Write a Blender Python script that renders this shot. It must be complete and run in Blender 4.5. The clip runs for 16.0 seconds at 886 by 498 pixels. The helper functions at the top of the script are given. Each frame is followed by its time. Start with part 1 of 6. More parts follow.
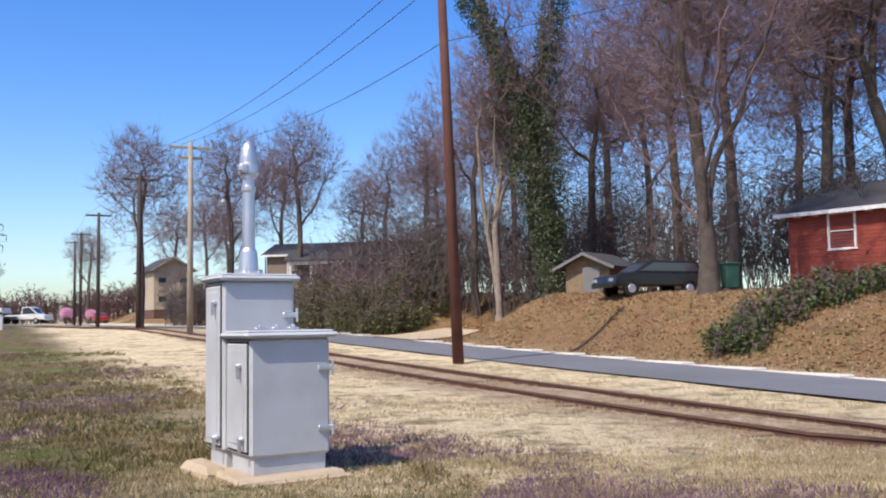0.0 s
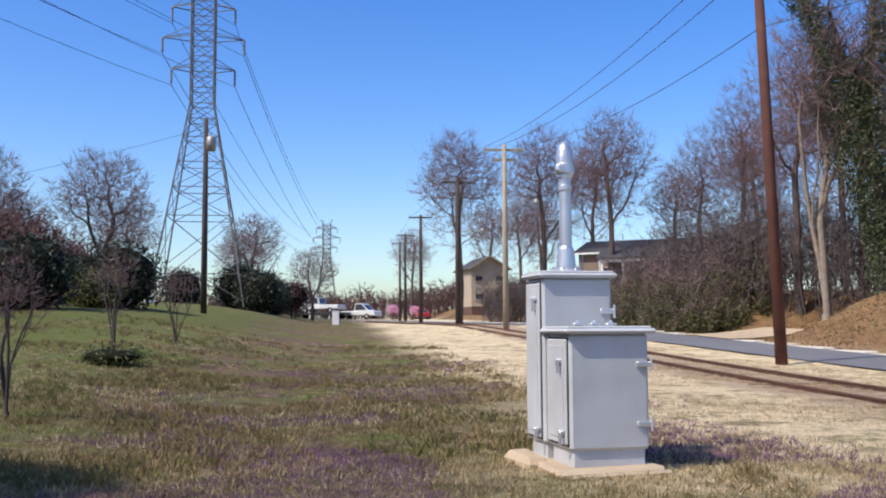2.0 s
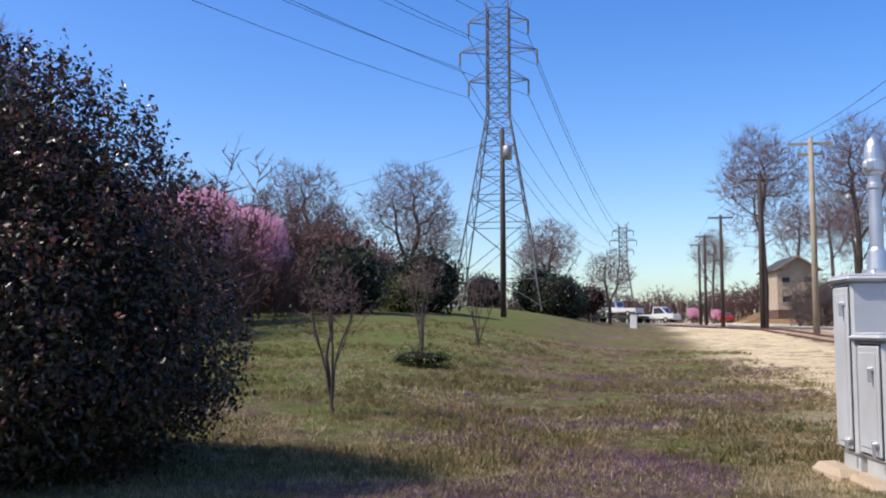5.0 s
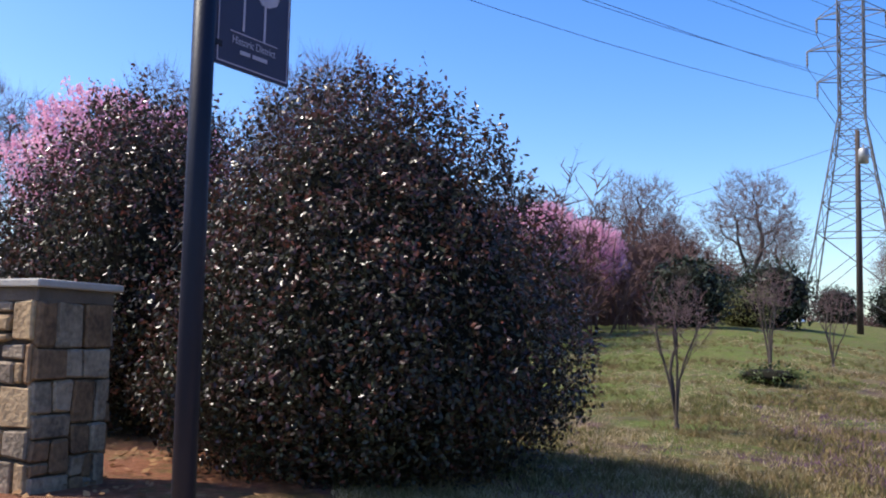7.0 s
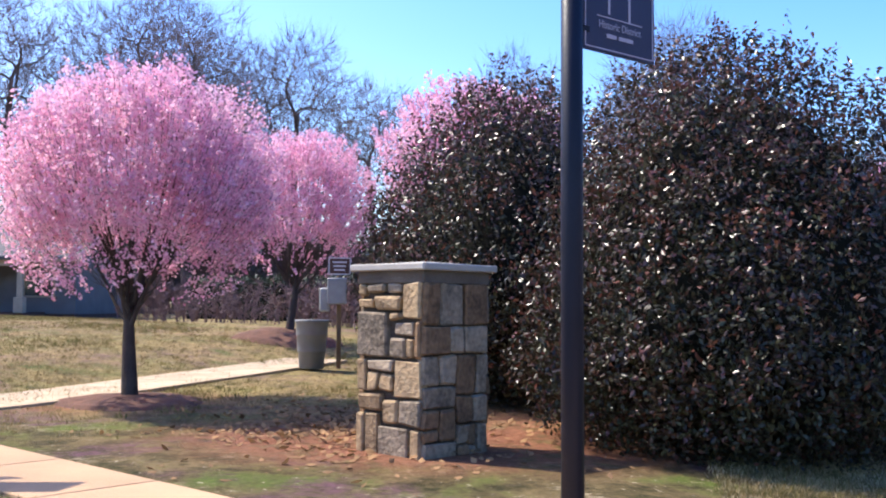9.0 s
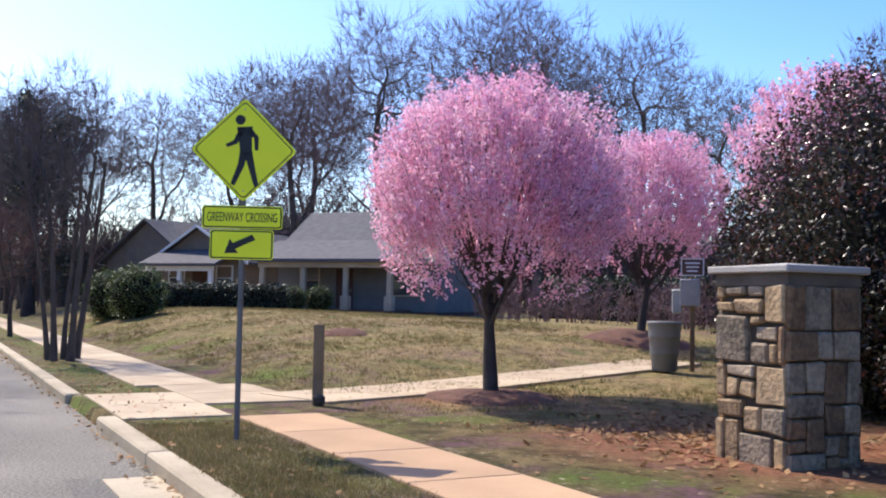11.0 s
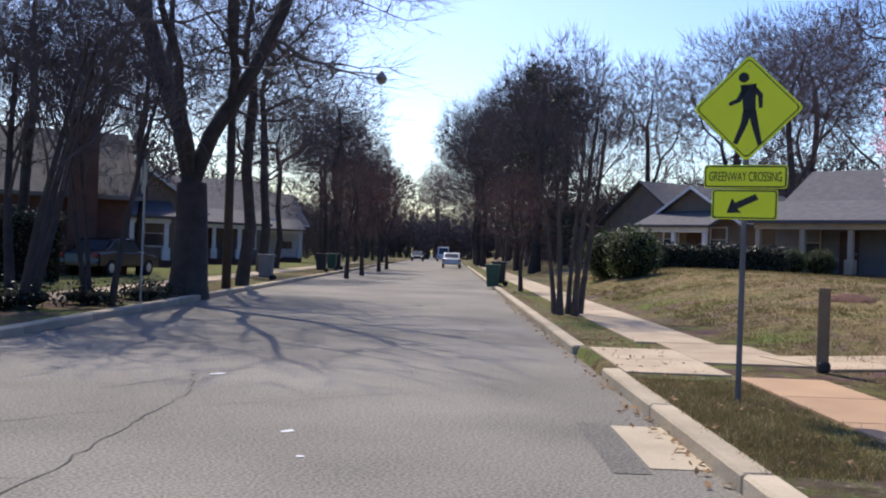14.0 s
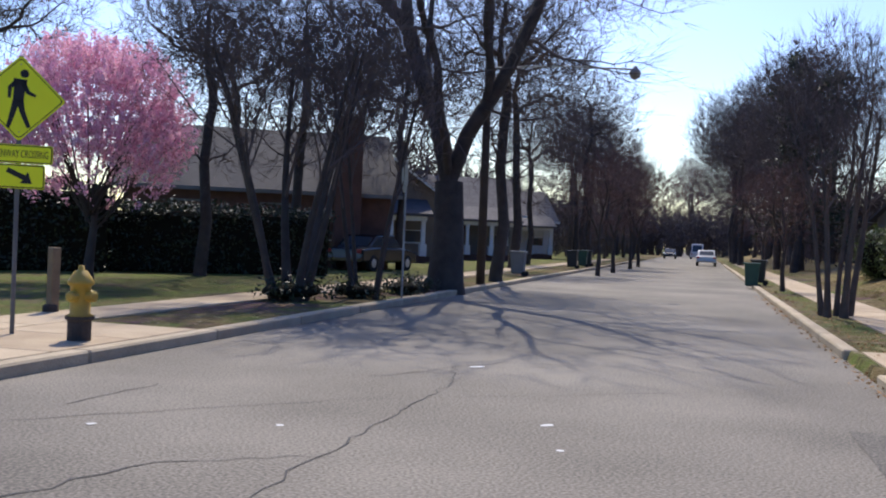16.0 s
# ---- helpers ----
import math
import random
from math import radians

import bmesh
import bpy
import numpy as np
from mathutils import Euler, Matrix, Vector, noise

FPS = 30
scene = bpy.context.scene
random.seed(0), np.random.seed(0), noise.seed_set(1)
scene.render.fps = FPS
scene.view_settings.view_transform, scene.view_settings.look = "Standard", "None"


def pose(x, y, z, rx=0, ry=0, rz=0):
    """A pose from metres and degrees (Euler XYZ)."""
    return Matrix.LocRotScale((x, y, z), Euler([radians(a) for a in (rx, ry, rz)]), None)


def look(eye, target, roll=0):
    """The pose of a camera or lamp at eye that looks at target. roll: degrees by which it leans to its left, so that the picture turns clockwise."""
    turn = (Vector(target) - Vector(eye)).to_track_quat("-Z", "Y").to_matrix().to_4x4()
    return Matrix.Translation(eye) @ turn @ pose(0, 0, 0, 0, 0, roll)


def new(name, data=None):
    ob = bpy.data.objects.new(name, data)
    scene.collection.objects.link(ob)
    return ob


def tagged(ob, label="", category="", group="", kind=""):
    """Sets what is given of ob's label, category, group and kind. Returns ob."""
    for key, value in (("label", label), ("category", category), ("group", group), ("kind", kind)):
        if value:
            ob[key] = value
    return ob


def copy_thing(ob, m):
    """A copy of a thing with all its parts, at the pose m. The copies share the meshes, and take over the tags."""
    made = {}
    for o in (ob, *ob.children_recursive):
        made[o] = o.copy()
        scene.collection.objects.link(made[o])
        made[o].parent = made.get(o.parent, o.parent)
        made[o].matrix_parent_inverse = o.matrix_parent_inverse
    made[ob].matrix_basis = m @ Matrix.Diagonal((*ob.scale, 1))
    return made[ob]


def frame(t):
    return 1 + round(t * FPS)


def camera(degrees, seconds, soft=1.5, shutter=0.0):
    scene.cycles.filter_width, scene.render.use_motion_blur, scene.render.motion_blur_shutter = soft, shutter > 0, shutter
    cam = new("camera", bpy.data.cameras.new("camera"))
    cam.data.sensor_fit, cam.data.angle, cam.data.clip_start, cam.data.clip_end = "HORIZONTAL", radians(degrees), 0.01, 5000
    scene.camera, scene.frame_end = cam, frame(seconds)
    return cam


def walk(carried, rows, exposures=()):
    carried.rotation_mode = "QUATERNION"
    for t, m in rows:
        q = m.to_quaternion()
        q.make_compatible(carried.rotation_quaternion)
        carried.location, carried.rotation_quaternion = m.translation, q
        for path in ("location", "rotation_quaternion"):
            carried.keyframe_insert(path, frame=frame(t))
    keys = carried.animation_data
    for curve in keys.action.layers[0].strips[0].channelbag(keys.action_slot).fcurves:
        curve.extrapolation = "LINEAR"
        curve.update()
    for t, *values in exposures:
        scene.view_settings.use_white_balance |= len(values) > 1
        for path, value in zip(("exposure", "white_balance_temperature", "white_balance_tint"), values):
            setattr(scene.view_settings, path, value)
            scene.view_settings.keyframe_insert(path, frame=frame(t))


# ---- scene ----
cam = camera(48.3, 16.0, soft=2.0)
PATH = [
    (0, (-0.27, 0.064, 1.509), (-0.256, 2.058, 1.664), -0.9),
    (0.5, (-0.283, 0.001, 1.504), (-0.417, 1.991, 1.653), -0.5),
    (1, (-0.308, -0.029, 1.5), (-0.658, 1.933, 1.667), 0.1),
    (1.5, (-0.317, -0.078, 1.498), (-0.8, 1.857, 1.649), -0.0),
    (2, (-0.31, -0.11, 1.492), (-0.911, 1.792, 1.649), -0.3),
    (2.5, (-0.317, -0.104, 1.492), (-0.999, 1.769, 1.647), -0.4),
    (3, (-0.314, -0.125, 1.485), (-1.074, 1.719, 1.634), -0.2),
    (3.2, (-0.309, -0.135, 1.491), (-1.102, 1.696, 1.635), -0.5),
    (5.3, (-0.159, -0.396, 1.513), (-1.363, 1.193, 1.669), 0.2),
    (5.5, (-0.158, -0.406, 1.513), (-1.412, 1.145, 1.659), 0.4),
    (6, (-0.18, -0.386, 1.494), (-1.558, 1.057, 1.645), 0.9),
    (6.5, (-0.226, -0.382, 1.472), (-1.726, 0.93, 1.633), 0.4),
    (7, (-0.272, -0.434, 1.523), (-1.882, 0.737, 1.706), 1.3),
    (7.5, (-0.293, -0.506, 1.551), (-2.012, 0.495, 1.759), 1.7),
    (8, (-0.249, -0.558, 1.555), (-2.04, 0.316, 1.725), 0.8),
    (8.5, (-0.246, -0.573, 1.549), (-2.113, 0.13, 1.691), 0.7),
    (8.7, (-0.248, -0.578, 1.546), (-2.138, 0.062, 1.676), 0.6),
    (10.8, (-0.183, -0.662, 1.565), (-2.178, -0.739, 1.683), 0.9),
    (11, (-0.161, -0.676, 1.563), (-2.153, -0.82, 1.673), 1.0),
    (11.5, (-0.124, -0.71, 1.554), (-2.095, -1.043, 1.627), 1.1),
    (12, (-0.077, -0.718, 1.558), (-2.007, -1.239, 1.622), 1.7),
    (12.5, (-0.051, -0.717, 1.548), (-1.913, -1.445, 1.582), 1.5),
    (13, (-0.05, -0.727, 1.541), (-1.852, -1.593, 1.591), 1.8),
    (13.5, (-0.059, -0.733, 1.546), (-1.78, -1.751, 1.553), 2.1),
    (14, (0.0, -0.724, 1.535), (-1.695, -1.785, 1.541), 2.1),
    (14.5, (0.01, -0.729, 1.531), (-1.624, -1.883, 1.539), 2.2),
    (15, (0.081, -0.711, 1.544), (-1.463, -1.983, 1.552), 2.7),
    (15.5, (0.066, -0.753, 1.544), (-1.41, -2.103, 1.525), 2.6),
    (16, (0.136, -0.722, 1.544), (-1.243, -2.171, 1.524), 2.3),
]
EXPOSURES = [(0, 0.0), (3, -0.1), (5.5, -0.06), (7, 0.25), (8.5, 0.85), (11, 0.42), (12.5, 0.06), (14.5, -0.08), (16, -0.1)]
walk(cam, [(t, look(eye, target, roll)) for t, eye, target, roll in PATH], EXPOSURES)

# ---------------------------------------------------------------- light
SUN_DIR = Vector((-0.66, -0.75, 1.22)).normalized()
world = bpy.data.worlds.new("sky_world")
scene.world = world
world.use_nodes = True
wn = world.node_tree
sky = wn.nodes.new("ShaderNodeTexSky")
sky.sky_type, sky.sun_disc = "NISHITA", False
sky.sun_elevation, sky.sun_rotation = radians(50), radians(221)
sky.air_density, sky.dust_density, sky.ozone_density = 1.0, 1.3, 3.0
wn.nodes["Background"].inputs["Strength"].default_value = 0.2
hsv = wn.nodes.new("ShaderNodeHueSaturation")
hsv.inputs["Saturation"].default_value = 1.38
hsv.inputs["Hue"].default_value, hsv.inputs["Value"].default_value = 0.515, 1.12
wn.links.new(sky.outputs[0], hsv.inputs["Color"])
wn.links.new(hsv.outputs[0], wn.nodes["Background"].inputs["Color"])
sun_data = bpy.data.lights.new("sun", "SUN")
sun_data.energy, sun_data.angle, sun_data.color = 5.0, radians(0.53), (1.0, 0.92, 0.81)
sun = new("sun", sun_data)
sun.matrix_world = look((0, 0, 60), Vector((0, 0, 60)) - SUN_DIR)

# ---------------------------------------------------------------- materials


def mk(name, col, col2=None, scale=8.0, rough=0.8, metal=0.0, bump=0.3, fine=60.0, spec=0.4, rand=0.0, island=0.0, grain=0.45):
    """A surface of two colours mixed by coarse and fine noise, with relief; rand varies it from object to object."""
    m = bpy.data.materials.new(name)
    m.use_nodes = True
    nt = m.node_tree
    b = nt.nodes["Principled BSDF"]
    b.inputs["Roughness"].default_value, b.inputs["Metallic"].default_value = rough, metal
    b.inputs["Specular IOR Level"].default_value = spec
    col2 = col2 or tuple(c * 0.6 for c in col)
    tc = nt.nodes.new("ShaderNodeTexCoord")
    n1, n2 = nt.nodes.new("ShaderNodeTexNoise"), nt.nodes.new("ShaderNodeTexNoise")
    n1.inputs["Scale"].default_value, n2.inputs["Scale"].default_value = scale, fine
    n1.inputs["Detail"].default_value, n2.inputs["Detail"].default_value = 5, 3
    for n in (n1, n2):
        nt.links.new(tc.outputs["Object"], n.inputs["Vector"])
    add = nt.nodes.new("ShaderNodeMath")
    add.operation = "MULTIPLY_ADD"
    add.inputs[1].default_value = grain
    nt.links.new(n2.outputs["Fac"], add.inputs[0])
    sub = nt.nodes.new("ShaderNodeMath")
    sub.operation = "MULTIPLY_ADD"
    sub.inputs[1].default_value, sub.inputs[2].default_value = 1.6, -0.52 - 0.5 * (grain - 0.45)
    nt.links.new(n1.outputs["Fac"], sub.inputs[0])
    nt.links.new(sub.outputs[0], add.inputs[2])
    last = add
    if rand or island:
        src = nt.nodes.new("ShaderNodeObjectInfo").outputs["Random"] if rand else nt.nodes.new("ShaderNodeNewGeometry").outputs["Random Per Island"]
        r = nt.nodes.new("ShaderNodeMath")
        r.operation = "MULTIPLY_ADD"
        r.inputs[1].default_value = rand or island
        off = nt.nodes.new("ShaderNodeMath")
        off.operation = "SUBTRACT"
        off.inputs[1].default_value = 0.5 * (rand or island)
        nt.links.new(src, r.inputs[0])
        nt.links.new(add.outputs[0], off.inputs[0])
        nt.links.new(off.outputs[0], r.inputs[2])
        last = r
    mix = nt.nodes.new("ShaderNodeMix")
    mix.data_type = "RGBA"
    mix.inputs[6].default_value, mix.inputs[7].default_value = (*col2, 1), (*col, 1)
    nt.links.new(last.outputs[0], mix.inputs[0])
    nt.links.new(mix.outputs[2], b.inputs["Base Color"])
    if bump:
        bp = nt.nodes.new("ShaderNodeBump")
        bp.inputs["Strength"].default_value, bp.inputs["Distance"].default_value = bump, 0.02
        nt.links.new(n2.outputs["Fac"], bp.inputs["Height"])
        nt.links.new(bp.outputs[0], b.inputs["Normal"])
    return m


def mk_leaf(name, col, col2, rough=0.5, spec=0.5, through_light=0.25):
    """Leaves or petals: colour varies from leaf to leaf, with some light coming through."""
    m = mk(name, col, col2, 1.5, rough, 0, 0, 20, spec, island=1.0)
    nt = m.node_tree
    b, out = nt.nodes["Principled BSDF"], nt.nodes["Material Output"]
    tr, mx = nt.nodes.new("ShaderNodeBsdfTranslucent"), nt.nodes.new("ShaderNodeMixShader")
    mx.inputs[0].default_value = through_light
    nt.links.new(b.inputs["Base Color"].links[0].from_socket, tr.inputs["Color"])
    nt.links.new(b.outputs[0], mx.inputs[1])
    nt.links.new(tr.outputs[0], mx.inputs[2])
    nt.links.new(mx.outputs[0], out.inputs["Surface"])
    return m


ASPHALT = mk("asphalt", (0.27, 0.24, 0.195), (0.09, 0.08, 0.065), 0.3, 0.85, 0, 0.07, 38, 0.3, grain=2.6)
ASPHALT_PATCH = mk("asphalt_patch", (0.20, 0.18, 0.15), (0.07, 0.063, 0.053), 0.4, 0.85, 0, 0.07, 38, 0.3, grain=2.6)
ASPHALT_NEW = mk("street_asphalt", (0.19, 0.19, 0.20), (0.13, 0.13, 0.135), 0.3, 0.8, 0, 0.4, 50)
ASPHALT_DARK = mk("dark_asphalt_patch", (0.085, 0.083, 0.085), (0.05, 0.05, 0.05), 2, 0.85, 0, 0.5, 55)
CONCRETE = mk("concrete", (0.53, 0.42, 0.28), (0.32, 0.235, 0.15), 1.1, 0.9, 0, 0.4, 40, rand=0.45, grain=0.8)
KERB = mk("kerb_concrete", (0.55, 0.45, 0.31), (0.31, 0.25, 0.17), 1.2, 0.9, 0, 0.5, 30, rand=0.3)
KERB_WHITE = mk("pale_kerb", (0.72, 0.66, 0.56), (0.50, 0.45, 0.37), 0.8, 0.9, 0, 0.4, 30, rand=0.2)
BRICKRED_WALK = mk("stained_concrete", (0.50, 0.32, 0.18), (0.34, 0.21, 0.12), 0.9, 0.9, 0, 0.35, 40, rand=0.3)
PAINT_WHITE = mk("road_paint", (0.75, 0.75, 0.72), (0.5, 0.5, 0.48), 5, 0.7)
CRACK = mk("crack_tar", (0.075, 0.07, 0.068), (0.045, 0.043, 0.042), 5, 0.9)
BARK = mk("bark", (0.13, 0.10, 0.08), (0.055, 0.043, 0.036), 3, 0.95, 0, 0.8, 25)
BARK_DARK = mk("dark_bark", (0.085, 0.068, 0.058), (0.035, 0.028, 0.025), 3, 0.95, 0, 0.8, 25)
BARK_PALE = mk("pale_bark", (0.34, 0.28, 0.22), (0.18, 0.14, 0.11), 3, 0.95, 0, 0.7, 25)
TWIG = mk("twig_bark", (0.235, 0.155, 0.15), (0.13, 0.085, 0.082), 2, 0.95, 0, 0, 20)
TWIG_RED = mk("reddish_twigs", (0.17, 0.095, 0.08), (0.09, 0.052, 0.046), 0.6, 0.95, 0, 0, 20)
TWIG_DARK = mk("dark_twigs", (0.14, 0.11, 0.105), (0.07, 0.055, 0.052), 2, 0.95, 0, 0, 20)
LEAF_GLOSS = mk_leaf("glossy_leaves", (0.046, 0.050, 0.025), (0.026, 0.014, 0.012), 0.3, 0.3, 0.1)
LEAF_TIP = mk_leaf("reddish_leaves", (0.15, 0.05, 0.038), (0.075, 0.05, 0.034), 0.3, 0.55, 0.2)
LEAF_GREEN = mk_leaf("shrub_leaves", (0.10, 0.13, 0.035), (0.04, 0.06, 0.02), 0.5, 0.4, 0.25)
LEAF_DARK = mk_leaf("dark_leaves", (0.035, 0.05, 0.022), (0.015, 0.022, 0.012), 0.5, 0.4, 0.1)
LEAF_IVY = mk_leaf("ivy_leaves", (0.10, 0.12, 0.045), (0.035, 0.05, 0.02), 0.4, 0.5, 0.2)
LEAF_OLIVE = mk_leaf("olive_leaves", (0.16, 0.17, 0.06), (0.08, 0.08, 0.035), 0.6, 0.3, 0.25)
PETAL = mk_leaf("pink_petals", (0.95, 0.68, 0.78), (0.77, 0.36, 0.52), 0.7, 0.2, 0.4)
# near-black filler colour, stands in for the shade deep in foliage
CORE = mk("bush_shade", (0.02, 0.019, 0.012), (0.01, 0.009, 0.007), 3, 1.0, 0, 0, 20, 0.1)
GREY_PAINT = mk("grey_cabinet_paint", (0.54, 0.555, 0.57), (0.39, 0.39, 0.375), 1.6, 0.55, 0.0, 0.12, 70, grain=0.7)
ALU = mk("aluminium", (0.72, 0.73, 0.74), (0.52, 0.53, 0.54), 4, 0.38, 0.75, 0.15, 60)
GALV = mk("galvanised_steel", (0.42, 0.42, 0.41), (0.28, 0.28, 0.27), 4, 0.5, 0.6, 0.2, 60)
STEEL_LATTICE = mk("tower_steel", (0.20, 0.195, 0.19), (0.12, 0.115, 0.11), 1, 0.6, 0.4, 0.1, 20)
RUST = mk("rusty_rail", (0.17, 0.085, 0.055), (0.08, 0.045, 0.035), 4, 0.9, 0.2, 0.6, 40)
POLE_RED = mk("creosoted_pole", (0.15, 0.058, 0.038), (0.065, 0.028, 0.022), 1.5, 0.9, 0, 0.5, 30)
POLE_DARK = mk("dark_pole", (0.085, 0.062, 0.05), (0.045, 0.034, 0.03), 1.5, 0.9, 0, 0.5, 30)
POLE_PALE = mk("pale_pole", (0.42, 0.36, 0.27), (0.28, 0.23, 0.17), 1.5, 0.9, 0, 0.5, 30)
TIMBER = mk("weathered_timber", (0.30, 0.21, 0.12), (0.16, 0.11, 0.07), 4, 0.9, 0, 0.6, 50)
WIRE = mk("wire", (0.03, 0.03, 0.035), (0.02, 0.02, 0.02), 1, 0.6, 0, 0)
SIGN_YELLOW = mk("yellow_green_sheet", (0.92, 0.95, 0.02), (0.82, 0.88, 0.02), 3, 0.45, 0, 0.03, 90)
SIGN_BLACK = mk("black_sheet", (0.012, 0.012, 0.013), (0.02, 0.02, 0.02), 3, 0.5, 0, 0)
SIGN_NAVY = mk("dark_blue_enamel", (0.028, 0.032, 0.075), (0.02, 0.022, 0.05), 3, 0.4, 0, 0.03)
SIGN_PALE = mk("pale_print", (0.42, 0.40, 0.50), (0.33, 0.31, 0.40), 6, 0.6, 0, 0)
POLE_BLUE = mk("dark_blue_post", (0.013, 0.016, 0.032), (0.009, 0.011, 0.02), 3, 0.45, 0, 0.1, spec=0.2)
WHITE = mk("white_paint", (0.80, 0.79, 0.76), (0.66, 0.65, 0.62), 2, 0.6, 0, 0.05)
CREAM = mk("cream_paint", (0.50, 0.40, 0.28), (0.36, 0.29, 0.21), 2, 0.7, 0, 0.1)
GREY_SIDING = mk("grey_siding", (0.21, 0.20, 0.19), (0.14, 0.135, 0.13), 1.5, 0.8, 0, 0.1)
TAN_SIDING = mk("tan_siding", (0.25, 0.19, 0.14), (0.17, 0.13, 0.10), 1.5, 0.8, 0, 0.1)
BRICK = mk("red_brick", (0.36, 0.075, 0.05), (0.20, 0.05, 0.038), 2.5, 0.9, 0, 0.4, 30, rand=0.4)
BRICK_DARK = mk("brown_brick", (0.16, 0.08, 0.06), (0.08, 0.045, 0.035), 2.5, 0.9, 0, 0.4, 30)
ROOF_GREY = mk("grey_shingles", (0.13, 0.12, 0.125), (0.075, 0.07, 0.075), 3, 0.9, 0, 0.5, 20)
ROOF_DARK = mk("dark_shingles", (0.075, 0.072, 0.078), (0.045, 0.043, 0.047), 3, 0.9, 0, 0.5, 20)
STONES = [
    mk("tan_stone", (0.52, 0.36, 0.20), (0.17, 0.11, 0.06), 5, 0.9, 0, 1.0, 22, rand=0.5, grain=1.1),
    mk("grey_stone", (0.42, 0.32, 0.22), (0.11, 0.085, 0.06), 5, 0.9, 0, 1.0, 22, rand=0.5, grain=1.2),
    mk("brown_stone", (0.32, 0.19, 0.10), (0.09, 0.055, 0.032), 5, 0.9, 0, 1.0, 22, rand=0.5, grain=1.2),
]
CAP_BAND = mk("stained_cap_band", (0.17, 0.135, 0.105), (0.085, 0.066, 0.05), 4, 0.9, 0, 0.6, 30)
MORTAR = mk("mortar", (0.10, 0.075, 0.055), (0.045, 0.034, 0.026), 6, 0.95, 0, 0.6, 40)
CAPSTONE = mk("cap_stone", (0.50, 0.46, 0.41), (0.34, 0.31, 0.27), 3, 0.85, 0, 0.4, 40)
RUBBER = mk("rubber", (0.02, 0.02, 0.02), (0.012, 0.012, 0.012), 5, 0.8)
CAR_WHITE = mk("white_car_paint", (0.75, 0.75, 0.74), (0.66, 0.66, 0.65), 1, 0.25, 0, 0, spec=0.6)
CAR_BLACK = mk("black_car_paint", (0.012, 0.012, 0.014), (0.02, 0.02, 0.022), 1, 0.2, 0, 0, spec=0.6)
CAR_SILVER = mk("silver_car_paint", (0.42, 0.43, 0.44), (0.35, 0.36, 0.37), 1, 0.28, 0.6, 0)
CAR_RED = mk("red_car_paint", (0.35, 0.03, 0.025), (0.25, 0.02, 0.02), 1, 0.3, 0, 0)
RED_LENS = mk("red_lens", (0.45, 0.02, 0.02), (0.3, 0.01, 0.01), 3, 0.3, 0, 0)
BIN_GREEN = mk("green_plastic", (0.03, 0.10, 0.07), (0.02, 0.06, 0.045), 3, 0.5, 0, 0.1)
BIN_GREY = mk("grey_plastic", (0.20, 0.21, 0.22), (0.14, 0.145, 0.15), 3, 0.55, 0, 0.1)
BIN_DARK = mk("dark_plastic", (0.04, 0.045, 0.045), (0.025, 0.03, 0.03), 3, 0.5, 0, 0.1)
HYDRANT_YELLOW = mk("yellow_enamel", (0.55, 0.36, 0.05), (0.36, 0.22, 0.04), 5, 0.5, 0, 0.15)
TARP_BLUE = mk("blue_tarp", (0.03, 0.13, 0.36), (0.02, 0.08, 0.22), 3, 0.5, 0, 0.4)
MULCH = mk("bark_mulch", (0.17, 0.08, 0.05), (0.07, 0.035, 0.025), 5, 1.0, 0, 1.0, 30)
STRAW = mk_leaf("dry_grass", (0.66, 0.54, 0.33), (0.34, 0.25, 0.13), 0.9, 0.2, 0.4)
BLADE = mk_leaf("green_grass", (0.22, 0.20, 0.07), (0.11, 0.095, 0.04), 0.8, 0.2, 0.3)
TURF = mk_leaf("lawn_grass", (0.34, 0.25, 0.12), (0.15, 0.115, 0.05), 0.9, 0.2, 0.3)
PURPLE = mk_leaf("purple_weeds", (0.27, 0.14, 0.23), (0.14, 0.085, 0.10), 0.8, 0.2, 0.3)
LITTER = mk_leaf("dead_leaves", (0.40, 0.23, 0.11), (0.17, 0.10, 0.05), 0.9, 0.2, 0.15)

GLASS = bpy.data.materials.new("window_glass")
GLASS.use_nodes = True
_b = GLASS.node_tree.nodes["Principled BSDF"]
_b.inputs["Base Color"].default_value = (0.05, 0.06, 0.07, 1)
_b.inputs["Roughness"].default_value = 0.08
_b.inputs["Specular IOR Level"].default_value = 0.8


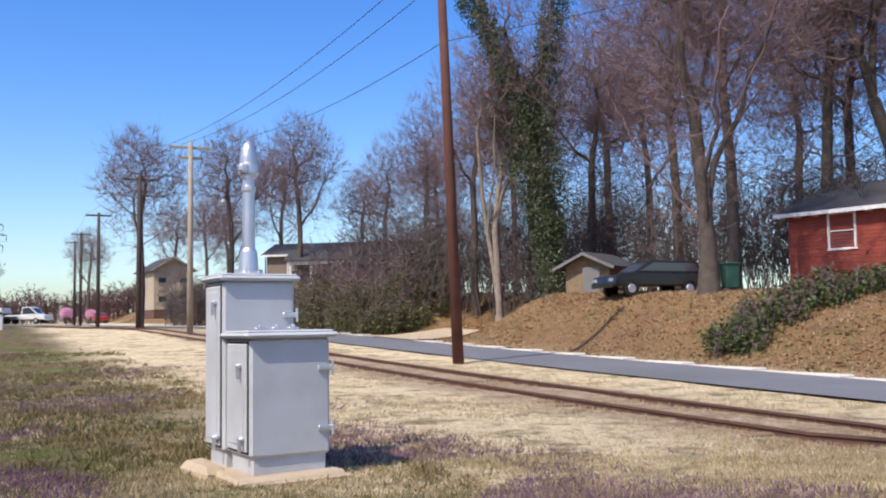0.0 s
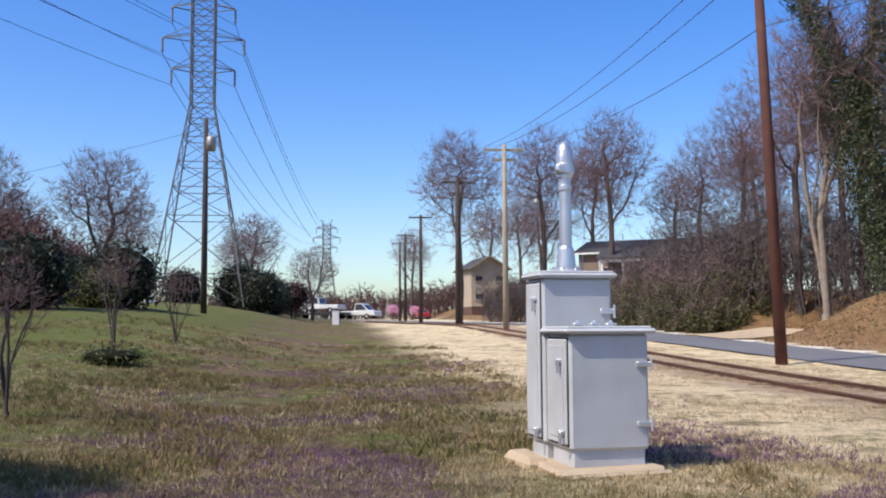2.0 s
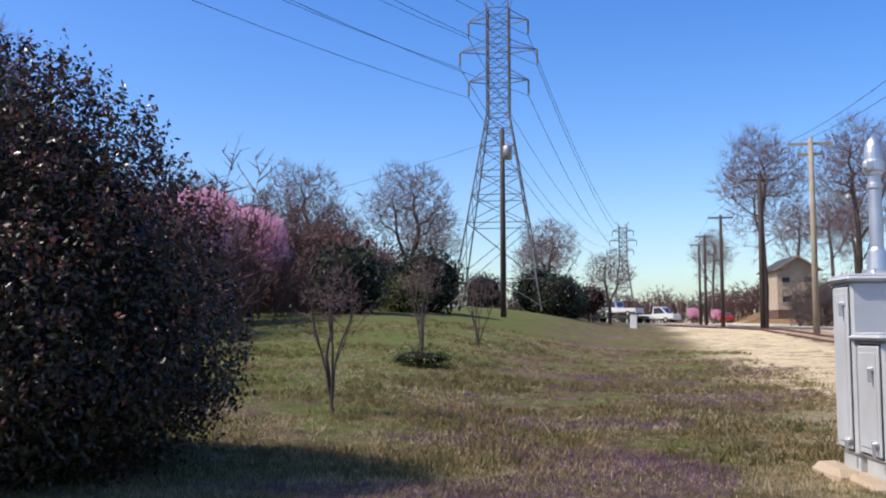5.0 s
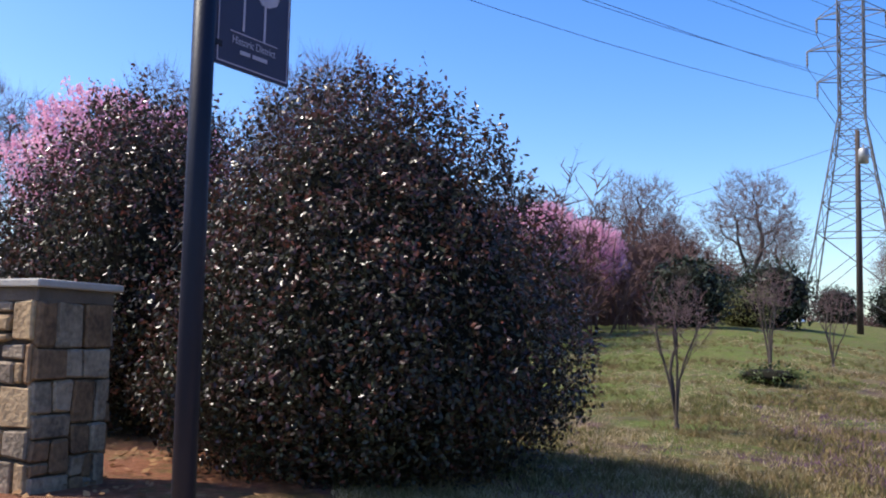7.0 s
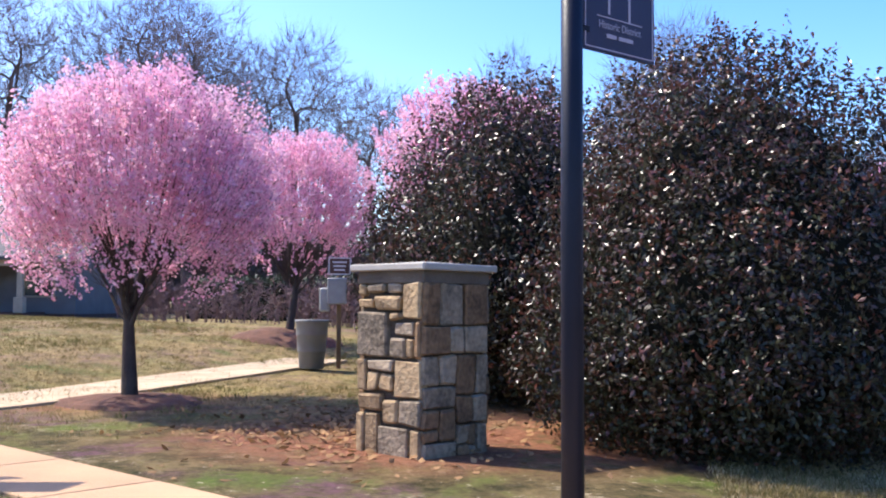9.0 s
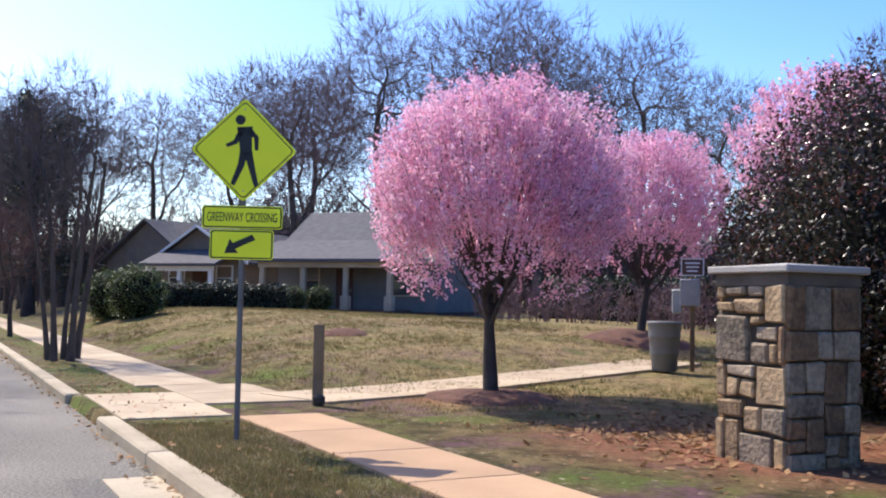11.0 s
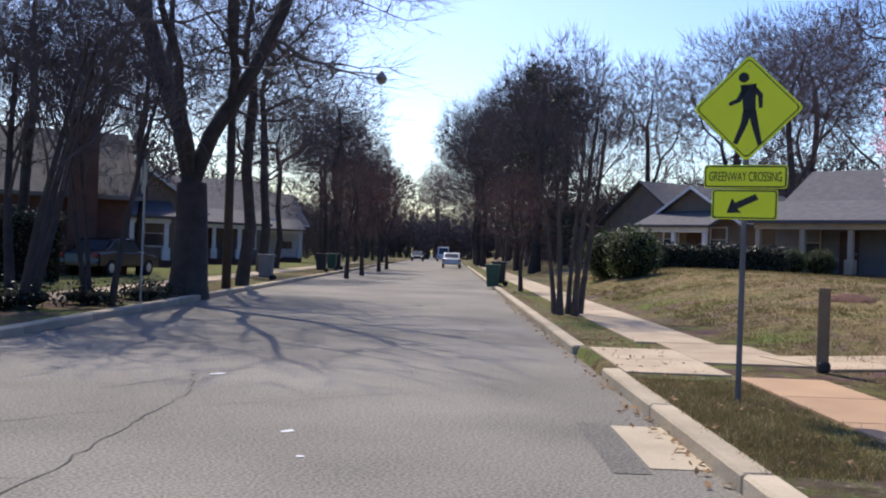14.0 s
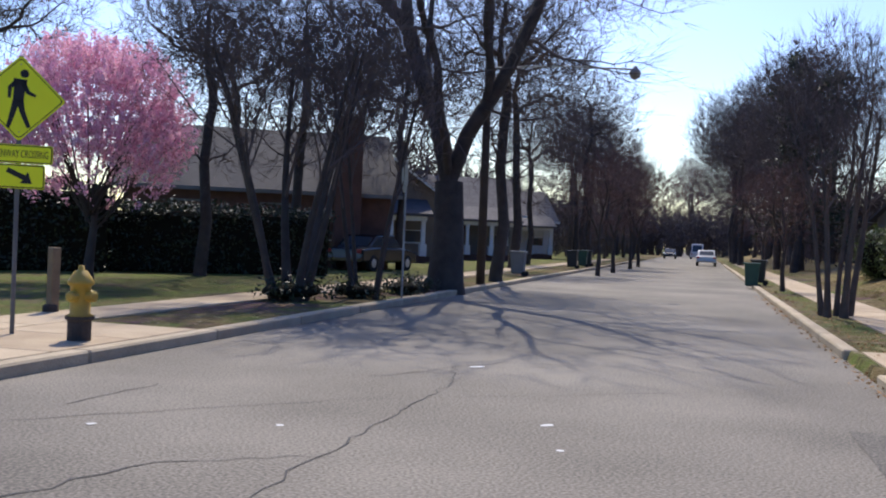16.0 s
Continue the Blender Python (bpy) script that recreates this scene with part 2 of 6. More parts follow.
def ground_material():
    m = bpy.data.materials.new("field_ground")
    m.use_nodes = True
    nt = m.node_tree
    b = nt.nodes["Principled BSDF"]
    b.inputs["Roughness"].default_value, b.inputs["Specular IOR Level"].default_value = 1.0, 0.15
    geo = nt.nodes.new("ShaderNodeNewGeometry")

    def noise_at(scale, detail=6, rough=0.6):
        n = nt.nodes.new("ShaderNodeTexNoise")
        n.inputs["Scale"].default_value, n.inputs["Detail"].default_value, n.inputs["Roughness"].default_value = scale, detail, rough
        nt.links.new(geo.outputs["Position"], n.inputs["Vector"])
        return n.outputs["Fac"]

    def ramp(fac, a, c):
        r = nt.nodes.new("ShaderNodeMapRange")
        r.inputs[1].default_value, r.inputs[2].default_value = a, c
        nt.links.new(fac, r.inputs[0])
        return r.outputs[0]

    def mul(a, c):
        k = nt.nodes.new("ShaderNodeMath")
        k.operation = "MULTIPLY"
        nt.links.new(a, k.inputs[0])
        nt.links.new(c, k.inputs[1])
        return k.outputs[0]

    def mix(fac, a, c):
        k = nt.nodes.new("ShaderNodeMix")
        k.data_type = "RGBA"
        nt.links.new(fac, k.inputs[0])
        for s, v in ((6, a), (7, c)):
            if isinstance(v, tuple):
                k.inputs[s].default_value = (*v, 1)
            else:
                nt.links.new(v, k.inputs[s])
        return k.outputs[2]

    zones = nt.nodes.new("ShaderNodeAttribute")
    zones.attribute_name = "zones"
    sep = nt.nodes.new("ShaderNodeSeparateColor")
    nt.links.new(zones.outputs["Color"], sep.inputs[0])
    zones2 = nt.nodes.new("ShaderNodeAttribute")
    zones2.attribute_name = "zones2"
    sep2 = nt.nodes.new("ShaderNodeSeparateColor")
    nt.links.new(zones2.outputs["Color"], sep2.inputs[0])
    fine, mid, big = noise_at(11, 9, 0.85), noise_at(2.2, 9, 0.75), noise_at(0.33, 8, 0.65)
    col = mix(ramp(mid, 0.38, 0.62), (0.055, 0.052, 0.02), (0.25, 0.18, 0.085))
    col = mix(ramp(noise_at(0.55, 8, 0.7), 0.5, 0.6), col, (0.125, 0.16, 0.035))
    col = mix(ramp(noise_at(1.4, 9, 0.8), 0.57, 0.68), col, (0.50, 0.41, 0.26))
    col = mix(ramp(noise_at(7.0, 4, 0.7), 0.63, 0.7), col, (0.62, 0.52, 0.36))
    col = mix(mul(ramp(big, 0.5, 0.57), ramp(noise_at(3.1, 9, 0.75), 0.4, 0.6)), col, (0.175, 0.09, 0.105))
    col = mix(mul(sep.outputs[0], ramp(noise_at(1.2, 9, 0.75), 0.36, 0.5)), col, (0.72, 0.58, 0.36))
    col = mix(mul(mul(sep.outputs[0], ramp(big, 0.56, 0.66)), ramp(noise_at(4, 6, 0.7), 0.45, 0.6)), col, (0.20, 0.17, 0.07))
    col = mix(mul(sep.outputs[1], ramp(noise_at(1.7, 9, 0.8), 0.6, 0.47)), col, (0.12, 0.15, 0.036))
    col = mix(mul(sep.outputs[2], ramp(noise_at(5), 0.25, 0.55)), col, (0.25, 0.145, 0.07))
    col = mix(mul(sep.outputs[2], ramp(noise_at(1.1, 9, 0.75), 0.52, 0.66)), col, (0.12, 0.075, 0.04))
    col = mix(mul(sep2.outputs[0], ramp(noise_at(3), 0.25, 0.5)), col, (0.30, 0.13, 0.075))
    col = mix(mul(sep2.outputs[1], ramp(mid, 0.3, 0.65)), col, (0.33, 0.24, 0.11))
    col = mix(mul(sep2.outputs[1], ramp(noise_at(0.7, 9, 0.75), 0.52, 0.64)), col, (0.13, 0.135, 0.045))
    col = mix(mul(sep2.outputs[2], ramp(noise_at(6, 6, 0.8), 0.3, 0.6)), col, (0.30, 0.20, 0.15))
    dark = nt.nodes.new("ShaderNodeMix")
    dark.data_type, dark.blend_type = "RGBA", "MULTIPLY"
    dark.inputs[0].default_value = 0.85
    nt.links.new(col, dark.inputs[6])
    gr = nt.nodes.new("ShaderNodeMapRange")
    gr.inputs[1].default_value, gr.inputs[2].default_value, gr.inputs[3].default_value, gr.inputs[4].default_value = 0.3, 0.7, 0.35, 1.6
    nt.links.new(fine, gr.inputs[0])
    nt.links.new(gr.outputs[0], dark.inputs[7])
    nt.links.new(dark.outputs[2], b.inputs["Base Color"])
    bp = nt.nodes.new("ShaderNodeBump")
    bp.inputs["Strength"].default_value, bp.inputs["Distance"].default_value = 0.9, 0.06
    nt.links.new(fine, bp.inputs["Height"])
    nt.links.new(bp.outputs[0], b.inputs["Normal"])
    return m


GROUND = ground_material()

# ---------------------------------------------------------------- mesh building


class Shape:
    """Collects the faces of one mesh."""

    def __init__(self):
        self.v, self.f = [], []

    def add(self, verts, faces, m=None):
        n = len(self.v)
        self.v += [tuple(m @ Vector(p)) for p in verts] if m else [tuple(p) for p in verts]
        self.f += [tuple(i + n for i in f) for f in faces]
        return self

    def box(self, c, s, bev=0.0, m=None):
        bm = bmesh.new()
        bmesh.ops.create_cube(bm, size=1, matrix=Matrix.Translation(c) @ Matrix.Diagonal((*s, 1)))
        if bev:
            bmesh.ops.bevel(bm, geom=bm.edges[:], offset=bev, segments=1, affect="EDGES", clamp_overlap=True)
        bm.verts.index_update()
        self.add([v.co for v in bm.verts], [[v.index for v in f.verts] for f in bm.faces], m)
        bm.free()
        return self

    def tube(self, pts, rad, n=8, cap=True):
        pts = [Vector(p) for p in pts]
        base = len(self.v)
        for i, p in enumerate(pts):
            d = (pts[min(i + 1, len(pts) - 1)] - pts[max(i - 1, 0)])
            d = d.normalized() if d.length > 1e-9 else Vector((0, 0, 1))
            a = d.orthogonal().normalized() if abs(d.z) < 0.999 else Vector((1, 0, 0))
            if i and (a - last).length > 1.0:
                a = (last - d * last.dot(d)).normalized()
            last = a
            c = d.cross(a)
            for k in range(n):
                w = 2 * math.pi * k / n
                self.v.append(tuple(p + rad[i] * (math.cos(w) * a + math.sin(w) * c)))
        for i in range(len(pts) - 1):
            for k in range(n):
                k2 = (k + 1) % n
                self.f.append((base + i * n + k, base + i * n + k2, base + (i + 1) * n + k2, base + (i + 1) * n + k))
        if cap:
            self.f.append(tuple(base + k for k in reversed(range(n))))
            self.f.append(tuple(base + (len(pts) - 1) * n + k for k in range(n)))
        return self

    def prism(self, outline, depth, m):
        """An outline in local x, z with a depth along local y."""
        n = len(outline)
        v = [(x, -depth / 2, z) for x, z in outline] + [(x, depth / 2, z) for x, z in outline]
        f = [tuple(range(n)), tuple(reversed(range(n, 2 * n)))] + [(i, n + i, n + (i + 1) % n, (i + 1) % n) for i in range(n)]
        return self.add(v, f, m)

    def turn(self, profile, n=16, m=None):
        """A turned body from (radius, height) pairs."""
        v = [(r * math.cos(2 * math.pi * k / n), r * math.sin(2 * math.pi * k / n), z) for r, z in profile for k in range(n)]
        f = [(i * n + k, i * n + (k + 1) % n, (i + 1) * n + (k + 1) % n, (i + 1) * n + k) for i in range(len(profile) - 1) for k in range(n)]
        f += [tuple(reversed(range(n))), tuple((len(profile) - 1) * n + k for k in range(n))]
        return self.add(v, f, m)

    def mesh(self, name, material, smooth=False):
        me = bpy.data.meshes.new(name)
        me.from_pydata(self.v, [], self.f)
        me.materials.append(material)
        if smooth:
            me.polygons.foreach_set("use_smooth", [True] * len(me.polygons))
        me.update()
        return me


def thing(name, m, label, category, group="", kind=""):
    """A top-level thing: an Empty at its base."""
    ob = new(name)
    ob.empty_display_size = 0.2
    ob.matrix_basis = m
    return tagged(ob, label, category, group, kind)


def part(name, shape, material, parent=None, label="", smooth=False):
    ob = new(name, shape.mesh(name, material, smooth))
    if parent:
        ob.parent = parent
    return tagged(ob, label)


def solid(name, shape, material, label, category, group="", kind="", smooth=False, m=None):
    """A thing of one mesh."""
    ob = new(name, shape.mesh(name, material, smooth))
    if m:
        ob.matrix_basis = m
    return tagged(ob, label, category, group, kind)

# ---------------------------------------------------------------- the lie of the land


def sst(a, b, v):
    u = min(1.0, max(0.0, (v - a) / (b - a)))
    return u * u * (3 - 2 * u)


K0, KD, KN = (-14.3, -7.17), (-0.8507, -0.5257), (-0.5257, 0.8507)
R0, RD, RN = (4.9, 11.9), (-0.40, 0.9165), (0.9165, 0.40)
ROAD_WIDTH = 8.7


def road_xy(u, v):
    return K0[0] + u * KD[0] + v * KN[0], K0[1] + u * KD[1] + v * KN[1]


def kerb_off(x, y):
    return (x - K0[0]) * KN[0] + (y - K0[1]) * KN[1]


def along(x, y):
    return (x - K0[0]) * KD[0] + (y - K0[1]) * KD[1]


def rail_xy(u, v):
    return R0[0] + u * RD[0] + v * RN[0], R0[1] + u * RD[1] + v * RN[1]


def rail_off(x, y):
    return (x - R0[0]) * RN[0] + (y - R0[1]) * RN[1]


def rise(x, y):
    """The land without kerbs."""
    v, r = kerb_off(x, y), rail_off(x, y)
    z = 0.0035 * min(62.0, max(0.0, y - 6)) ** 1.5 + 0.012 * max(0.0, min(y, 260) - 68)
    z += 1.7 * sst(9, 24, -r) * sst(10, 42, y) * (1 - sst(100, 180, y))
    z += 0.75 * sst(14, 38, -x) * sst(3, 8, v) * (1 - sst(4, 20, y))
    z -= 0.3 * sst(3, 7.5, v) * sst(-17, -10, r)
    u = (x - R0[0]) * RD[0] + (y - R0[1]) * RD[1]
    cut = sst(33.0, 36.5, u) * (1 - sst(42.0, 45.5, u)) * (1 - sst(17, 26, r))
    z += 2.2 * sst(9.4, 15.5, r) * sst(8, 25, y) * (1 - 0.8 * cut)
    z += 0.32 * sst(2.6, 4.8, v) * (1 - sst(9, 22, v)) * sst(0.9, 3.6, along(x, y) + 1.9 - 0.34 * (v - 2.3)) * (1 - sst(26, 40, along(x, y)))
    return z


def G(x, y):
    v = kerb_off(x, y)
    return rise(x, y) + (0.13 if v > 0 else (0.12 if v < -ROAD_WIDTH else 0.0))


def at(x, y, rz=0.0, s=1.0, dz=0.0):
    return pose(x, y, G(x, y) + dz, 0, 0, rz) @ Matrix.Diagonal((s, s, s, 1))

# ---------------------------------------------------------------- ground, roads, walks


def spaced(stops):
    out = []
    for (a, step), (b, _) in zip(stops, stops[1:]):
        k = max(1, round((b - a) / step))
        out += [a + (b - a) * i / k for i in range(k)]
    return out + [stops[-1][0]]


def build_ground():
    us = spaced([(-1500, 150), (-300, 30), (-120, 6), (-70, 0.8), (40, 2), (120, 12), (300, 60), (1500, 1)])
    vs = spaced([(-1500, 150), (-300, 30), (-90, 4), (-30, 1.0), (-8.9, 0.06), (-8.78, 0.08), (-8.7, 2), (0.0, 0.08), (0.08, 0.06), (0.14, 0.5), (40, 1.0), (90, 3), (180, 20), (300, 100), (1500, 1)])
    verts, z1, z2 = [], [], []
    for v in vs:
        for u in us:
            x, y = road_xy(u, v)
            if -8.79 < v < 0.07:
                z = -0.06 + rise(x, y)
            else:
                z = G(x, y) + (0.05 * noise.noise((x * 0.35, y * 0.35, 0)) if (v > 3 or v < -13) else 0)
            verts.append((x, y, z))
            r = rail_off(x, y)
            straw = sst(-8.0, -5.6, r + 1.6 * noise.noise((x * 0.12, y * 0.12, 2))) * sst(4, 9, y) * (1 - sst(9.4, 10.4, r))
            green = sst(-12, -17, r) * sst(9, 15, y) * (1 - 0.5 * sst(40, 90, y)) + (0.85 if v < -12 else 0) + 0.5 * sst(0.3, 0.6, v) * (1 - sst(1.2, 1.5, v))
            bank = sst(9.2, 10.2, r) * sst(8, 20, y)
            mulch = (1 - sst(2.0, 3.4, math.hypot(x + 11.2, (y - 2.6) * 0.9))) + (1 - sst(1.2, 1.9, math.hypot(x + 15.4, y + 1.0)))
            lawn = sst(3, 6, v) * sst(11, 14, -x) * (1 - sst(2, 9, y))
            z1.append((straw, min(1, green), bank, 1))
            ballast = sst(-1.2, 0.0, r + 0.5 * noise.noise((x * 0.4, y * 0.4, 6))) * (1 - sst(2.2, 3.2, r)) * sst(6, 9, y)
            z2.append((min(1, mulch), lawn, ballast, 1))
    n = len(us)
    faces = [(j * n + i, j * n + i + 1, (j + 1) * n + i + 1, (j + 1) * n + i) for j in range(len(vs) - 1) for i in range(n - 1)]
    faces = [tuple(reversed(f)) for f in faces]
    s = Shape()
    s.v, s.f = verts, faces
    me = s.mesh("ground", GROUND, True)
    for name, data in (("zones", z1), ("zones2", z2)):
        a = me.color_attributes.new(name, "FLOAT_COLOR", "POINT")
        a.data.foreach_set("color", [c for q in data for c in q])
    tagged(new("ground", me), "weedy field with dry straw, purple weeds and lawn", "ground", kind="structure")


build_ground()


def strip(us, v0, v1, lift, xy=road_xy, land=rise, n=2):
    s = Shape()
    for u in us:
        for k in range(n + 1):
            x, y = xy(u, v0 + (v1 - v0) * k / n)
            s.v.append((x, y, land(x, y) + lift))
    w = n + 1
    s.f = [(i * w + k, (i + 1) * w + k, (i + 1) * w + k + 1, i * w + k + 1) for i in range(len(us) - 1) for k in range(n)]
    return s


def upward(s):
    """Turns the faces so that they look up."""
    out = []
    for f in s.f:
        a, b, c = (Vector(s.v[i]) for i in f[:3])
        out.append(f if (b - a).cross(c - a).z > 0 else tuple(reversed(f)))
    s.f = out
    return s


def bent(u, v):
    """The rail line, which bends away from the field's far end."""
    return rail_xy(u, v - 0.0011 * max(0.0, min(u, 70) - 22) ** 2 - 0.1056 * max(0.0, u - 70))


road = part("road", upward(strip(spaced([(-60, 3), (160, 10), (420, 1)]), -ROAD_WIDTH, 0.0, 0.0, n=6)), ASPHALT)
tagged(road, "worn grey asphalt road with cracks", "road", kind="structure")
street = part("street", upward(strip(spaced([(-30, 1.5), (90, 6), (240, 1)]), 5.1, 8.75, 0.05, bent, G, 6)), ASPHALT_NEW)
tagged(street, "narrow asphalt street beside the railway", "road", kind="structure")


def kerb_piece(name, length, w=0.24, h=0.17, mat=KERB, taper=False):
    s = Shape()
    s.box((0, 0, h / 2 - 0.05), (length - 0.015, w, h + 0.05), 0.025)
    if taper:
        s.v = [(x, y, z - (0.10 * sst(-0.1, length / 2, x) if z > 0.03 else 0)) for x, y, z in s.v]
    return s.mesh(name, mat)


def kerb_row(parent, xy, u0, u1, v, land, length, mat, h=0.17, w=0.24):
    me = kerb_piece("kerb_stone", length, w, h, mat)
    k = int((u1 - u0) / length)
    for i in range(k):
        (x, y), (x2, y2) = xy(u0 + i * length, v), xy(u0 + (i + 1) * length, v)
        ob = new("kerb_stone", me)
        ob.parent = parent
        ob.matrix_basis = pose((x + x2) / 2, (y + y2) / 2, land((x + x2) / 2, (y + y2) / 2), 0, 0, math.degrees(math.atan2(y2 - y, x2 - x)))


kerb_lawn = thing("kerb", pose(0, 0, 0), "weathered concrete kerb along the lawn side", "kerb", kind="structure")
kerb_row(kerb_lawn, road_xy, -24.0, -3.0, 0.08, rise, 3.0, KERB)
kerb_row(kerb_lawn, road_xy, 0.0, 90.0, 0.08, rise, 3.0, KERB)
kerb_far = thing("kerb", pose(0, 0, 0), "weathered concrete kerb under street trees", "kerb", kind="structure")
kerb_row(kerb_far, road_xy, -30, 90, -ROAD_WIDTH - 0.08, rise, 3.0, KERB)
kerb_street = thing("kerb", pose(0, 0, 0), "bright concrete kerb below the leafy bank", "kerb", kind="structure")
kerb_row(kerb_street, bent, -21, 36, 8.95, G, 3.0, KERB_WHITE, 0.10, 0.5)
kerb_row(kerb_street, bent, 42, 120, 8.95, G, 3.0, KERB_WHITE, 0.10, 0.5)

# storm drain: slab in the gutter and dark mouth
drain = thing("storm_drain", pose(0, 0, 0), "concrete storm drain slab set in the gutter", "drain", kind="structure")
part("slab", upward(strip([-8.3, -7.4, -6.5], -0.5, -0.02, 0.006)), KERB, drain)
part("patch", upward(strip([-8.5, -7.5, -6.4], -0.8, -0.52, 0.005)), ASPHALT_PATCH, drain)


def slabs(parent, u0, u1, v0, v1, step, mat, xy=road_xy, land=G, lift=0.02):
    """Paving slabs laid end to end."""
    s = Shape().box((0, 0, -0.04), (step - 0.018, abs(v1 - v0), 0.1), 0.008)
    me = s.mesh("slab", mat)
    for i in range(int((u1 - u0) / step)):
        u = u0 + (i + 0.5) * step
        (x, y), (x1, y1), (x2, y2) = xy(u, (v0 + v1) / 2), xy(u - step / 2, (v0 + v1) / 2), xy(u + step / 2, (v0 + v1) / 2)
        ob = new("slab", me)
        ob.parent = parent
        slope = math.degrees(math.atan2(land(x2, y2) - land(x1, y1), step))
        ob.matrix_basis = pose(x, y, land(x, y) + lift, 0, -slope, math.degrees(math.atan2(y2 - y1, x2 - x1)))


walk_near = thing("pavement", pose(0, 0, 0), "tan concrete pavement with joints beside the lawn", "pavement", kind="structure")
slabs(walk_near, -21.2, -2.0, 1.5, 2.55, 1.6, BRICKRED_WALK)
slabs(walk_near, 1.0, 97, 1.15, 2.5, 1.6, CONCRETE)
slabs(walk_near, -3.4, 1.4, 0.2, 1.5, 1.6, CONCRETE, lift=0.012)
slabs(walk_near, -2.0, 1.0, 1.5, 3.0, 1.5, CONCRETE, lift=0.016)
walk_far = thing("pavement", pose(0, 0, 0), "shaded concrete pavement beneath street trees", "pavement", kind="structure")
slabs(walk_far, -20, 90, -12.1, -10.9, 1.6, CONCRETE)
slabs(walk_far, -9.5, -3.1, -10.9, -8.95, 1.6, CONCRETE, lift=0.012)


def path_xy(u, v):
    """The greenway path from the crossing up to the fence corner."""
    a, b = (-13.9, -4.2), (-22.6, 3.0)
    d = Vector((b[0] - a[0], b[1] - a[1])).normalized()
    return a[0] + u * d.x - v * d.y, a[1] + u * d.y + v * d.x


greenway = thing("pavement", pose(0, 0, 0), "pale concrete greenway path across the lawn", "path", kind="structure")
slabs(greenway, 0.6, 11.0, -0.75, 0.85, 1.3, CONCRETE, path_xy, lift=0.03)
driveway = part("driveway", upward(strip(spaced([(36.2, 1), (41.8, 1)]), 9.0, 13.5, 0.06, bent, G, 4)), CONCRETE)
tagged(driveway, "concrete driveway apron at the street", "driveway", kind="structure")

# cracks and worn paint spots on the road
random.seed(4)


def crack_line(pts, w=0.035):
    w *= 0.65
    s = Shape()
    for (x0, y0), (x1, y1) in zip(pts, pts[1:]):
        n = 8
        last = None
        for i in range(n + 1):
            f = i / n
            d = Vector((x1 - x0, y1 - y0)).normalized()
            o = random.uniform(-0.05, 0.05)
            x, y = x0 + (x1 - x0) * f - d.y * o, y0 + (y1 - y0) * f + d.x * o
            h = w * random.uniform(0.4, 1.1) / 2
            cur = ((x - d.y * h, y + d.x * h, 0.005), (x + d.y * h, y - d.x * h, 0.005))
            if last:
                s.add([last[0], last[1], cur[1], cur[0]], [(0, 1, 2, 3)])
            last = cur
    return upward(s)


for pts, w in (
    (((-3.0, -5.6), (-4.6, -6.6), (-5.9, -7.4), (-7.4, -8.4), (-8.3, -9.3)), 0.03),
    (((-1.4, -6.2), (-3.0, -6.7), (-4.1, -6.2)), 0.03),
    (((-6.8, -9.1), (-9.2, -9.3), (-10.2, -8.2)), 0.025),
    (((-2.6, -8.6), (-5.6, -8.0), (-9.4, -6.4)), 0.02),
    (((-3.4, -9.0), (-4.6, -9.7)), 0.03),
):
    tagged(part("crack", crack_line(pts, w), CRACK), "dark tar-filled crack in the asphalt", "crack", kind="structure")
for x, y, a, b in ((-6.3, -6.12, 0.09, 0.055), (-8.5, -9.12, 0.14, 0.08), (-4.4, -7.3, 0.05, 0.04), (-3.2, -8.1, 0.05, 0.05), (-5.6, -5.4, 0.04, 0.04)):
    s = Shape()
    s.v = [(x + a * math.cos(k * 0.9) * random.uniform(0.7, 1), y + b * math.sin(k * 0.9) * random.uniform(0.7, 1), 0.006) for k in range(7)]
    s.f = [tuple(range(7))]
    tagged(part("paint_mark", s, PAINT_WHITE), "worn white paint mark on the road", "road marking", kind="structure")

# rails and the sleepers that show between them
for v in (0.42, 1.86):
    s = Shape()
    us = spaced([(-30, 1.5), (120, 1)])
    prof = [(-0.065, 0.0), (-0.065, 0.02), (-0.012, 0.04), (-0.012, 0.10), (-0.036, 0.11), (-0.036, 0.145), (0.036, 0.145), (0.036, 0.11), (0.012, 0.10), (0.012, 0.04), (0.065, 0.02), (0.065, 0.0)]
    for u in us:
        for dv, z in prof:
            x, y = bent(u, v + dv)
            s.v.append((x, y, G(x, y) - 0.035 + z))
    p = len(prof)
    s.f = [(i * p + k, (i + 1) * p + k, (i + 1) * p + (k + 1) % p, i * p + (k + 1) % p) for i in range(len(us) - 1) for k in range(p)]
    tagged(part("rail", s, RUST), "rusty railway rail sunk in dry grass", "rail", "railway rails", "structure")
sleeper_mesh = Shape().box((0, 0, 0), (2.3, 0.22, 0.14), 0.02).mesh("sleeper", TIMBER)
track = thing("railway_sleepers", pose(0, 0, 0), "half-buried weathered timber sleepers", "sleepers", kind="structure")
for i in range(90):
    x, y = bent(-12 + i * 0.75, 1.14)
    ob = new("sleeper", sleeper_mesh)
    ob.parent = track
    ob.matrix_basis = pose(x, y, G(x, y) - 0.075 + 0.05 * noise.noise((x, y, 0)), 0, 0, math.degrees(math.atan2(RN[1], RN[0])) + 1.5 * noise.noise((y, x, 3)))

# ---------------------------------------------------------------- trees


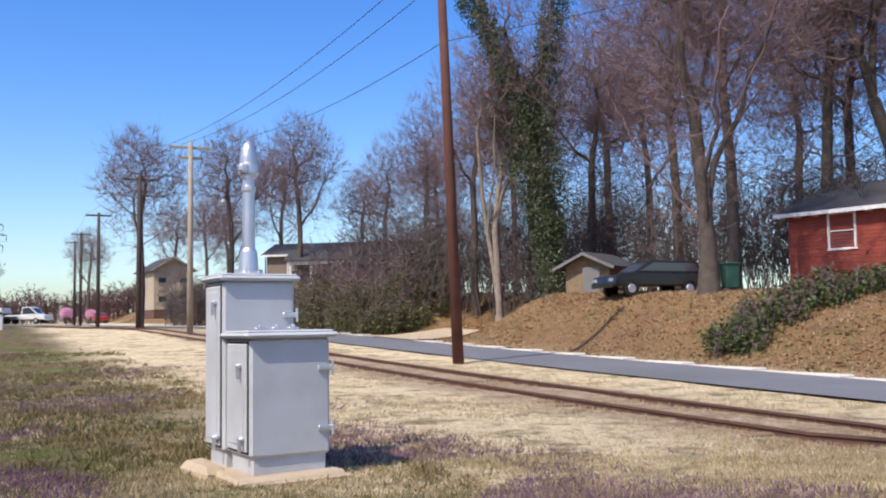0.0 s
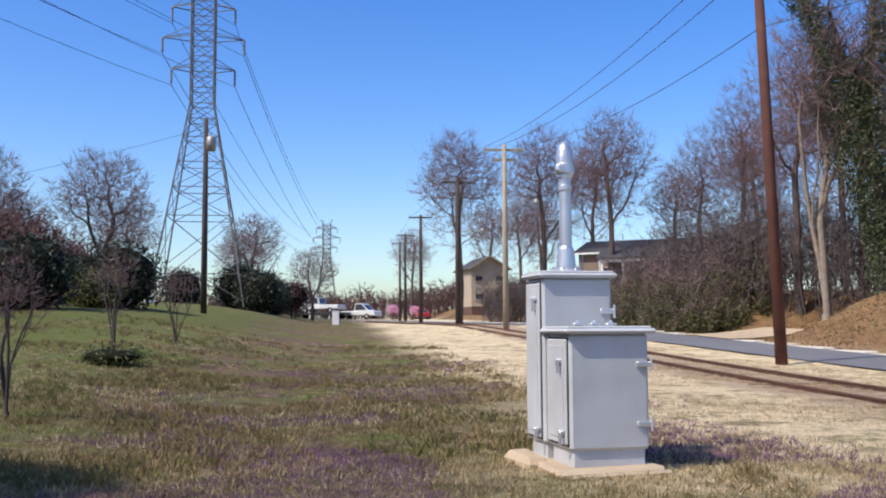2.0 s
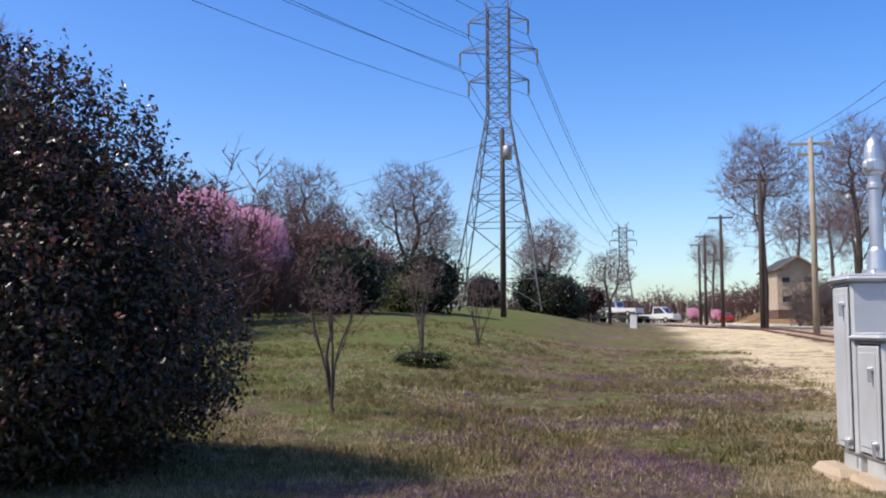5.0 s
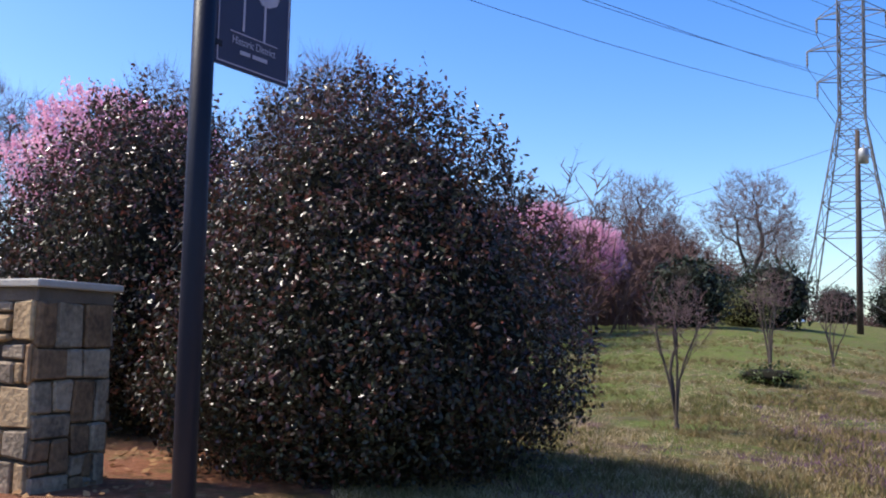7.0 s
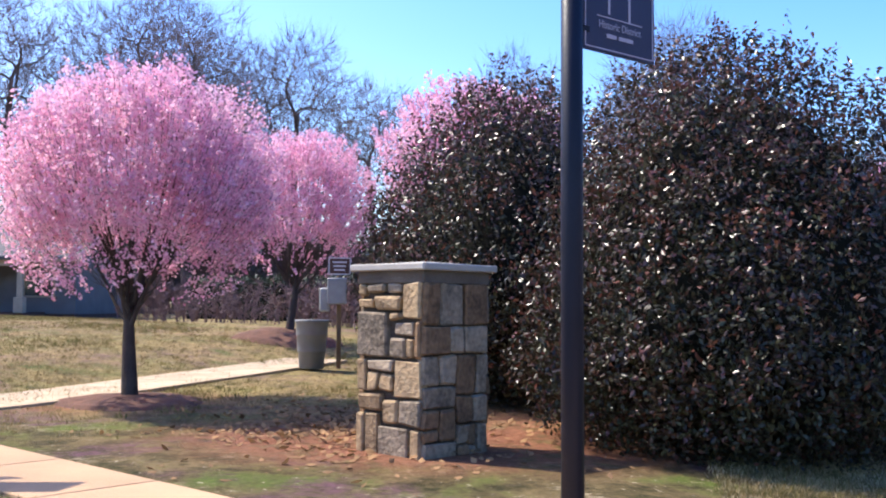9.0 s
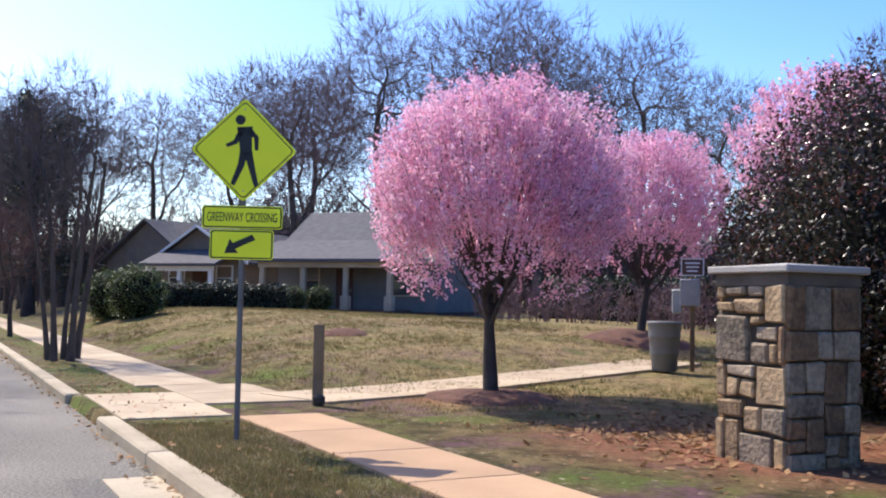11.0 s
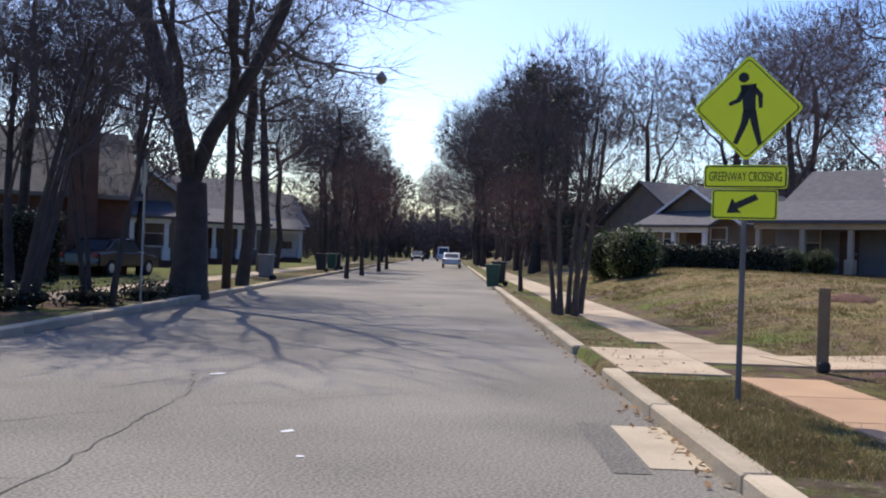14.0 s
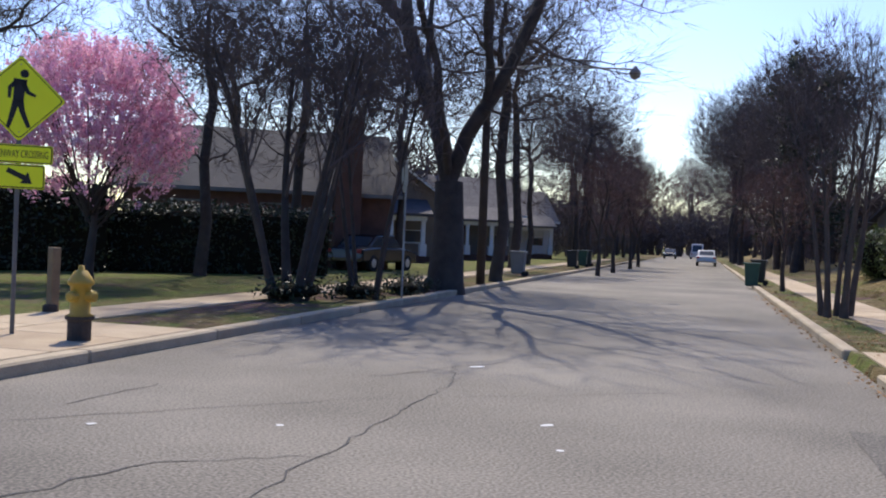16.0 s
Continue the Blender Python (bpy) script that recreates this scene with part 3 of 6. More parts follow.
class Tree:
    """Grows a branching tree: stout wood and fine twigs apart; tips are kept for leaves."""

    def __init__(self, seed, counts, spread, lengths, up=0.25, wob=0.18, start=0.35, sides=(8, 6, 4, 3, 3), segs=(6, 5, 3, 2, 1), rr=0.42, twig_r=0.006, stout=1):
        self.rng = random.Random(seed)
        self.wood, self.twig, self.tips = Shape(), Shape(), []
        self.counts, self.spread, self.lengths = counts, spread, lengths
        self.up, self.wob, self.start, self.sides, self.segs, self.rr, self.twig_r, self.stout = up, wob, start, sides, segs, rr, twig_r, stout

    def grow(self, p, d, length, r, level=0):
        rng = self.rng
        n = self.segs[min(level, 4)]
        pts, rad = [p.copy()], [r * (1.35 if level == 0 else 1)]
        d = d.normalized()
        end = self.twig_r if level >= len(self.counts) else max(self.twig_r, r * 0.38)
        for i in range(n):
            d = (d + Vector((rng.gauss(0, 1), rng.gauss(0, 1), rng.gauss(0, 0.6))) * self.wob * (0.35 if level == 0 else 1) / n**0.5 + Vector((0, 0, self.up * (level > 0) / n))).normalized()
            p = p + d * (length / n)
            pts.append(p.copy())
            rad.append(r + (end - r) * (i + 1) / n)
        if level >= 4 or (level >= len(self.counts) and level >= 3):
            a = d.orthogonal().normalized() * max(self.twig_r, min(r, self.twig_r * 1.8))
            a.rotate(Matrix.Rotation(rng.uniform(0, 6.28), 3, d))
            self.twig.add([pts[0] - a, pts[0] + a, pts[-1]], [(0, 1, 2)])
        else:
            (self.wood if level <= self.stout else self.twig).tube(pts, rad, self.sides[min(level, 4)], cap=False)
        if level >= len(self.counts):
            self.tips.append((pts[-2].copy(), pts[-1].copy()))
            return
        k = self.counts[level]
        for j in range(k):
            f = self.start + (1 - self.start) * (j + rng.random()) / k if level == 0 else 0.2 + 0.8 * (j + rng.random()) / k
            f = min(f, 0.999) * n
            i = int(f)
            q = pts[i].lerp(pts[i + 1], f - i)
            ax = (pts[i + 1] - pts[i]).normalized()
            side = ax.orthogonal().normalized()
            side.rotate(Matrix.Rotation(j * 2.4 + rng.uniform(-0.6, 0.6), 3, ax))
            a = radians(self.spread[level] * rng.uniform(0.7, 1.25))
            nd = ax * math.cos(a) + side * math.sin(a)
            ln = self.lengths[level] * length * rng.uniform(0.65, 1.15) * (1.15 - 0.55 * f / n if level == 0 else 1 - 0.4 * f / n)
            rj = max(self.twig_r, (rad[i] * (1 - (f - i)) + rad[i + 1] * (f - i)) * self.rr * rng.uniform(0.8, 1.15))
            self.grow(q, nd, ln, rj, level + 1)


def tree_thing(name, tree, bark, twig, label, group="", m=None, category="tree"):
    ob = thing(name, m or pose(0, 0, 0), label, category, group)
    part("trunk", tree.wood, bark, ob, smooth=True)
    part("crown", tree.twig, twig, ob)
    return ob


def leaf_quads(shape, rng, p, normal, size, n, spread, flat=0.6, slim=0.5):
    for _ in range(n):
        c = p + Vector((rng.gauss(0, 1), rng.gauss(0, 1), rng.gauss(0, 1))) * spread
        nn = (normal * flat + Vector((rng.gauss(0, 1), rng.gauss(0, 1), rng.gauss(0, 1))) * 0.55).normalized()
        a = nn.orthogonal().normalized()
        a.rotate(Matrix.Rotation(rng.uniform(0, 6.28), 3, nn))
        b = nn.cross(a)
        s = size * rng.uniform(0.65, 1.3)
        shape.add([c - a * s, c - b * s * slim, c + a * s + nn * s * 0.15, c + b * s * slim], [(0, 1, 2, 3)])


def shrub(name, seed, rx, ry, h, n, size, mat, label, category="shrub", tip=None, lumps=9, core=0.86, shoots=0, m=None, group="", low=0.0, bark=BARK_DARK, dense=5, bulge=0.5, taper=0.0):
    """A leafy shrub: clumps of leaves over an uneven body, with stems that show at its foot."""
    rng = random.Random(seed)
    hills = [(Vector((rng.gauss(0, 1), rng.gauss(0, 1), rng.gauss(0.2, 0.8))).normalized(), rng.uniform(0.03, 0.12)) for _ in range(lumps)]

    def surface(d):
        g = 1 + sum(k * max(0, d.dot(q)) ** 6 for q, k in hills) - 0.06 + 0.10 * noise.noise(d * 3.2 + Vector((seed, 0, 0))) + 0.07 * noise.noise(d * 7 + Vector((seed, 5, 0)))
        g = min(g, 1.1)
        zz = low + (h - low) * (bulge + (1 - bulge) * d.z * g if d.z > 0 else bulge + bulge * d.z)
        g *= 1 - taper * max(0.0, d.z)
        return Vector((d.x * rx * g, d.y * ry * g, zz))

    ob = thing(name, m or pose(0, 0, 0), label, category, group)
    body = Shape()
    ru, rv = 18, 12
    for j in range(rv + 1):
        for i in range(ru):
            a, b = 2 * math.pi * i / ru, math.pi * (j / rv - 0.5)
            q = surface(Vector((math.cos(a) * math.cos(b), math.sin(a) * math.cos(b), math.sin(b))))
            c = Vector((0, 0, low + (h - low) * 0.5))
            body.v.append(tuple(c + (q - c) * core))
    body.f = [(j * ru + i, j * ru + (i + 1) % ru, (j + 1) * ru + (i + 1) % ru, (j + 1) * ru + i) for j in range(rv) for i in range(ru)]
    # added solid body, coloured as the shade behind the leaves
    part("shade_core", body, CORE, ob, smooth=True)
    leaves, red = Shape(), Shape()
    for _ in range(n):
        d = Vector((rng.gauss(0, 1), rng.gauss(0, 1), rng.gauss(0, 1))).normalized()
        q = surface(d)
        c = Vector((0, 0, low + (h - low) * 0.5))
        q = c + (q - c) * rng.uniform(core - 0.02, 1.03)
        t = red if tip and rng.random() < 0.16 + 0.3 * max(0, d.z) else leaves
        leaf_quads(t, rng, q, d, size, dense, size * 2.2)
    for _ in range(shoots):
        d = Vector((rng.gauss(0, 1), rng.gauss(0, 1), abs(rng.gauss(0.7, 0.6)))).normalized()
        q = surface(d)
        up = (d * 0.5 + Vector((0, 0, 1))).normalized()
        ln = rng.uniform(0.12, 0.42) * h * 0.22
        for k in range(7):
            leaf_quads(red if tip and k > 3 else leaves, rng, q + up * ln * k / 6, up, size * 0.95, 2, size * 0.7, 0.3)
    part("foliage", leaves, mat, ob)
    if red.v:
        part("young_foliage", red, tip, ob)
    stems = Shape()
    for _ in range(7):
        a = rng.uniform(0, 6.28)
        stems.tube([(0.15 * rx * math.cos(a), 0.15 * ry * math.sin(a), -0.1), (0.3 * rx * math.cos(a), 0.3 * ry * math.sin(a), h * 0.4)], [0.05, 0.03], 5)
    part("stems", stems, bark, ob)
    return ob


def cherry(seed, height, width, label, m, clusters=3000, size=0.04, group="blossoming cherry trees"):
    """A round-headed cherry in full blossom: shoots radiate from the fork, set with petals."""
    t = Tree(seed, (11, 7, 5), (44, 34, 38), (0.95, 0.6, 0.5), up=0.5, wob=0.22, start=0.62, segs=(5, 5, 4, 2, 1), rr=0.45, twig_r=0.005)
    t.grow(Vector((0, 0, -0.1)), Vector((0.02, 0, 1)), height * 0.36, 0.135)
    cz, rz, rx = height * 0.63, height * 0.37, width / 2
    rng = random.Random(seed + 1)
    hills = [(Vector((rng.gauss(0, 1), rng.gauss(0, 1), rng.gauss(0.2, 0.8))).normalized(), rng.uniform(-0.1, 0.14)) for _ in range(16)]

    def reach(d):
        return 1 + sum(k * max(0, d.dot(q)) ** 8 for q, k in hills) + 0.15 * noise.noise(d * 5 + Vector((seed, 0, 0))) + 0.08 * noise.noise(d * 11 + Vector((seed, 3, 0)))

    def keep(p):
        q = Vector((p[0] / rx, p[1] / rx, (p[2] - cz) / rz))
        if p[2] < height * 0.3 or q.length < 1e-6:
            return tuple(p)
        lim = 0.93 * reach(q.normalized())
        q *= min(1.0, lim / q.length)
        return (q.x * rx, q.y * rx, cz + q.z * rz)

    t.wood.v, t.twig.v = [keep(p) for p in t.wood.v], [keep(p) for p in t.twig.v]
    ob = thing("cherry_tree", m, label, "tree", group)
    part("trunk", t.wood, BARK_DARK, ob, smooth=True)
    fork, shoots, petals = Vector((0, 0, height * 0.33)), Shape(), Shape()
    for _ in range(clusters):
        d = Vector((rng.gauss(0, 1), rng.gauss(0, 1), rng.gauss(0.15, 1))).normalized()
        q = d * reach(d) * rng.uniform(0.25, 1.0) ** 0.45
        if q.z < -0.35 and (math.hypot(q.x, q.y) < 0.62 or rng.random() < 0.4):
            continue
        e = Vector((q.x * rx, q.y * rx, cz + q.z * rz))
        way = (e - fork).normalized() + Vector((0, 0, 0.5))
        way.normalize()
        ln = rng.uniform(0.14, 0.38) * (1.7 if rng.random() < 0.08 else 1)
        s0 = e - way * ln
        a = way.orthogonal().normalized() * 0.006
        shoots.add([s0 - a, s0 + a, e], [(0, 1, 2)])
        for k in range(6):
            leaf_quads(petals, rng, s0.lerp(e, 0.1 + 0.95 * k / 5), way, size, 3, 0.034, 0.2, 0.8)
    for i in range(13):
        a, o = 6.28 * i / 13 + rng.uniform(-0.2, 0.2), rng.uniform(0.35, 0.8)
        e = Vector((o * rx * math.cos(a), o * rx * math.sin(a), cz + rz * rng.uniform(0.1, 0.5)))
        p0 = Vector((0.05 * math.cos(a), 0.05 * math.sin(a), height * rng.uniform(0.24, 0.34)))
        mid = p0.lerp(e, 0.45) + Vector((0, 0, -0.12 * o))
        t.twig.tube([p0, mid, e], [0.032, 0.02, 0.008], 5, False)
    part("branchwork", t.twig, BARK_DARK, ob)
    part("twig_growth", shoots, TWIG_DARK, ob)
    part("blossom", petals, PETAL, ob, "dense pink blossom")
    return ob


def crown_tree(seed, height, width, fork=0.3, n=2400, r=0.28, tr=0.012, bark=BARK, twig=TWIG, first=4, low=0.25, hug=0.34, label="tall bare deciduous tree with a rounded crown of fine twigs", group="bare trees", name="bare_tree", m=None, lean=(0.0, 0.0), reach=0.4, rough=0.22, shift=(0.0, 0.0), side=3):
    """A bare tree whose limbs divide again and again to fill a lumpy rounded crown."""
    rng, nr = random.Random(seed), np.random.default_rng(seed)
    base = height * low
    cz, rz, rx = (base + height) / 2, (height - base) / 2, width / 2
    ends = []
    while len(ends) < n:
        d = Vector((rng.gauss(0, 1), rng.gauss(0, 1), rng.gauss(0.15, 1))).normalized()
        q = rng.random() ** hug * (1 + rough * 1.6 * noise.noise(d * 2.3 + Vector((seed, 0, 0))) + rough * noise.noise(d * 6 + Vector((0, seed, 0))))
        if d.z < -0.2 and rng.random() < 0.55:
            continue
        k = 1.0 if d.z > 0 else 0.9
        ends.append((d.x * rx * q * k + shift[0], d.y * rx * q * k + shift[1], min(cz + d.z * rz * q, height)))
    pts = np.array(ends)
    wood, fine = Shape(), Shape()

    def twig_face(p, q, w):
        a = (q - p).orthogonal().normalized() * w
        a.rotate(Matrix.Rotation(rng.uniform(0, 3.14), 3, (q - p).normalized()))
        fine.add([p - a, p + a, q], [(0, 1, 2)])

    def divide(p, d, idx, rad, depth):
        count = len(idx)
        if count <= 5:
            for i in idx:
                q = Vector(pts[i])
                twig_face(p, q, tr * 1.3)
                ln = (q - p).length
                out = (q - Vector((0, 0, cz * 0.55))).normalized()
                for _ in range(side):
                    b = p.lerp(q, rng.uniform(0.1, 0.85))
                    twig_face(b, b + ((q - p).normalized() + out * 0.7 + Vector((rng.gauss(0, 0.4), rng.gauss(0, 0.4), rng.gauss(0.2, 0.35)))) * max(ln * 0.38, height * 0.035) * rng.uniform(0.6, 1.2), tr)
            return
        k = first if depth == 0 else (3 if count > 30 and rng.random() < 0.3 else 2)
        v = pts[idx] - np.array(p)
        v /= np.linalg.norm(v, axis=1)[:, None] + 1e-9
        seeds = [v[rng.randrange(count)]]
        for _ in range(k - 1):
            far = np.min([1 - v @ c for c in seeds], axis=0) + 0.02 * nr.random(count)
            seeds.append(v[int(np.argmax(far))])
        for _ in range(2):
            near = np.argmax([v @ c for c in seeds], axis=0)
            seeds = [v[near == j].mean(axis=0) if (near == j).any() else seeds[j] for j in range(k)]
        for j in range(k):
            own = idx[near == j]
            if not len(own):
                continue
            c = Vector(pts[own].mean(axis=0))
            f = reach * rng.uniform(0.8, 1.25)
            q = p.lerp(c, f)
            ln = (q - p).length
            q += Vector((rng.gauss(0, 1), rng.gauss(0, 1), rng.gauss(0, 0.6))) * ln * 0.07
            mid = p.lerp(q, 0.5) + (d * ln * 0.16 + Vector((0, 0, -0.04 * ln)))
            r1 = max(tr, rad * (len(own) / count) ** 0.4)
            r2 = max(tr, r1 * 0.92)
            shape = wood if len(own) > n * 0.03 else fine
            if len(own) > 36:
                shape.tube([p, mid, q], [r1, (r1 + r2) / 2, r2], 7 if len(own) > n * 0.08 else 5, False)
            else:
                shape.tube([p, q], [r1, r2], 3, False)
            divide(q, (q - mid).normalized(), own, r2, depth + 1)

    top = Vector((lean[0] * height, lean[1] * height, height * fork))
    mid = top * 0.5 + Vector((rng.gauss(0, 0.02), rng.gauss(0, 0.02), 0)) * height * fork
    wood.tube([(0, 0, -0.4), (0, 0, 0.02 * height), mid, top], [r * 1.5, r * 1.2, r, r * 0.92], 10, False)
    divide(top, Vector((lean[0], lean[1], 1)).normalized(), np.arange(n), r * 0.9, 0)
    ob = thing(name, m or pose(0, 0, 0), label, "tree", group)
    part("trunk", wood, bark, ob, smooth=True)
    part("crown", fine, twig, ob)
    return ob


def multi_stem(seed, height, stems, bark, twig, label, group, m, counts=(5, 5, 5, 4), r=0.07, lean=0.25, name="crape_myrtle", spread=(34, 38, 42, 45, 48), foot=0.12, tr=0.004):
    """Several stems from one foot, each a part, under a shared crown of twigs."""
    crown, trunks, rng = Shape(), [], random.Random(seed)
    for i in range(stems):
        t = Tree(seed * 10 + i, counts, spread, (0.55, 0.62, 0.62, 0.62, 0.65), up=0.3, start=0.42, rr=0.5, twig_r=tr, stout=0)
        a = 6.28 * i / stems + rng.uniform(-0.4, 0.4)
        t.grow(Vector((foot * math.cos(a), foot * math.sin(a), -0.1)), Vector((lean * math.cos(a), lean * math.sin(a), 1)), height * 0.62, r * rng.uniform(0.75, 1.1))
        crown.add(t.twig.v, t.twig.f)
        trunks.append(t.wood)
    f = height / max(v[2] for v in crown.v)
    ob = thing(name, m, label, "tree", group)
    for s in trunks:
        s.v = [(x * f, y * f, z * f) for x, y, z in s.v]
        part("stem", s, bark, ob, smooth=True)
    crown.v = [(x * f, y * f, z * f) for x, y, z in crown.v]
    part("crown", crown, twig, ob)
    return ob

# ---------------------------------------------------------------- relay cabinet on its pad


def cabinet():
    """Tall case behind, short case before it; the origin is the short case's near left foot."""
    ob = thing("relay_cabinet", pose(-2.28, 10.72, G(-2.28, 10.72), 0, 0, 30), "grey steel railway relay cabinet with vent pipe and short annex", "cabinet")
    pad = Shape().box((0.42, 0.65, 0.02), (1.25, 1.75, 0.14), 0.04).box((-0.2, 1.0, 0.03), (0.34, 0.9, 0.2), 0.07).box((0.5, -0.16, 0.0), (1.2, 0.2, 0.1), 0.03)
    pad.v = [tuple(Vector(v) + 0.03 * noise.noise_vector(Vector(v) * 4)) for v in pad.v]
    part("pad", pad, CONCRETE, ob, "broken pale concrete pad")

    def body(name, x0, x1, y0, y1, z0, z1, lid):
        cx, cy, w, d = (x0 + x1) / 2, (y0 + y1) / 2, x1 - x0, y1 - y0
        b = part(name, Shape().box((cx, cy, (z0 + z1) / 2), (w, d, z1 - z0), 0.03).box((cx, cy, z0 - 0.07), (w - 0.09, d - 0.07, 0.24), 0.01), GREY_PAINT, ob)
        lid_s = Shape().box((cx, cy, z1 + 0.03), (w + lid, d + lid, 0.06), 0.028)
        lid_s.box((cx, cy, z1 + 0.07), (w + lid * 0.4, d + lid * 0.4, 0.03), 0.014)
        part("lid", lid_s, GREY_PAINT, ob)
        dh = z1 - z0 - 0.12
        door = Shape().box((x0 - 0.016, cy, (z0 + z1) / 2), (0.032, d - 0.12, dh), 0.012)
        door.box((x0 - 0.036, cy, (z0 + z1) / 2), (0.012, d - 0.24, dh - 0.14), 0.005)
        part("door", door, GREY_PAINT, b)
        part("door_gap", Shape().box((x0 - 0.002, cy, (z0 + z1) / 2), (0.006, d - 0.08, dh + 0.04)), RUBBER, b)
        return b

    tall = body("tall_case", -0.04, 0.83, 0.80, 1.42, 0.26, 2.20, 0.13)
    low = body("short_case", 0.0, 0.93, 0.0, 0.76, 0.26, 1.54, 0.16)
    for b, x, y, z in ((tall, -0.09, 0.98, 1.95), (tall, -0.09, 0.92, 0.42), (low, -0.05, 0.22, 1.24), (low, -0.05, 0.16, 0.46)):
        part("handle", Shape().box((x, y, z), (0.05, 0.14, 0.05), 0.012).box((x - 0.03, y - 0.04, z - 0.06), (0.035, 0.04, 0.16), 0.01), ALU, b, "worn bare-metal latch")
    for b, x, y, z in ((low, 0.9, -0.015, 0.54), (low, 0.9, -0.015, 1.2), (tall, 0.8, 0.785, 1.8)):
        part("hinge", Shape().box((x - 0.04, y, z), (0.17, 0.035, 0.06), 0.01).tube([(x + 0.05, y - 0.01, z - 0.08), (x + 0.05, y - 0.01, z + 0.08)], [0.016, 0.016], 8), ALU, b)
    for k in range(3):
        part("lifting_eye", Shape().box((0.22 + 0.2 * k, 0.32, 1.645), (0.12, 0.09, 0.03), 0.01).tube([(0.22 + 0.2 * k, 0.32, 1.65), (0.22 + 0.2 * k, 0.32, 1.69)], [0.025, 0.02], 8), ALU, low)
    at_vent = Matrix.Translation((0.36, 1.08, 0))
    part("vent_pipe", Shape().turn([(0.19, 2.28), (0.19, 2.30), (0.12, 2.33), (0.10, 2.56), (0.085, 2.58), (0.075, 2.60), (0.074, 3.27), (0.086, 3.29), (0.086, 3.34), (0.072, 3.35), (0.072, 3.43), (0.095, 3.45), (0.095, 3.49)], 20, at_vent), ALU, ob, "bright aluminium vent pipe")
    part("vent_head", Shape().turn([(0.112, 3.48), (0.12, 3.50), (0.12, 3.60), (0.104, 3.62), (0.104, 3.70), (0.094, 3.78), (0.066, 3.85), (0.03, 3.89), (0.01, 3.90)], 18, at_vent).box((0.27, 1.0, 3.55), (0.12, 0.1, 0.11), 0.03), ALU, ob, "bullet-shaped aluminium vent head")
    for a in range(6):
        c = Vector((0.36 + 0.16 * math.cos(a * 1.05), 1.08 + 0.16 * math.sin(a * 1.05), 2.29))
        part("bolt", Shape().tube([c, c + Vector((0, 0, 0.06))], [0.018, 0.018], 6), ALU, ob)
    part("antenna", Shape().tube([(0.58, 1.1, 2.25), (0.58, 1.1, 2.5)], [0.012, 0.008], 6), GALV, ob)


cabinet()

# ---------------------------------------------------------------- poles, wires and towers
WIRE_ENDS = {}


def utility_pole(key, x, y, h, r, mat, label, arms=((0.25, 2.4),), rz=23.0, lean=(0, 0), lamp=None, transformer=False):
    z = G(x, y)
    ob = thing("utility_pole", pose(x, y, z), label, "utility pole", "utility poles")
    top = Vector((lean[0] * h, lean[1] * h, h))
    part("pole", Shape().tube([(0, 0, -0.5), top * 0.5, top], [r, r * 0.88, r * 0.68], 14), mat, ob, smooth=True)
    d = Vector((math.cos(radians(rz)), math.sin(radians(rz)), 0))
    pts = []
    for drop, w in arms:
        c = top - Vector((0, 0, drop))
        a = part("crossarm", Shape().box((0, 0, 0), (w, 0.12, 0.16), 0.01, Matrix.Translation(c + Vector((-d.y, d.x, 0)) * r) @ pose(0, 0, 0, 0, 0, rz)), mat, ob)
        for k in (-0.46, -0.2, 0.2, 0.46):
            q = c + d * (k * w) + Vector((-d.y, d.x, 0)) * r
            part("insulator", Shape().turn([(0.025, 0.05), (0.05, 0.08), (0.03, 0.12), (0.045, 0.16), (0.02, 0.2)], 8, Matrix.Translation(q)), GALV, a)
            pts.append(Vector((x, y, z)) + q + Vector((0, 0, 0.2)))
        for s in (-1, 1):
            part("brace", Shape().tube([c + d * (s * w * 0.3), c - Vector((0, 0, 0.6))], [0.02, 0.02], 5), GALV, a)
    if not pts:
        pts = [Vector((x, y, z)) + top - Vector((0, 0, 0.1 + 0.5 * k)) for k in range(3)]
    if lamp:
        lz, ln, lrz = lamp
        e = Vector((math.cos(radians(lrz)), math.sin(radians(lrz)), 0))
        q = Vector((lean[0] * lz, lean[1] * lz, lz))
        arm = part("lamp_arm", Shape().tube([q, q + e * ln * 0.5 + Vector((0, 0, 0.22)), q + e * ln + Vector((0, 0, 0.28))], [0.04, 0.035, 0.03], 8), GALV, ob)
        part("lamp_head", Shape().turn([(0.06, 0.2), (0.09, 0.1), (0.2, 0.0), (0.2, -0.06), (0.14, -0.2), (0.05, -0.26)], 14, Matrix.Translation(q + e * ln + Vector((0, 0, 0.2)))), GALV, arm, smooth=True)
    if transformer:
        q = top - Vector((-0.38, 0, 1.6))
        tr = part("transformer", Shape().turn([(0.2, -0.5), (0.3, -0.48), (0.3, 0.35), (0.24, 0.42), (0.1, 0.46)], 16, Matrix.Translation(q)), GALV, ob, "grey pole transformer", True)
        part("bushing", Shape().turn([(0.04, 0.44), (0.06, 0.55), (0.03, 0.7)], 8, Matrix.Translation(q)), GALV, tr)
    WIRE_ENDS[key] = pts
    return ob


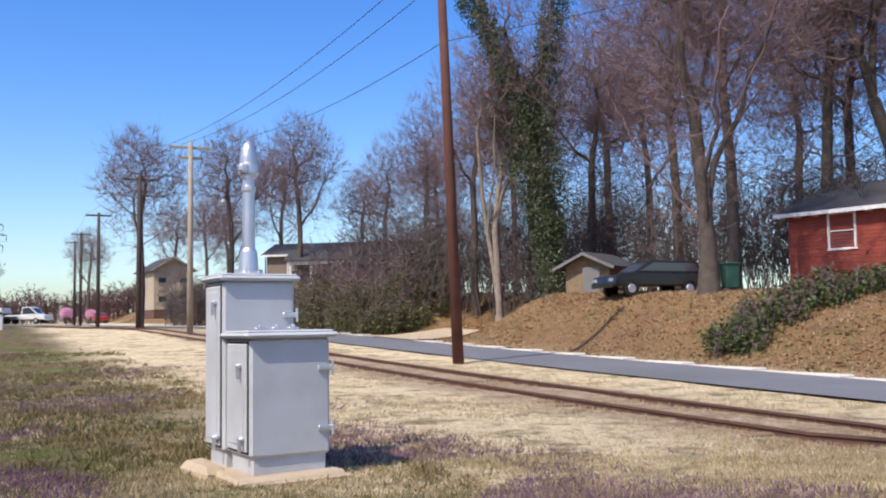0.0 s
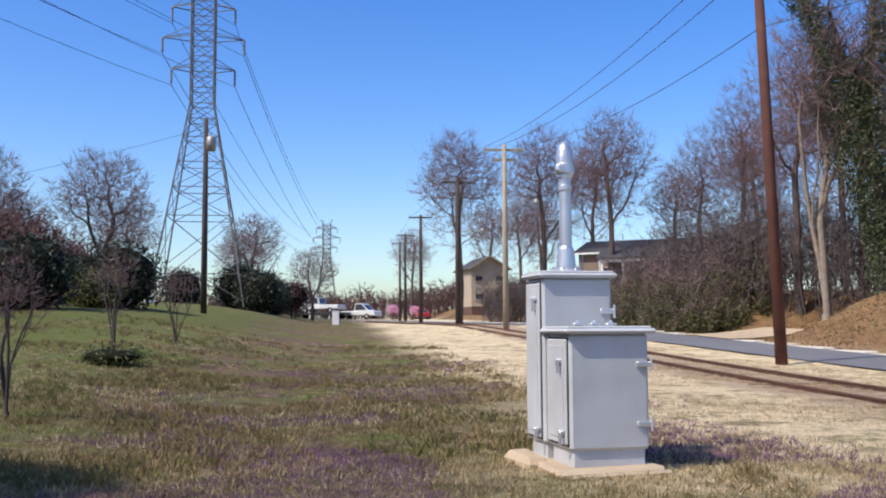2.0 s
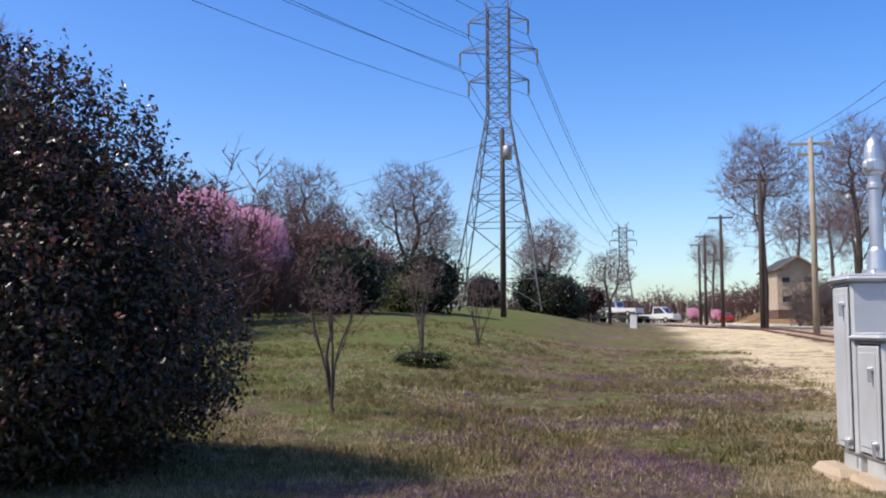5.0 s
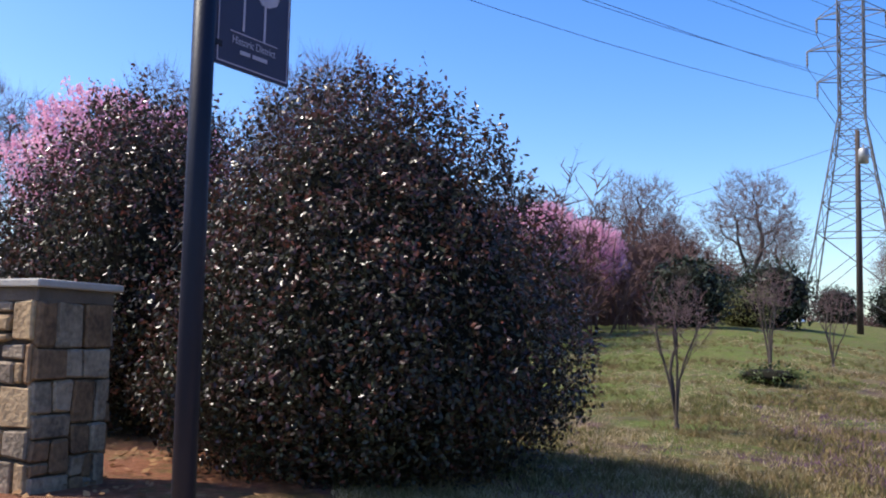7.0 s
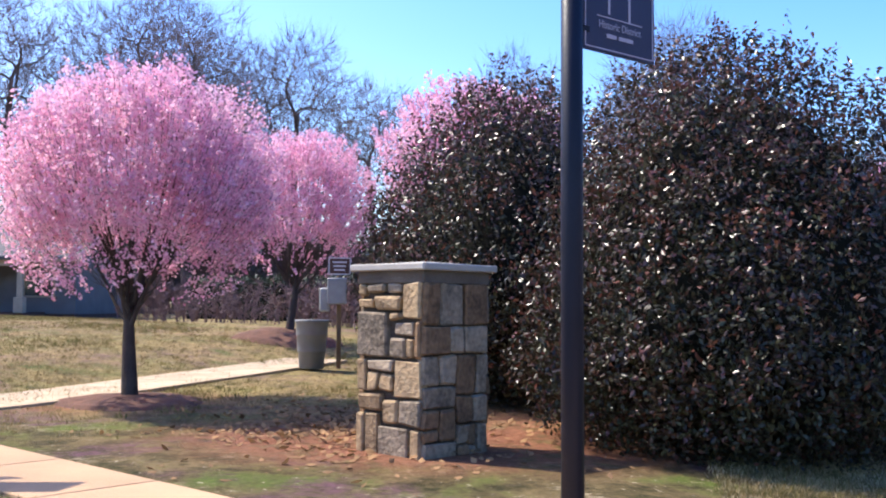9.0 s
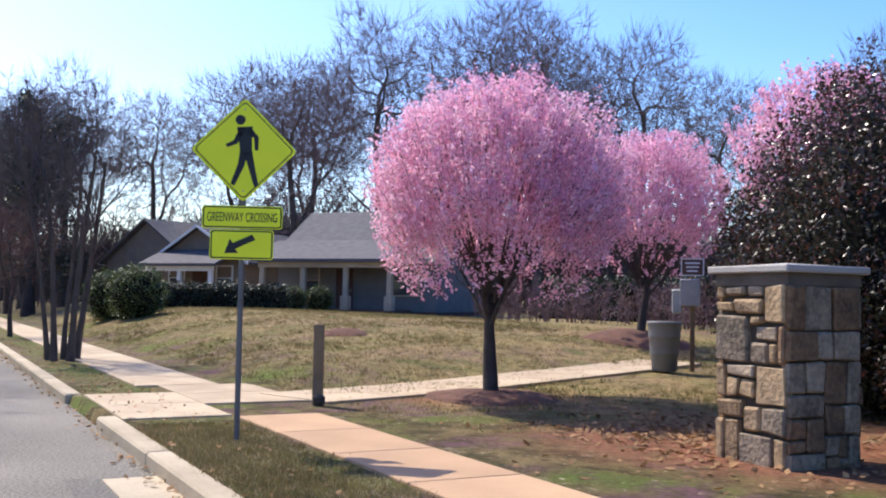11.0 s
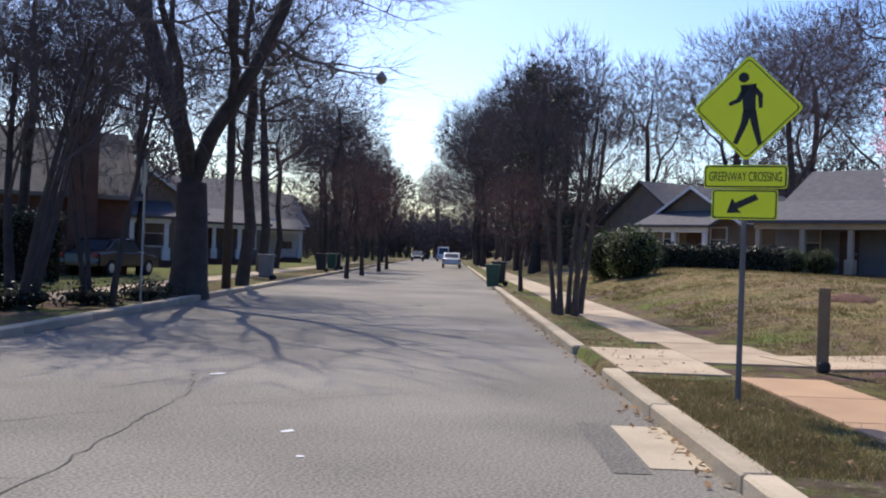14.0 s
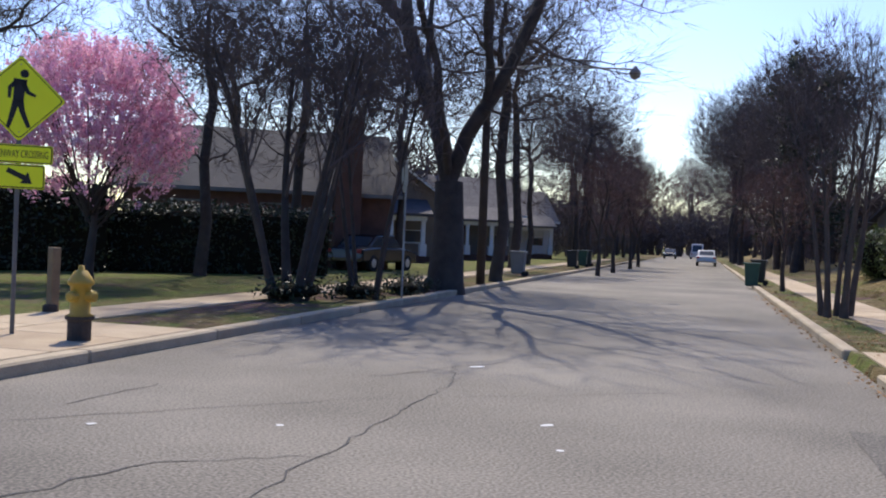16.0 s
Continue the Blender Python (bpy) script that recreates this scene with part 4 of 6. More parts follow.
utility_pole("brown", 0.4, 31.8, 15.5, 0.185, POLE_RED, "reddish-brown creosoted pole leaning beside the tracks", arms=(), lean=(-0.03, 0))
utility_pole("pale", -15.4, 60.8, 11.9, 0.2, POLE_PALE, "pale weathered pole with crossarm and street lamp", arms=((0.35, 2.6), (1.0, 1.4)), lamp=(8.0, 2.0, 20))
utility_pole("second", -22.7, 74.6, 11.6, 0.22, POLE_DARK, "dark wooden pole with crossarm and street lamp", lamp=(7.3, 2.0, 20))
utility_pole("third", -32.6, 94.6, 11.0, 0.2, POLE_DARK, "dark wooden pole with crossarm beside the tracks")
utility_pole("fourth", -45.9, 127.0, 12.0, 0.2, POLE_DARK, "dark wooden pole with crossarm far down the line")
utility_pole("fifth", -51.8, 141.0, 12.0, 0.2, POLE_DARK, "dark wooden pole with crossarm far down the line")
utility_pole("yard", -33.5, 54.8, 12.4, 0.2, POLE_DARK, "dark wooden pole carrying a grey transformer", arms=(), transformer=True)
utility_pole("short", -23.2, 92.0, 8.0, 0.16, POLE_DARK, "short dark wooden pole by the far bank", arms=())
utility_pole("street", -23.2, -23.4, 9.5, 0.15, POLE_DARK, "slim dark pole beneath the street trees", arms=(), lamp=(7.1, 5.0, 145))


def wire(a, b, sag, name="power_line", r=0.014, label="thin dark overhead wire between poles"):
    a, b = Vector(a), Vector(b)
    s = Shape()
    pts = [a.lerp(b, i / 14) - Vector((0, 0, sag * 4 * (i / 14) * (1 - i / 14))) for i in range(15)]
    s.tube(pts, [r] * 15, 4)
    solid(name, s, WIRE, label, "wire", "overhead wires")


foot = Vector((0.4, 31.8, G(0.4, 31.8)))
WIRE_ENDS["brown"] = [foot + Vector((-0.03 * z, 0, z)) for z in (13.6, 12.6, 10.5)]
for k in (0, 1, 2):
    wire(WIRE_ENDS["brown"][k], WIRE_ENDS["pale"][k], 0.8)
for a, b in (("pale", "second"), ("second", "third"), ("third", "fourth"), ("fourth", "fifth")):
    for k in (0, 3):
        wire(WIRE_ENDS[a][k], WIRE_ENDS[b][k], 0.5)
wire(WIRE_ENDS["yard"][1], (-75, 60, 11), 0.6)
wire(WIRE_ENDS["brown"][2], (26, 22, 14.5), 0.5)


def lattice_tower(x, y, height, base, rz, label, detail=True):
    """Steel transmission tower: four bent legs, bracing, three pairs of arms with insulator strings."""
    z = G(x, y)
    ob = thing("transmission_tower", pose(x, y, z, 0, 0, rz), label, "pylon", "transmission towers")
    waist, neck = height * 0.63, height

    def half(h):
        return base / 2 + (1.05 - base / 2) * h / waist if h < waist else 1.05

    corners = ((1, 1), (-1, 1), (-1, -1), (1, -1))
    R = 0.085 if detail else 0.13
    for cx, cy in corners:
        leg = Shape().tube([(cx * half(h), cy * half(h), h) for h in (-0.3, waist, neck)], [R * 1.2, R, R * 0.8], 4)
        part("leg", leg, STEEL_LATTICE, ob)
    levels = [0.09, 0.27, 0.36, 0.44, 0.52, 0.58, 0.63, 0.68, 0.73, 0.78, 0.83, 0.88, 0.93, 0.98]
    hs = [height * f for f in levels]
    for i, h in enumerate(hs):
        for (ax, ay), (bx, by) in zip(corners, corners[1:] + corners[:1]):
            ring = Shape()
            a, b = Vector((ax * half(h), ay * half(h), h)), Vector((bx * half(h), by * half(h), h))
            ring.tube([a, b], [R * 0.6] * 2, 4)
            if i + 1 < len(hs):
                h2 = hs[i + 1]
                ring.tube([a, (bx * half(h2), by * half(h2), h2)], [R * 0.5] * 2, 4)
                ring.tube([b, (ax * half(h2), ay * half(h2), h2)], [R * 0.5] * 2, 4)
            if i == 0:
                mid = (a + b) / 2
                ring.tube([(ax * half(0), ay * half(0), 0.2), mid], [R * 0.5] * 2, 4)
                ring.tube([(bx * half(0), by * half(0), 0.2), mid], [R * 0.5] * 2, 4)
            part("bracing", ring, STEEL_LATTICE, ob)
    tips = []
    for h, w in ((height * 0.745, 2.9), (height * 0.845, 3.75), (height * 0.945, 2.9)):
        for s in (-1, 1):
            arm = Shape()
            tip = Vector((s * w, 0, h))
            for cy in (-1, 1):
                arm.tube([(s * 1.05, cy * 1.05, h), tip], [R * 0.7, R * 0.6], 4)
                arm.tube([(s * 1.05, cy * 1.05, h + height * 0.03), tip], [R * 0.5] * 2, 4)
            a = part("arm", arm, STEEL_LATTICE, ob)
            part("insulator_string", Shape().turn([(0.05, 0)] + [(0.13 if k % 2 else 0.06, -0.17 * k) for k in range(1, 9)] + [(0.04, -1.55)], 8, Matrix.Translation(tip)), STEEL_LATTICE, a)
            tips.append(ob.matrix_basis @ (tip - Vector((0, 0, 1.55))))
    for s in (-1, 1):
        arm = Shape().tube([(s * 0.4, 0, height), (s * 1.6, 0, height * 1.035)], [R * 0.6] * 2, 4)
        arm.tube([(s * 1.05, 0, height * 0.98), (s * 1.6, 0, height * 1.035)], [R * 0.5] * 2, 4)
        part("peak", arm, STEEL_LATTICE, ob)
    return tips


t1 = lattice_tower(-49.0, 79.8, 29.5, 8.2, 26, "grey lattice steel transmission tower on the grassy rise")
t2 = lattice_tower(-115.4, 255.2, 27.0, 6.5, 20, "distant grey lattice steel transmission tower", False)
for a, b in zip(t1, t2):
    wire(a, b, 5.0, r=0.03, label="high-voltage line strung between towers")
for k, a in enumerate(t1):
    wire(a, Vector((-34, -60, 34)) + Vector((a.x + 47.2, a.y - 80.6, a.z - 28)) * 1.0, 4.0, r=0.022, label="high-voltage line strung between towers")

# ---------------------------------------------------------------- signs, posts, pillar


def flat_text(body, size, m, mat, parent, name="lettering", sx=1.0):
    cu = bpy.data.curves.new(name, "FONT")
    cu.body, cu.size, cu.align_x, cu.align_y, cu.extrude = body, size, "CENTER", "CENTER", 0.001
    tmp = new(name, cu)
    bpy.context.view_layer.update()
    me = bpy.data.meshes.new_from_object(tmp.evaluated_get(bpy.context.evaluated_depsgraph_get()))
    bpy.data.objects.remove(tmp)
    me.materials.clear()
    me.materials.append(mat)
    ob = new(name, me)
    ob.parent = parent
    ob.matrix_basis = m @ Matrix.Diagonal((sx, 1, 1, 1))
    return ob


def rounded(w, h, r, n=4):
    out = []
    for cx, cz, a0 in ((w / 2 - r, h / 2 - r, 0), (-w / 2 + r, h / 2 - r, 90), (-w / 2 + r, -h / 2 + r, 180), (w / 2 - r, -h / 2 + r, 270)):
        out += [(cx + r * math.cos(radians(a0 + 90 * k / n)), cz + r * math.sin(radians(a0 + 90 * k / n))) for k in range(n + 1)]
    return out


def crossing_sign(x, y, rz, label, flip=1):
    """Post with a yellow-green diamond and two plaques; the plates face local -y."""
    ob = thing("crossing_sign", pose(x, y, G(x, y), 0, 0, rz), label, "road sign", "crossing signs")
    post = Shape().box((0, 0.03, 1.5), (0.055, 0.05, 4.0), 0.012)
    part("post", post, STEEL_LATTICE, ob)
    diamond = [(px * 0.7071 - pz * 0.7071, px * 0.7071 + pz * 0.7071) for px, pz in rounded(0.762, 0.762, 0.045)]
    inner = [(px * 0.94, pz * 0.94) for px, pz in diamond]
    inner2 = [(px * 0.915, pz * 0.915) for px, pz in diamond]
    zc = 2.965
    d = part("diamond_plate", Shape().prism(diamond, 0.004, pose(0, -0.01, zc)), SIGN_YELLOW, ob)
    part("border", Shape().prism(inner, 0.002, pose(0, -0.0145, zc)), SIGN_BLACK, d)
    part("face", Shape().prism(inner2, 0.002, pose(0, -0.0175, zc)), SIGN_YELLOW, d)
    sym = Shape()
    f = flip

    def limb(pts, widths):
        left, right = [], []
        for i, (px, pz) in enumerate(pts):
            q0, q1 = Vector(pts[max(0, i - 1)]), Vector(pts[min(len(pts) - 1, i + 1)])
            dd = (q1 - q0).normalized()
            w = widths[i] / 2
            left.append((f * (px - dd.y * w), pz + dd.x * w))
            right.append((f * (px + dd.y * w), pz - dd.x * w))
        sym.prism(left + right[::-1], 0.002, pose(0, -0.0205, zc))

    sym.prism([(f * -0.045 + 0.052 * math.cos(k * 0.5236), 0.31 + 0.052 * math.sin(k * 0.5236)) for k in range(12)], 0.002, pose(0, -0.0205, zc))
    limb([(0.0, 0.24), (0.01, 0.10), (0.02, -0.04)], [0.16, 0.13, 0.12])
    limb([(-0.02, 0.22), (-0.09, 0.08), (-0.18, 0.04)], [0.06, 0.05, 0.035])
    limb([(0.04, 0.21), (0.12, 0.13), (0.125, 0.0)], [0.06, 0.05, 0.035])
    limb([(0.0, -0.02), (-0.03, -0.16), (-0.11, -0.36)], [0.085, 0.065, 0.045])
    limb([(0.04, -0.02), (0.08, -0.18), (0.13, -0.37)], [0.085, 0.065, 0.045])
    part("symbol", sym, SIGN_BLACK, d, "plain black walking symbol")
    for pz in (0.42, -0.42):
        part("rivet", Shape().tube([(0, -0.016, zc + pz), (0, -0.024, zc + pz)], [0.009, 0.007], 8), GALV, d)
    for name, w, h, pz in (("name_plate", 0.81, 0.235, 2.275), ("arrow_plate", 0.64, 0.305, 1.995)):
        p = part(name, Shape().prism(rounded(w, h, 0.03), 0.004, pose(0, -0.01, pz)), SIGN_YELLOW, ob)
        part("border", Shape().prism(rounded(w - 0.02, h - 0.02, 0.025), 0.002, pose(0, -0.0145, pz)), SIGN_BLACK, p)
        part("face", Shape().prism(rounded(w - 0.045, h - 0.045, 0.02), 0.002, pose(0, -0.0175, pz)), SIGN_YELLOW, p)
        if name == "name_plate":
            flat_text("GREENWAY CROSSING", 0.135, pose(0, -0.0205, pz - 0.005, 90, 0, 0), SIGN_BLACK, p, sx=0.5)
        else:
            a = [(-0.17, -0.09), (-0.03, -0.085), (-0.065, -0.045), (0.135, 0.05), (0.105, 0.105), (-0.09, 0.015), (-0.12, 0.06)]
            part("arrow", Shape().prism([(f * px, pz2) for px, pz2 in a], 0.002, pose(0, -0.0205, pz)), SIGN_BLACK, p)
    return ob


crossing_sign(-10.05, -3.45, 100, "yellow-green crossing sign with two plaques on a steel post")
crossing_sign(-4.5, -13.35, 158, "yellow-green crossing sign on the shaded verge", -1)


def district_sign():
    ob = thing("district_sign", pose(-5.1, 1.5, G(-5.1, 1.5)), "dark blue district sign plate on a dark round post", "sign")
    part("post", Shape().tube([(0.02, 0, -0.3), (0, 0, 2), (0, 0, 4.2)], [0.062, 0.06, 0.058], 20), POLE_BLUE, ob, smooth=True)
    part("collar", Shape().turn([(0.075, 0.0), (0.075, 0.16), (0.064, 0.2)], 20), POLE_BLUE, ob)
    base = pose(0, 0, 3.19, 0, 0, 113)
    w, h, cx = 0.6, 0.72, 0.375
    p = part("plate", Shape().prism(rounded(w, h, 0.012), 0.02, base @ pose(cx, 0, 0)), SIGN_NAVY, ob)
    rim = Shape()
    for bx, bz, bw, bh in ((0, h / 2 - 0.018, w - 0.03, 0.007), (0, -h / 2 + 0.018, w - 0.03, 0.007), (w / 2 - 0.018, 0, 0.007, h - 0.036), (-w / 2 + 0.018, 0, 0.007, h - 0.036)):
        rim.box((cx + bx, -0.0125, bz), (bw, 0.003, bh), 0, base)
    part("rim_line", rim, SIGN_PALE, p)
    pic = Shape()
    rng = random.Random(3)
    for tx, tz in ((-0.09, -0.13), (0.08, -0.15)):
        pic.box((cx + tx, -0.0125, tz + 0.12), (0.016, 0.003, 0.26), 0, base)
        out = [((0.13 + rng.uniform(-0.03, 0.03)) * math.cos(k * 0.45), (0.14 + rng.uniform(-0.03, 0.03)) * math.sin(k * 0.45)) for k in range(14)]
        pic.prism(out, 0.003, base @ pose(cx + tx, -0.0125, tz + 0.36))
    pic.box((cx, -0.0125, -0.16), (0.38, 0.003, 0.006), 0, base)
    part("tree_emblem", pic, SIGN_PALE, p, "pale emblem of two trees")
    flat_text("Historic District", 0.062, base @ pose(cx, -0.0135, -0.205, 90, 0, 0), SIGN_PALE, p, sx=0.86)
    bars = Shape()
    for bx, bw in ((-0.07, 0.08), (0.05, 0.12)):
        bars.box((cx + bx, -0.0125, -0.262), (bw, 0.003, 0.022), 0, base)
    part("small_print", bars, SIGN_PALE, p)
    for z in (2.95, 3.45):
        part("bracket", Shape().box((0.07, 0, z - 3.2), (0.12, 0.03, 0.04), 0.006, base), POLE_BLUE, ob)


district_sign()


# stones of the pillar's sunlit face: left, right, foot and top in hundredths of its width and height
FRONT_STONES = (
    (0, 13, 92, 100), (14, 44, 94, 100), (45, 69, 94, 100), (0, 26, 85, 91), (28, 69, 84, 93), (71, 99, 79, 100),
    (0, 48, 56, 83), (50, 69, 78, 83), (58, 87, 69, 77), (89, 99, 56, 78), (50, 75, 56, 68), (76, 88, 56, 68),
    (0, 14, 36, 55), (16, 56, 48, 55), (15, 33, 36, 47), (34, 56, 36, 47), (58, 99, 33, 55), (0, 40, 24, 35),
    (41, 65, 17, 32), (66, 99, 17, 32), (0, 13, -3, 23), (14, 34, -3, 23), (35, 82, -3, 16), (84, 99, -3, 16),
)


def stone_pillar():
    px, py, w, h = -9.9, 1.95, 0.92, 1.65
    ob = thing("stone_pillar", pose(px, py, G(px, py), 0, 0, 30), "square fieldstone gate pillar with flat grey cap", "pillar")
    part("mortar_core", Shape().box((0, 0, h / 2 - 0.1), (w - 0.07, w - 0.07, h + 0.2)), MORTAR, ob)
    part("cap_band", Shape().box((0, 0, h + 0.06), (w + 0.02, w + 0.02, 0.13), 0.01), CAP_BAND, ob, "dark stained band under the cap")
    cap = Shape().box((0, 0, h + 0.155), (w + 0.14, w + 0.14, 0.07), 0.012)
    o = w / 2 + 0.065
    cap.add([(-o, -o, h + 0.185), (o, -o, h + 0.185), (o, o, h + 0.185), (-o, o, h + 0.185), (0, 0, h + 0.23)], [(0, 1, 4), (1, 2, 4), (2, 3, 4), (3, 0, 4)])
    part("cap", cap, CAPSTONE, ob, "flat grey stone cap")
    rng = random.Random(11)
    for side in range(4):
        rot = pose(0, 0, 0, 0, 0, 90 * side)
        rects = []

        def split(x0, x1, z0, z1):
            ww, hh = x1 - x0, z1 - z0
            if (ww > 0.56 or hh > 0.5 or (max(ww, hh) > 0.3 and rng.random() < 0.45)) and max(ww, hh) > 0.16:
                if (ww > hh * 1.2) or (ww > hh * 0.8 and rng.random() < 0.5):
                    c = x0 + ww * rng.uniform(0.34, 0.66)
                    split(x0, c, z0, z1), split(c, x1, z0, z1)
                else:
                    c = z0 + hh * rng.uniform(0.34, 0.66)
                    split(x0, x1, z0, c), split(x0, x1, c, z1)
            else:
                rects.append((x0, x1, z0, z1))

        if side == 0:
            rects = [(-w / 2 + w * a / 100, -w / 2 + w * b / 100, h * c / 100, h * d / 100) for a, b, c, d in FRONT_STONES]
        else:
            split(-w / 2, w / 2 - 0.03, -0.05, h)
        for x0, x1, z0, z1 in rects:
            proud = rng.uniform(0.0, 0.028)
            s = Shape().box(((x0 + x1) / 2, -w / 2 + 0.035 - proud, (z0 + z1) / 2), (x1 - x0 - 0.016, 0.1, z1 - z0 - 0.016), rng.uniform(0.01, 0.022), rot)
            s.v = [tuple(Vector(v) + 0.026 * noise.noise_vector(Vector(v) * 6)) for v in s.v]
            # faces turned from the sun skip tan: their shade and weathering put into colour
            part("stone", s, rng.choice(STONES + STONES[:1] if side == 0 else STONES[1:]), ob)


stone_pillar()


def bollard(x, y, h, lean, label):
    ob = thing("bollard", pose(x, y, G(x, y), 0, lean, 12), label, "bollard", "timber bollards")
    part("post", Shape().box((0, 0, h / 2 - 0.1), (0.15, 0.15, h + 0.2), 0.015), TIMBER, ob)
    part("foot_plate", Shape().box((0.06, 0.02, 0.08), (0.2, 0.16, 0.14), 0.03), BARK_DARK, ob)


bollard(-13.7, -3.35, 1.12, -1.5, "weathered square timber bollard on the path")
bollard(-6.2, -16.3, 1.05, 0, "weathered square timber bollard in the shade")


def hydrant(x, y):
    ob = thing("fire_hydrant", pose(x, y, G(x, y), 0, 0, 30), "yellow fire hydrant with a dark base", "hydrant")
    part("base", Shape().turn([(0.14, -0.05), (0.14, 0.26), (0.17, 0.28), (0.17, 0.32)], 14), BARK_DARK, ob)
    b = part("barrel", Shape().turn([(0.17, 0.32), (0.12, 0.35), (0.12, 0.68), (0.155, 0.7), (0.155, 0.74), (0.13, 0.78), (0.08, 0.86), (0.035, 0.88), (0.035, 0.93)], 14), HYDRANT_YELLOW, ob, smooth=True)
    for a in (0, 90, 180):
        d = Vector((math.cos(radians(a)), math.sin(radians(a)), 0))
        part("outlet_cap", Shape().tube([d * 0.1 + Vector((0, 0, 0.56)), d * 0.2 + Vector((0, 0, 0.56)), d * 0.22 + Vector((0, 0, 0.56))], [0.065, 0.065, 0.045], 10), HYDRANT_YELLOW, b)


hydrant(-4.95, -12.40)


def stop_sign(x, y, rz):
    ob = thing("stop_sign", pose(x, y, G(x, y), 0, 0, rz), "back of an octagonal sign on a steel post", "road sign")
    part("post", Shape().box((0, 0.03, 1.5), (0.05, 0.045, 3.3), 0.01), GALV, ob)
    part("plate", Shape().prism([(0.41 * math.cos(radians(22.5 + 45 * k)), 0.41 * math.sin(radians(22.5 + 45 * k))) for k in range(8)], 0.006, pose(0, 0, 2.85)), GALV, ob)


stop_sign(-15.0, -18.0, 60)


def wheelie_bin(x, y, h, mat, label, rz=0, round_=False):
    ob = thing("wheelie_bin", pose(x, y, G(x, y), 0, 0, rz), label, "bin", "waste bins")
    if round_:
        part("body", Shape().turn([(0.22, 0.03), (0.25, 0.06), (0.27, h * 0.35), (0.285, h * 0.36), (0.29, h * 0.4), (0.3, h * 0.68), (0.315, h * 0.69), (0.315, h * 0.73), (0.33, h * 0.94), (0.35, h * 0.96), (0.35, h), (0.31, h)], 18), mat, ob, smooth=True)
    else:
        b = Shape().box((0, 0, h * 0.5 + 0.03), (0.58, 0.62, h * 0.86), 0.04)
        b.v = [(px * (0.8 + 0.2 * pz / h), py * (0.8 + 0.2 * pz / h), pz) for px, py, pz in b.v]
        part("body", b, mat, ob)
        part("lid", Shape().box((0, -0.01, h * 0.95), (0.64, 0.7, 0.07), 0.03), mat, ob)
        for s in (-1, 1):
            part("wheel", Shape().tube([(s * 0.22, 0.3, 0.1), (s * 0.28, 0.3, 0.1)], [0.1, 0.1], 12), RUBBER, ob)
        part("handle", Shape().tube([(-0.24, 0.36, h * 0.9), (0.24, 0.36, h * 0.9)], [0.018, 0.018], 6), mat, ob)
    return ob


wheelie_bin(-20.3, 2.35, 1.02, BIN_GREY, "ribbed grey round litter bin on the path", round_=True)
wheelie_bin(-30.9, -28.7, 1.08, BIN_GREY, "grey wheeled bin with pale lid at the kerb", 30)
wheelie_bin(-37.5, -21.6, 1.1, BIN_GREEN, "dark green wheeled bin on the verge", 30)
wheelie_bin(-38.6, -21.9, 1.1, BIN_DARK, "dark wheeled bin on the verge", 25)
wheelie_bin(-45.0, -37.2, 1.1, BIN_DARK, "dark wheeled bin at the shaded kerb", 30)
wheelie_bin(-49.5, -40.0, 1.1, BIN_GREEN, "dark green wheeled bin at the shaded kerb", 30)
wheelie_bin(-52.0, -41.6, 1.1, BIN_DARK, "dark wheeled bin at the shaded kerb", 30)
wheelie_bin(10.9, 37.6, 1.1, BIN_GREEN, "bright green wheeled bin beside the red house", 10)


def notice(x, y):
    ob = thing("notice_post", pose(x, y, G(x, y), 0, 0, 80), "small notice plate above a grey meter box", "sign")
    part("post", Shape().box((0, 0.04, 1.1), (0.1, 0.08, 2.4), 0.01), TIMBER, ob)
    p = part("plate", Shape().prism(rounded(0.46, 0.36, 0.02), 0.01, pose(0, -0.02, 2.12)), WHITE, ob)
    part("panel", Shape().box((0, -0.028, 2.12), (0.41, 0.004, 0.31)), BRICK_DARK, p)
    bars = Shape()
    for k in range(3):
        bars.box((0, -0.032, 2.2 - 0.08 * k), (0.3 - 0.04 * k, 0.004, 0.035))
    part("print_bar", bars, WHITE, p)
    part("meter_box", Shape().box((-0.05, -0.06, 1.6), (0.4, 0.2, 0.55), 0.02).box((-0.3, -0.02, 1.42), (0.22, 0.2, 0.5), 0.03), GALV, ob)


notice(-20.6, 2.95)

# ---------------------------------------------------------------- houses


def window(parent, x, z, w, h, y=-0.0, trim=WHITE):
    f = Shape()
    t = 0.09
    for bx, bz, bw, bh in ((0, h / 2 + t / 2, w + 2 * t, t), (0, -h / 2 - t / 2, w + 2 * t + 0.06, t), (w / 2 + t / 2, 0, t, h), (-w / 2 - t / 2, 0, t, h), (0, 0, w, 0.05)):
        f.box((x + bx, y - 0.03, z + bz), (bw, 0.09, bh), 0.008)
    fr = part("window", f, trim, parent)
    for s in (-1, 1):
        part("pane", Shape().box((x, y - 0.005 + 0.012 * s, z + s * h / 4), (w, 0.012, h / 2 - 0.03)), GLASS, fr)


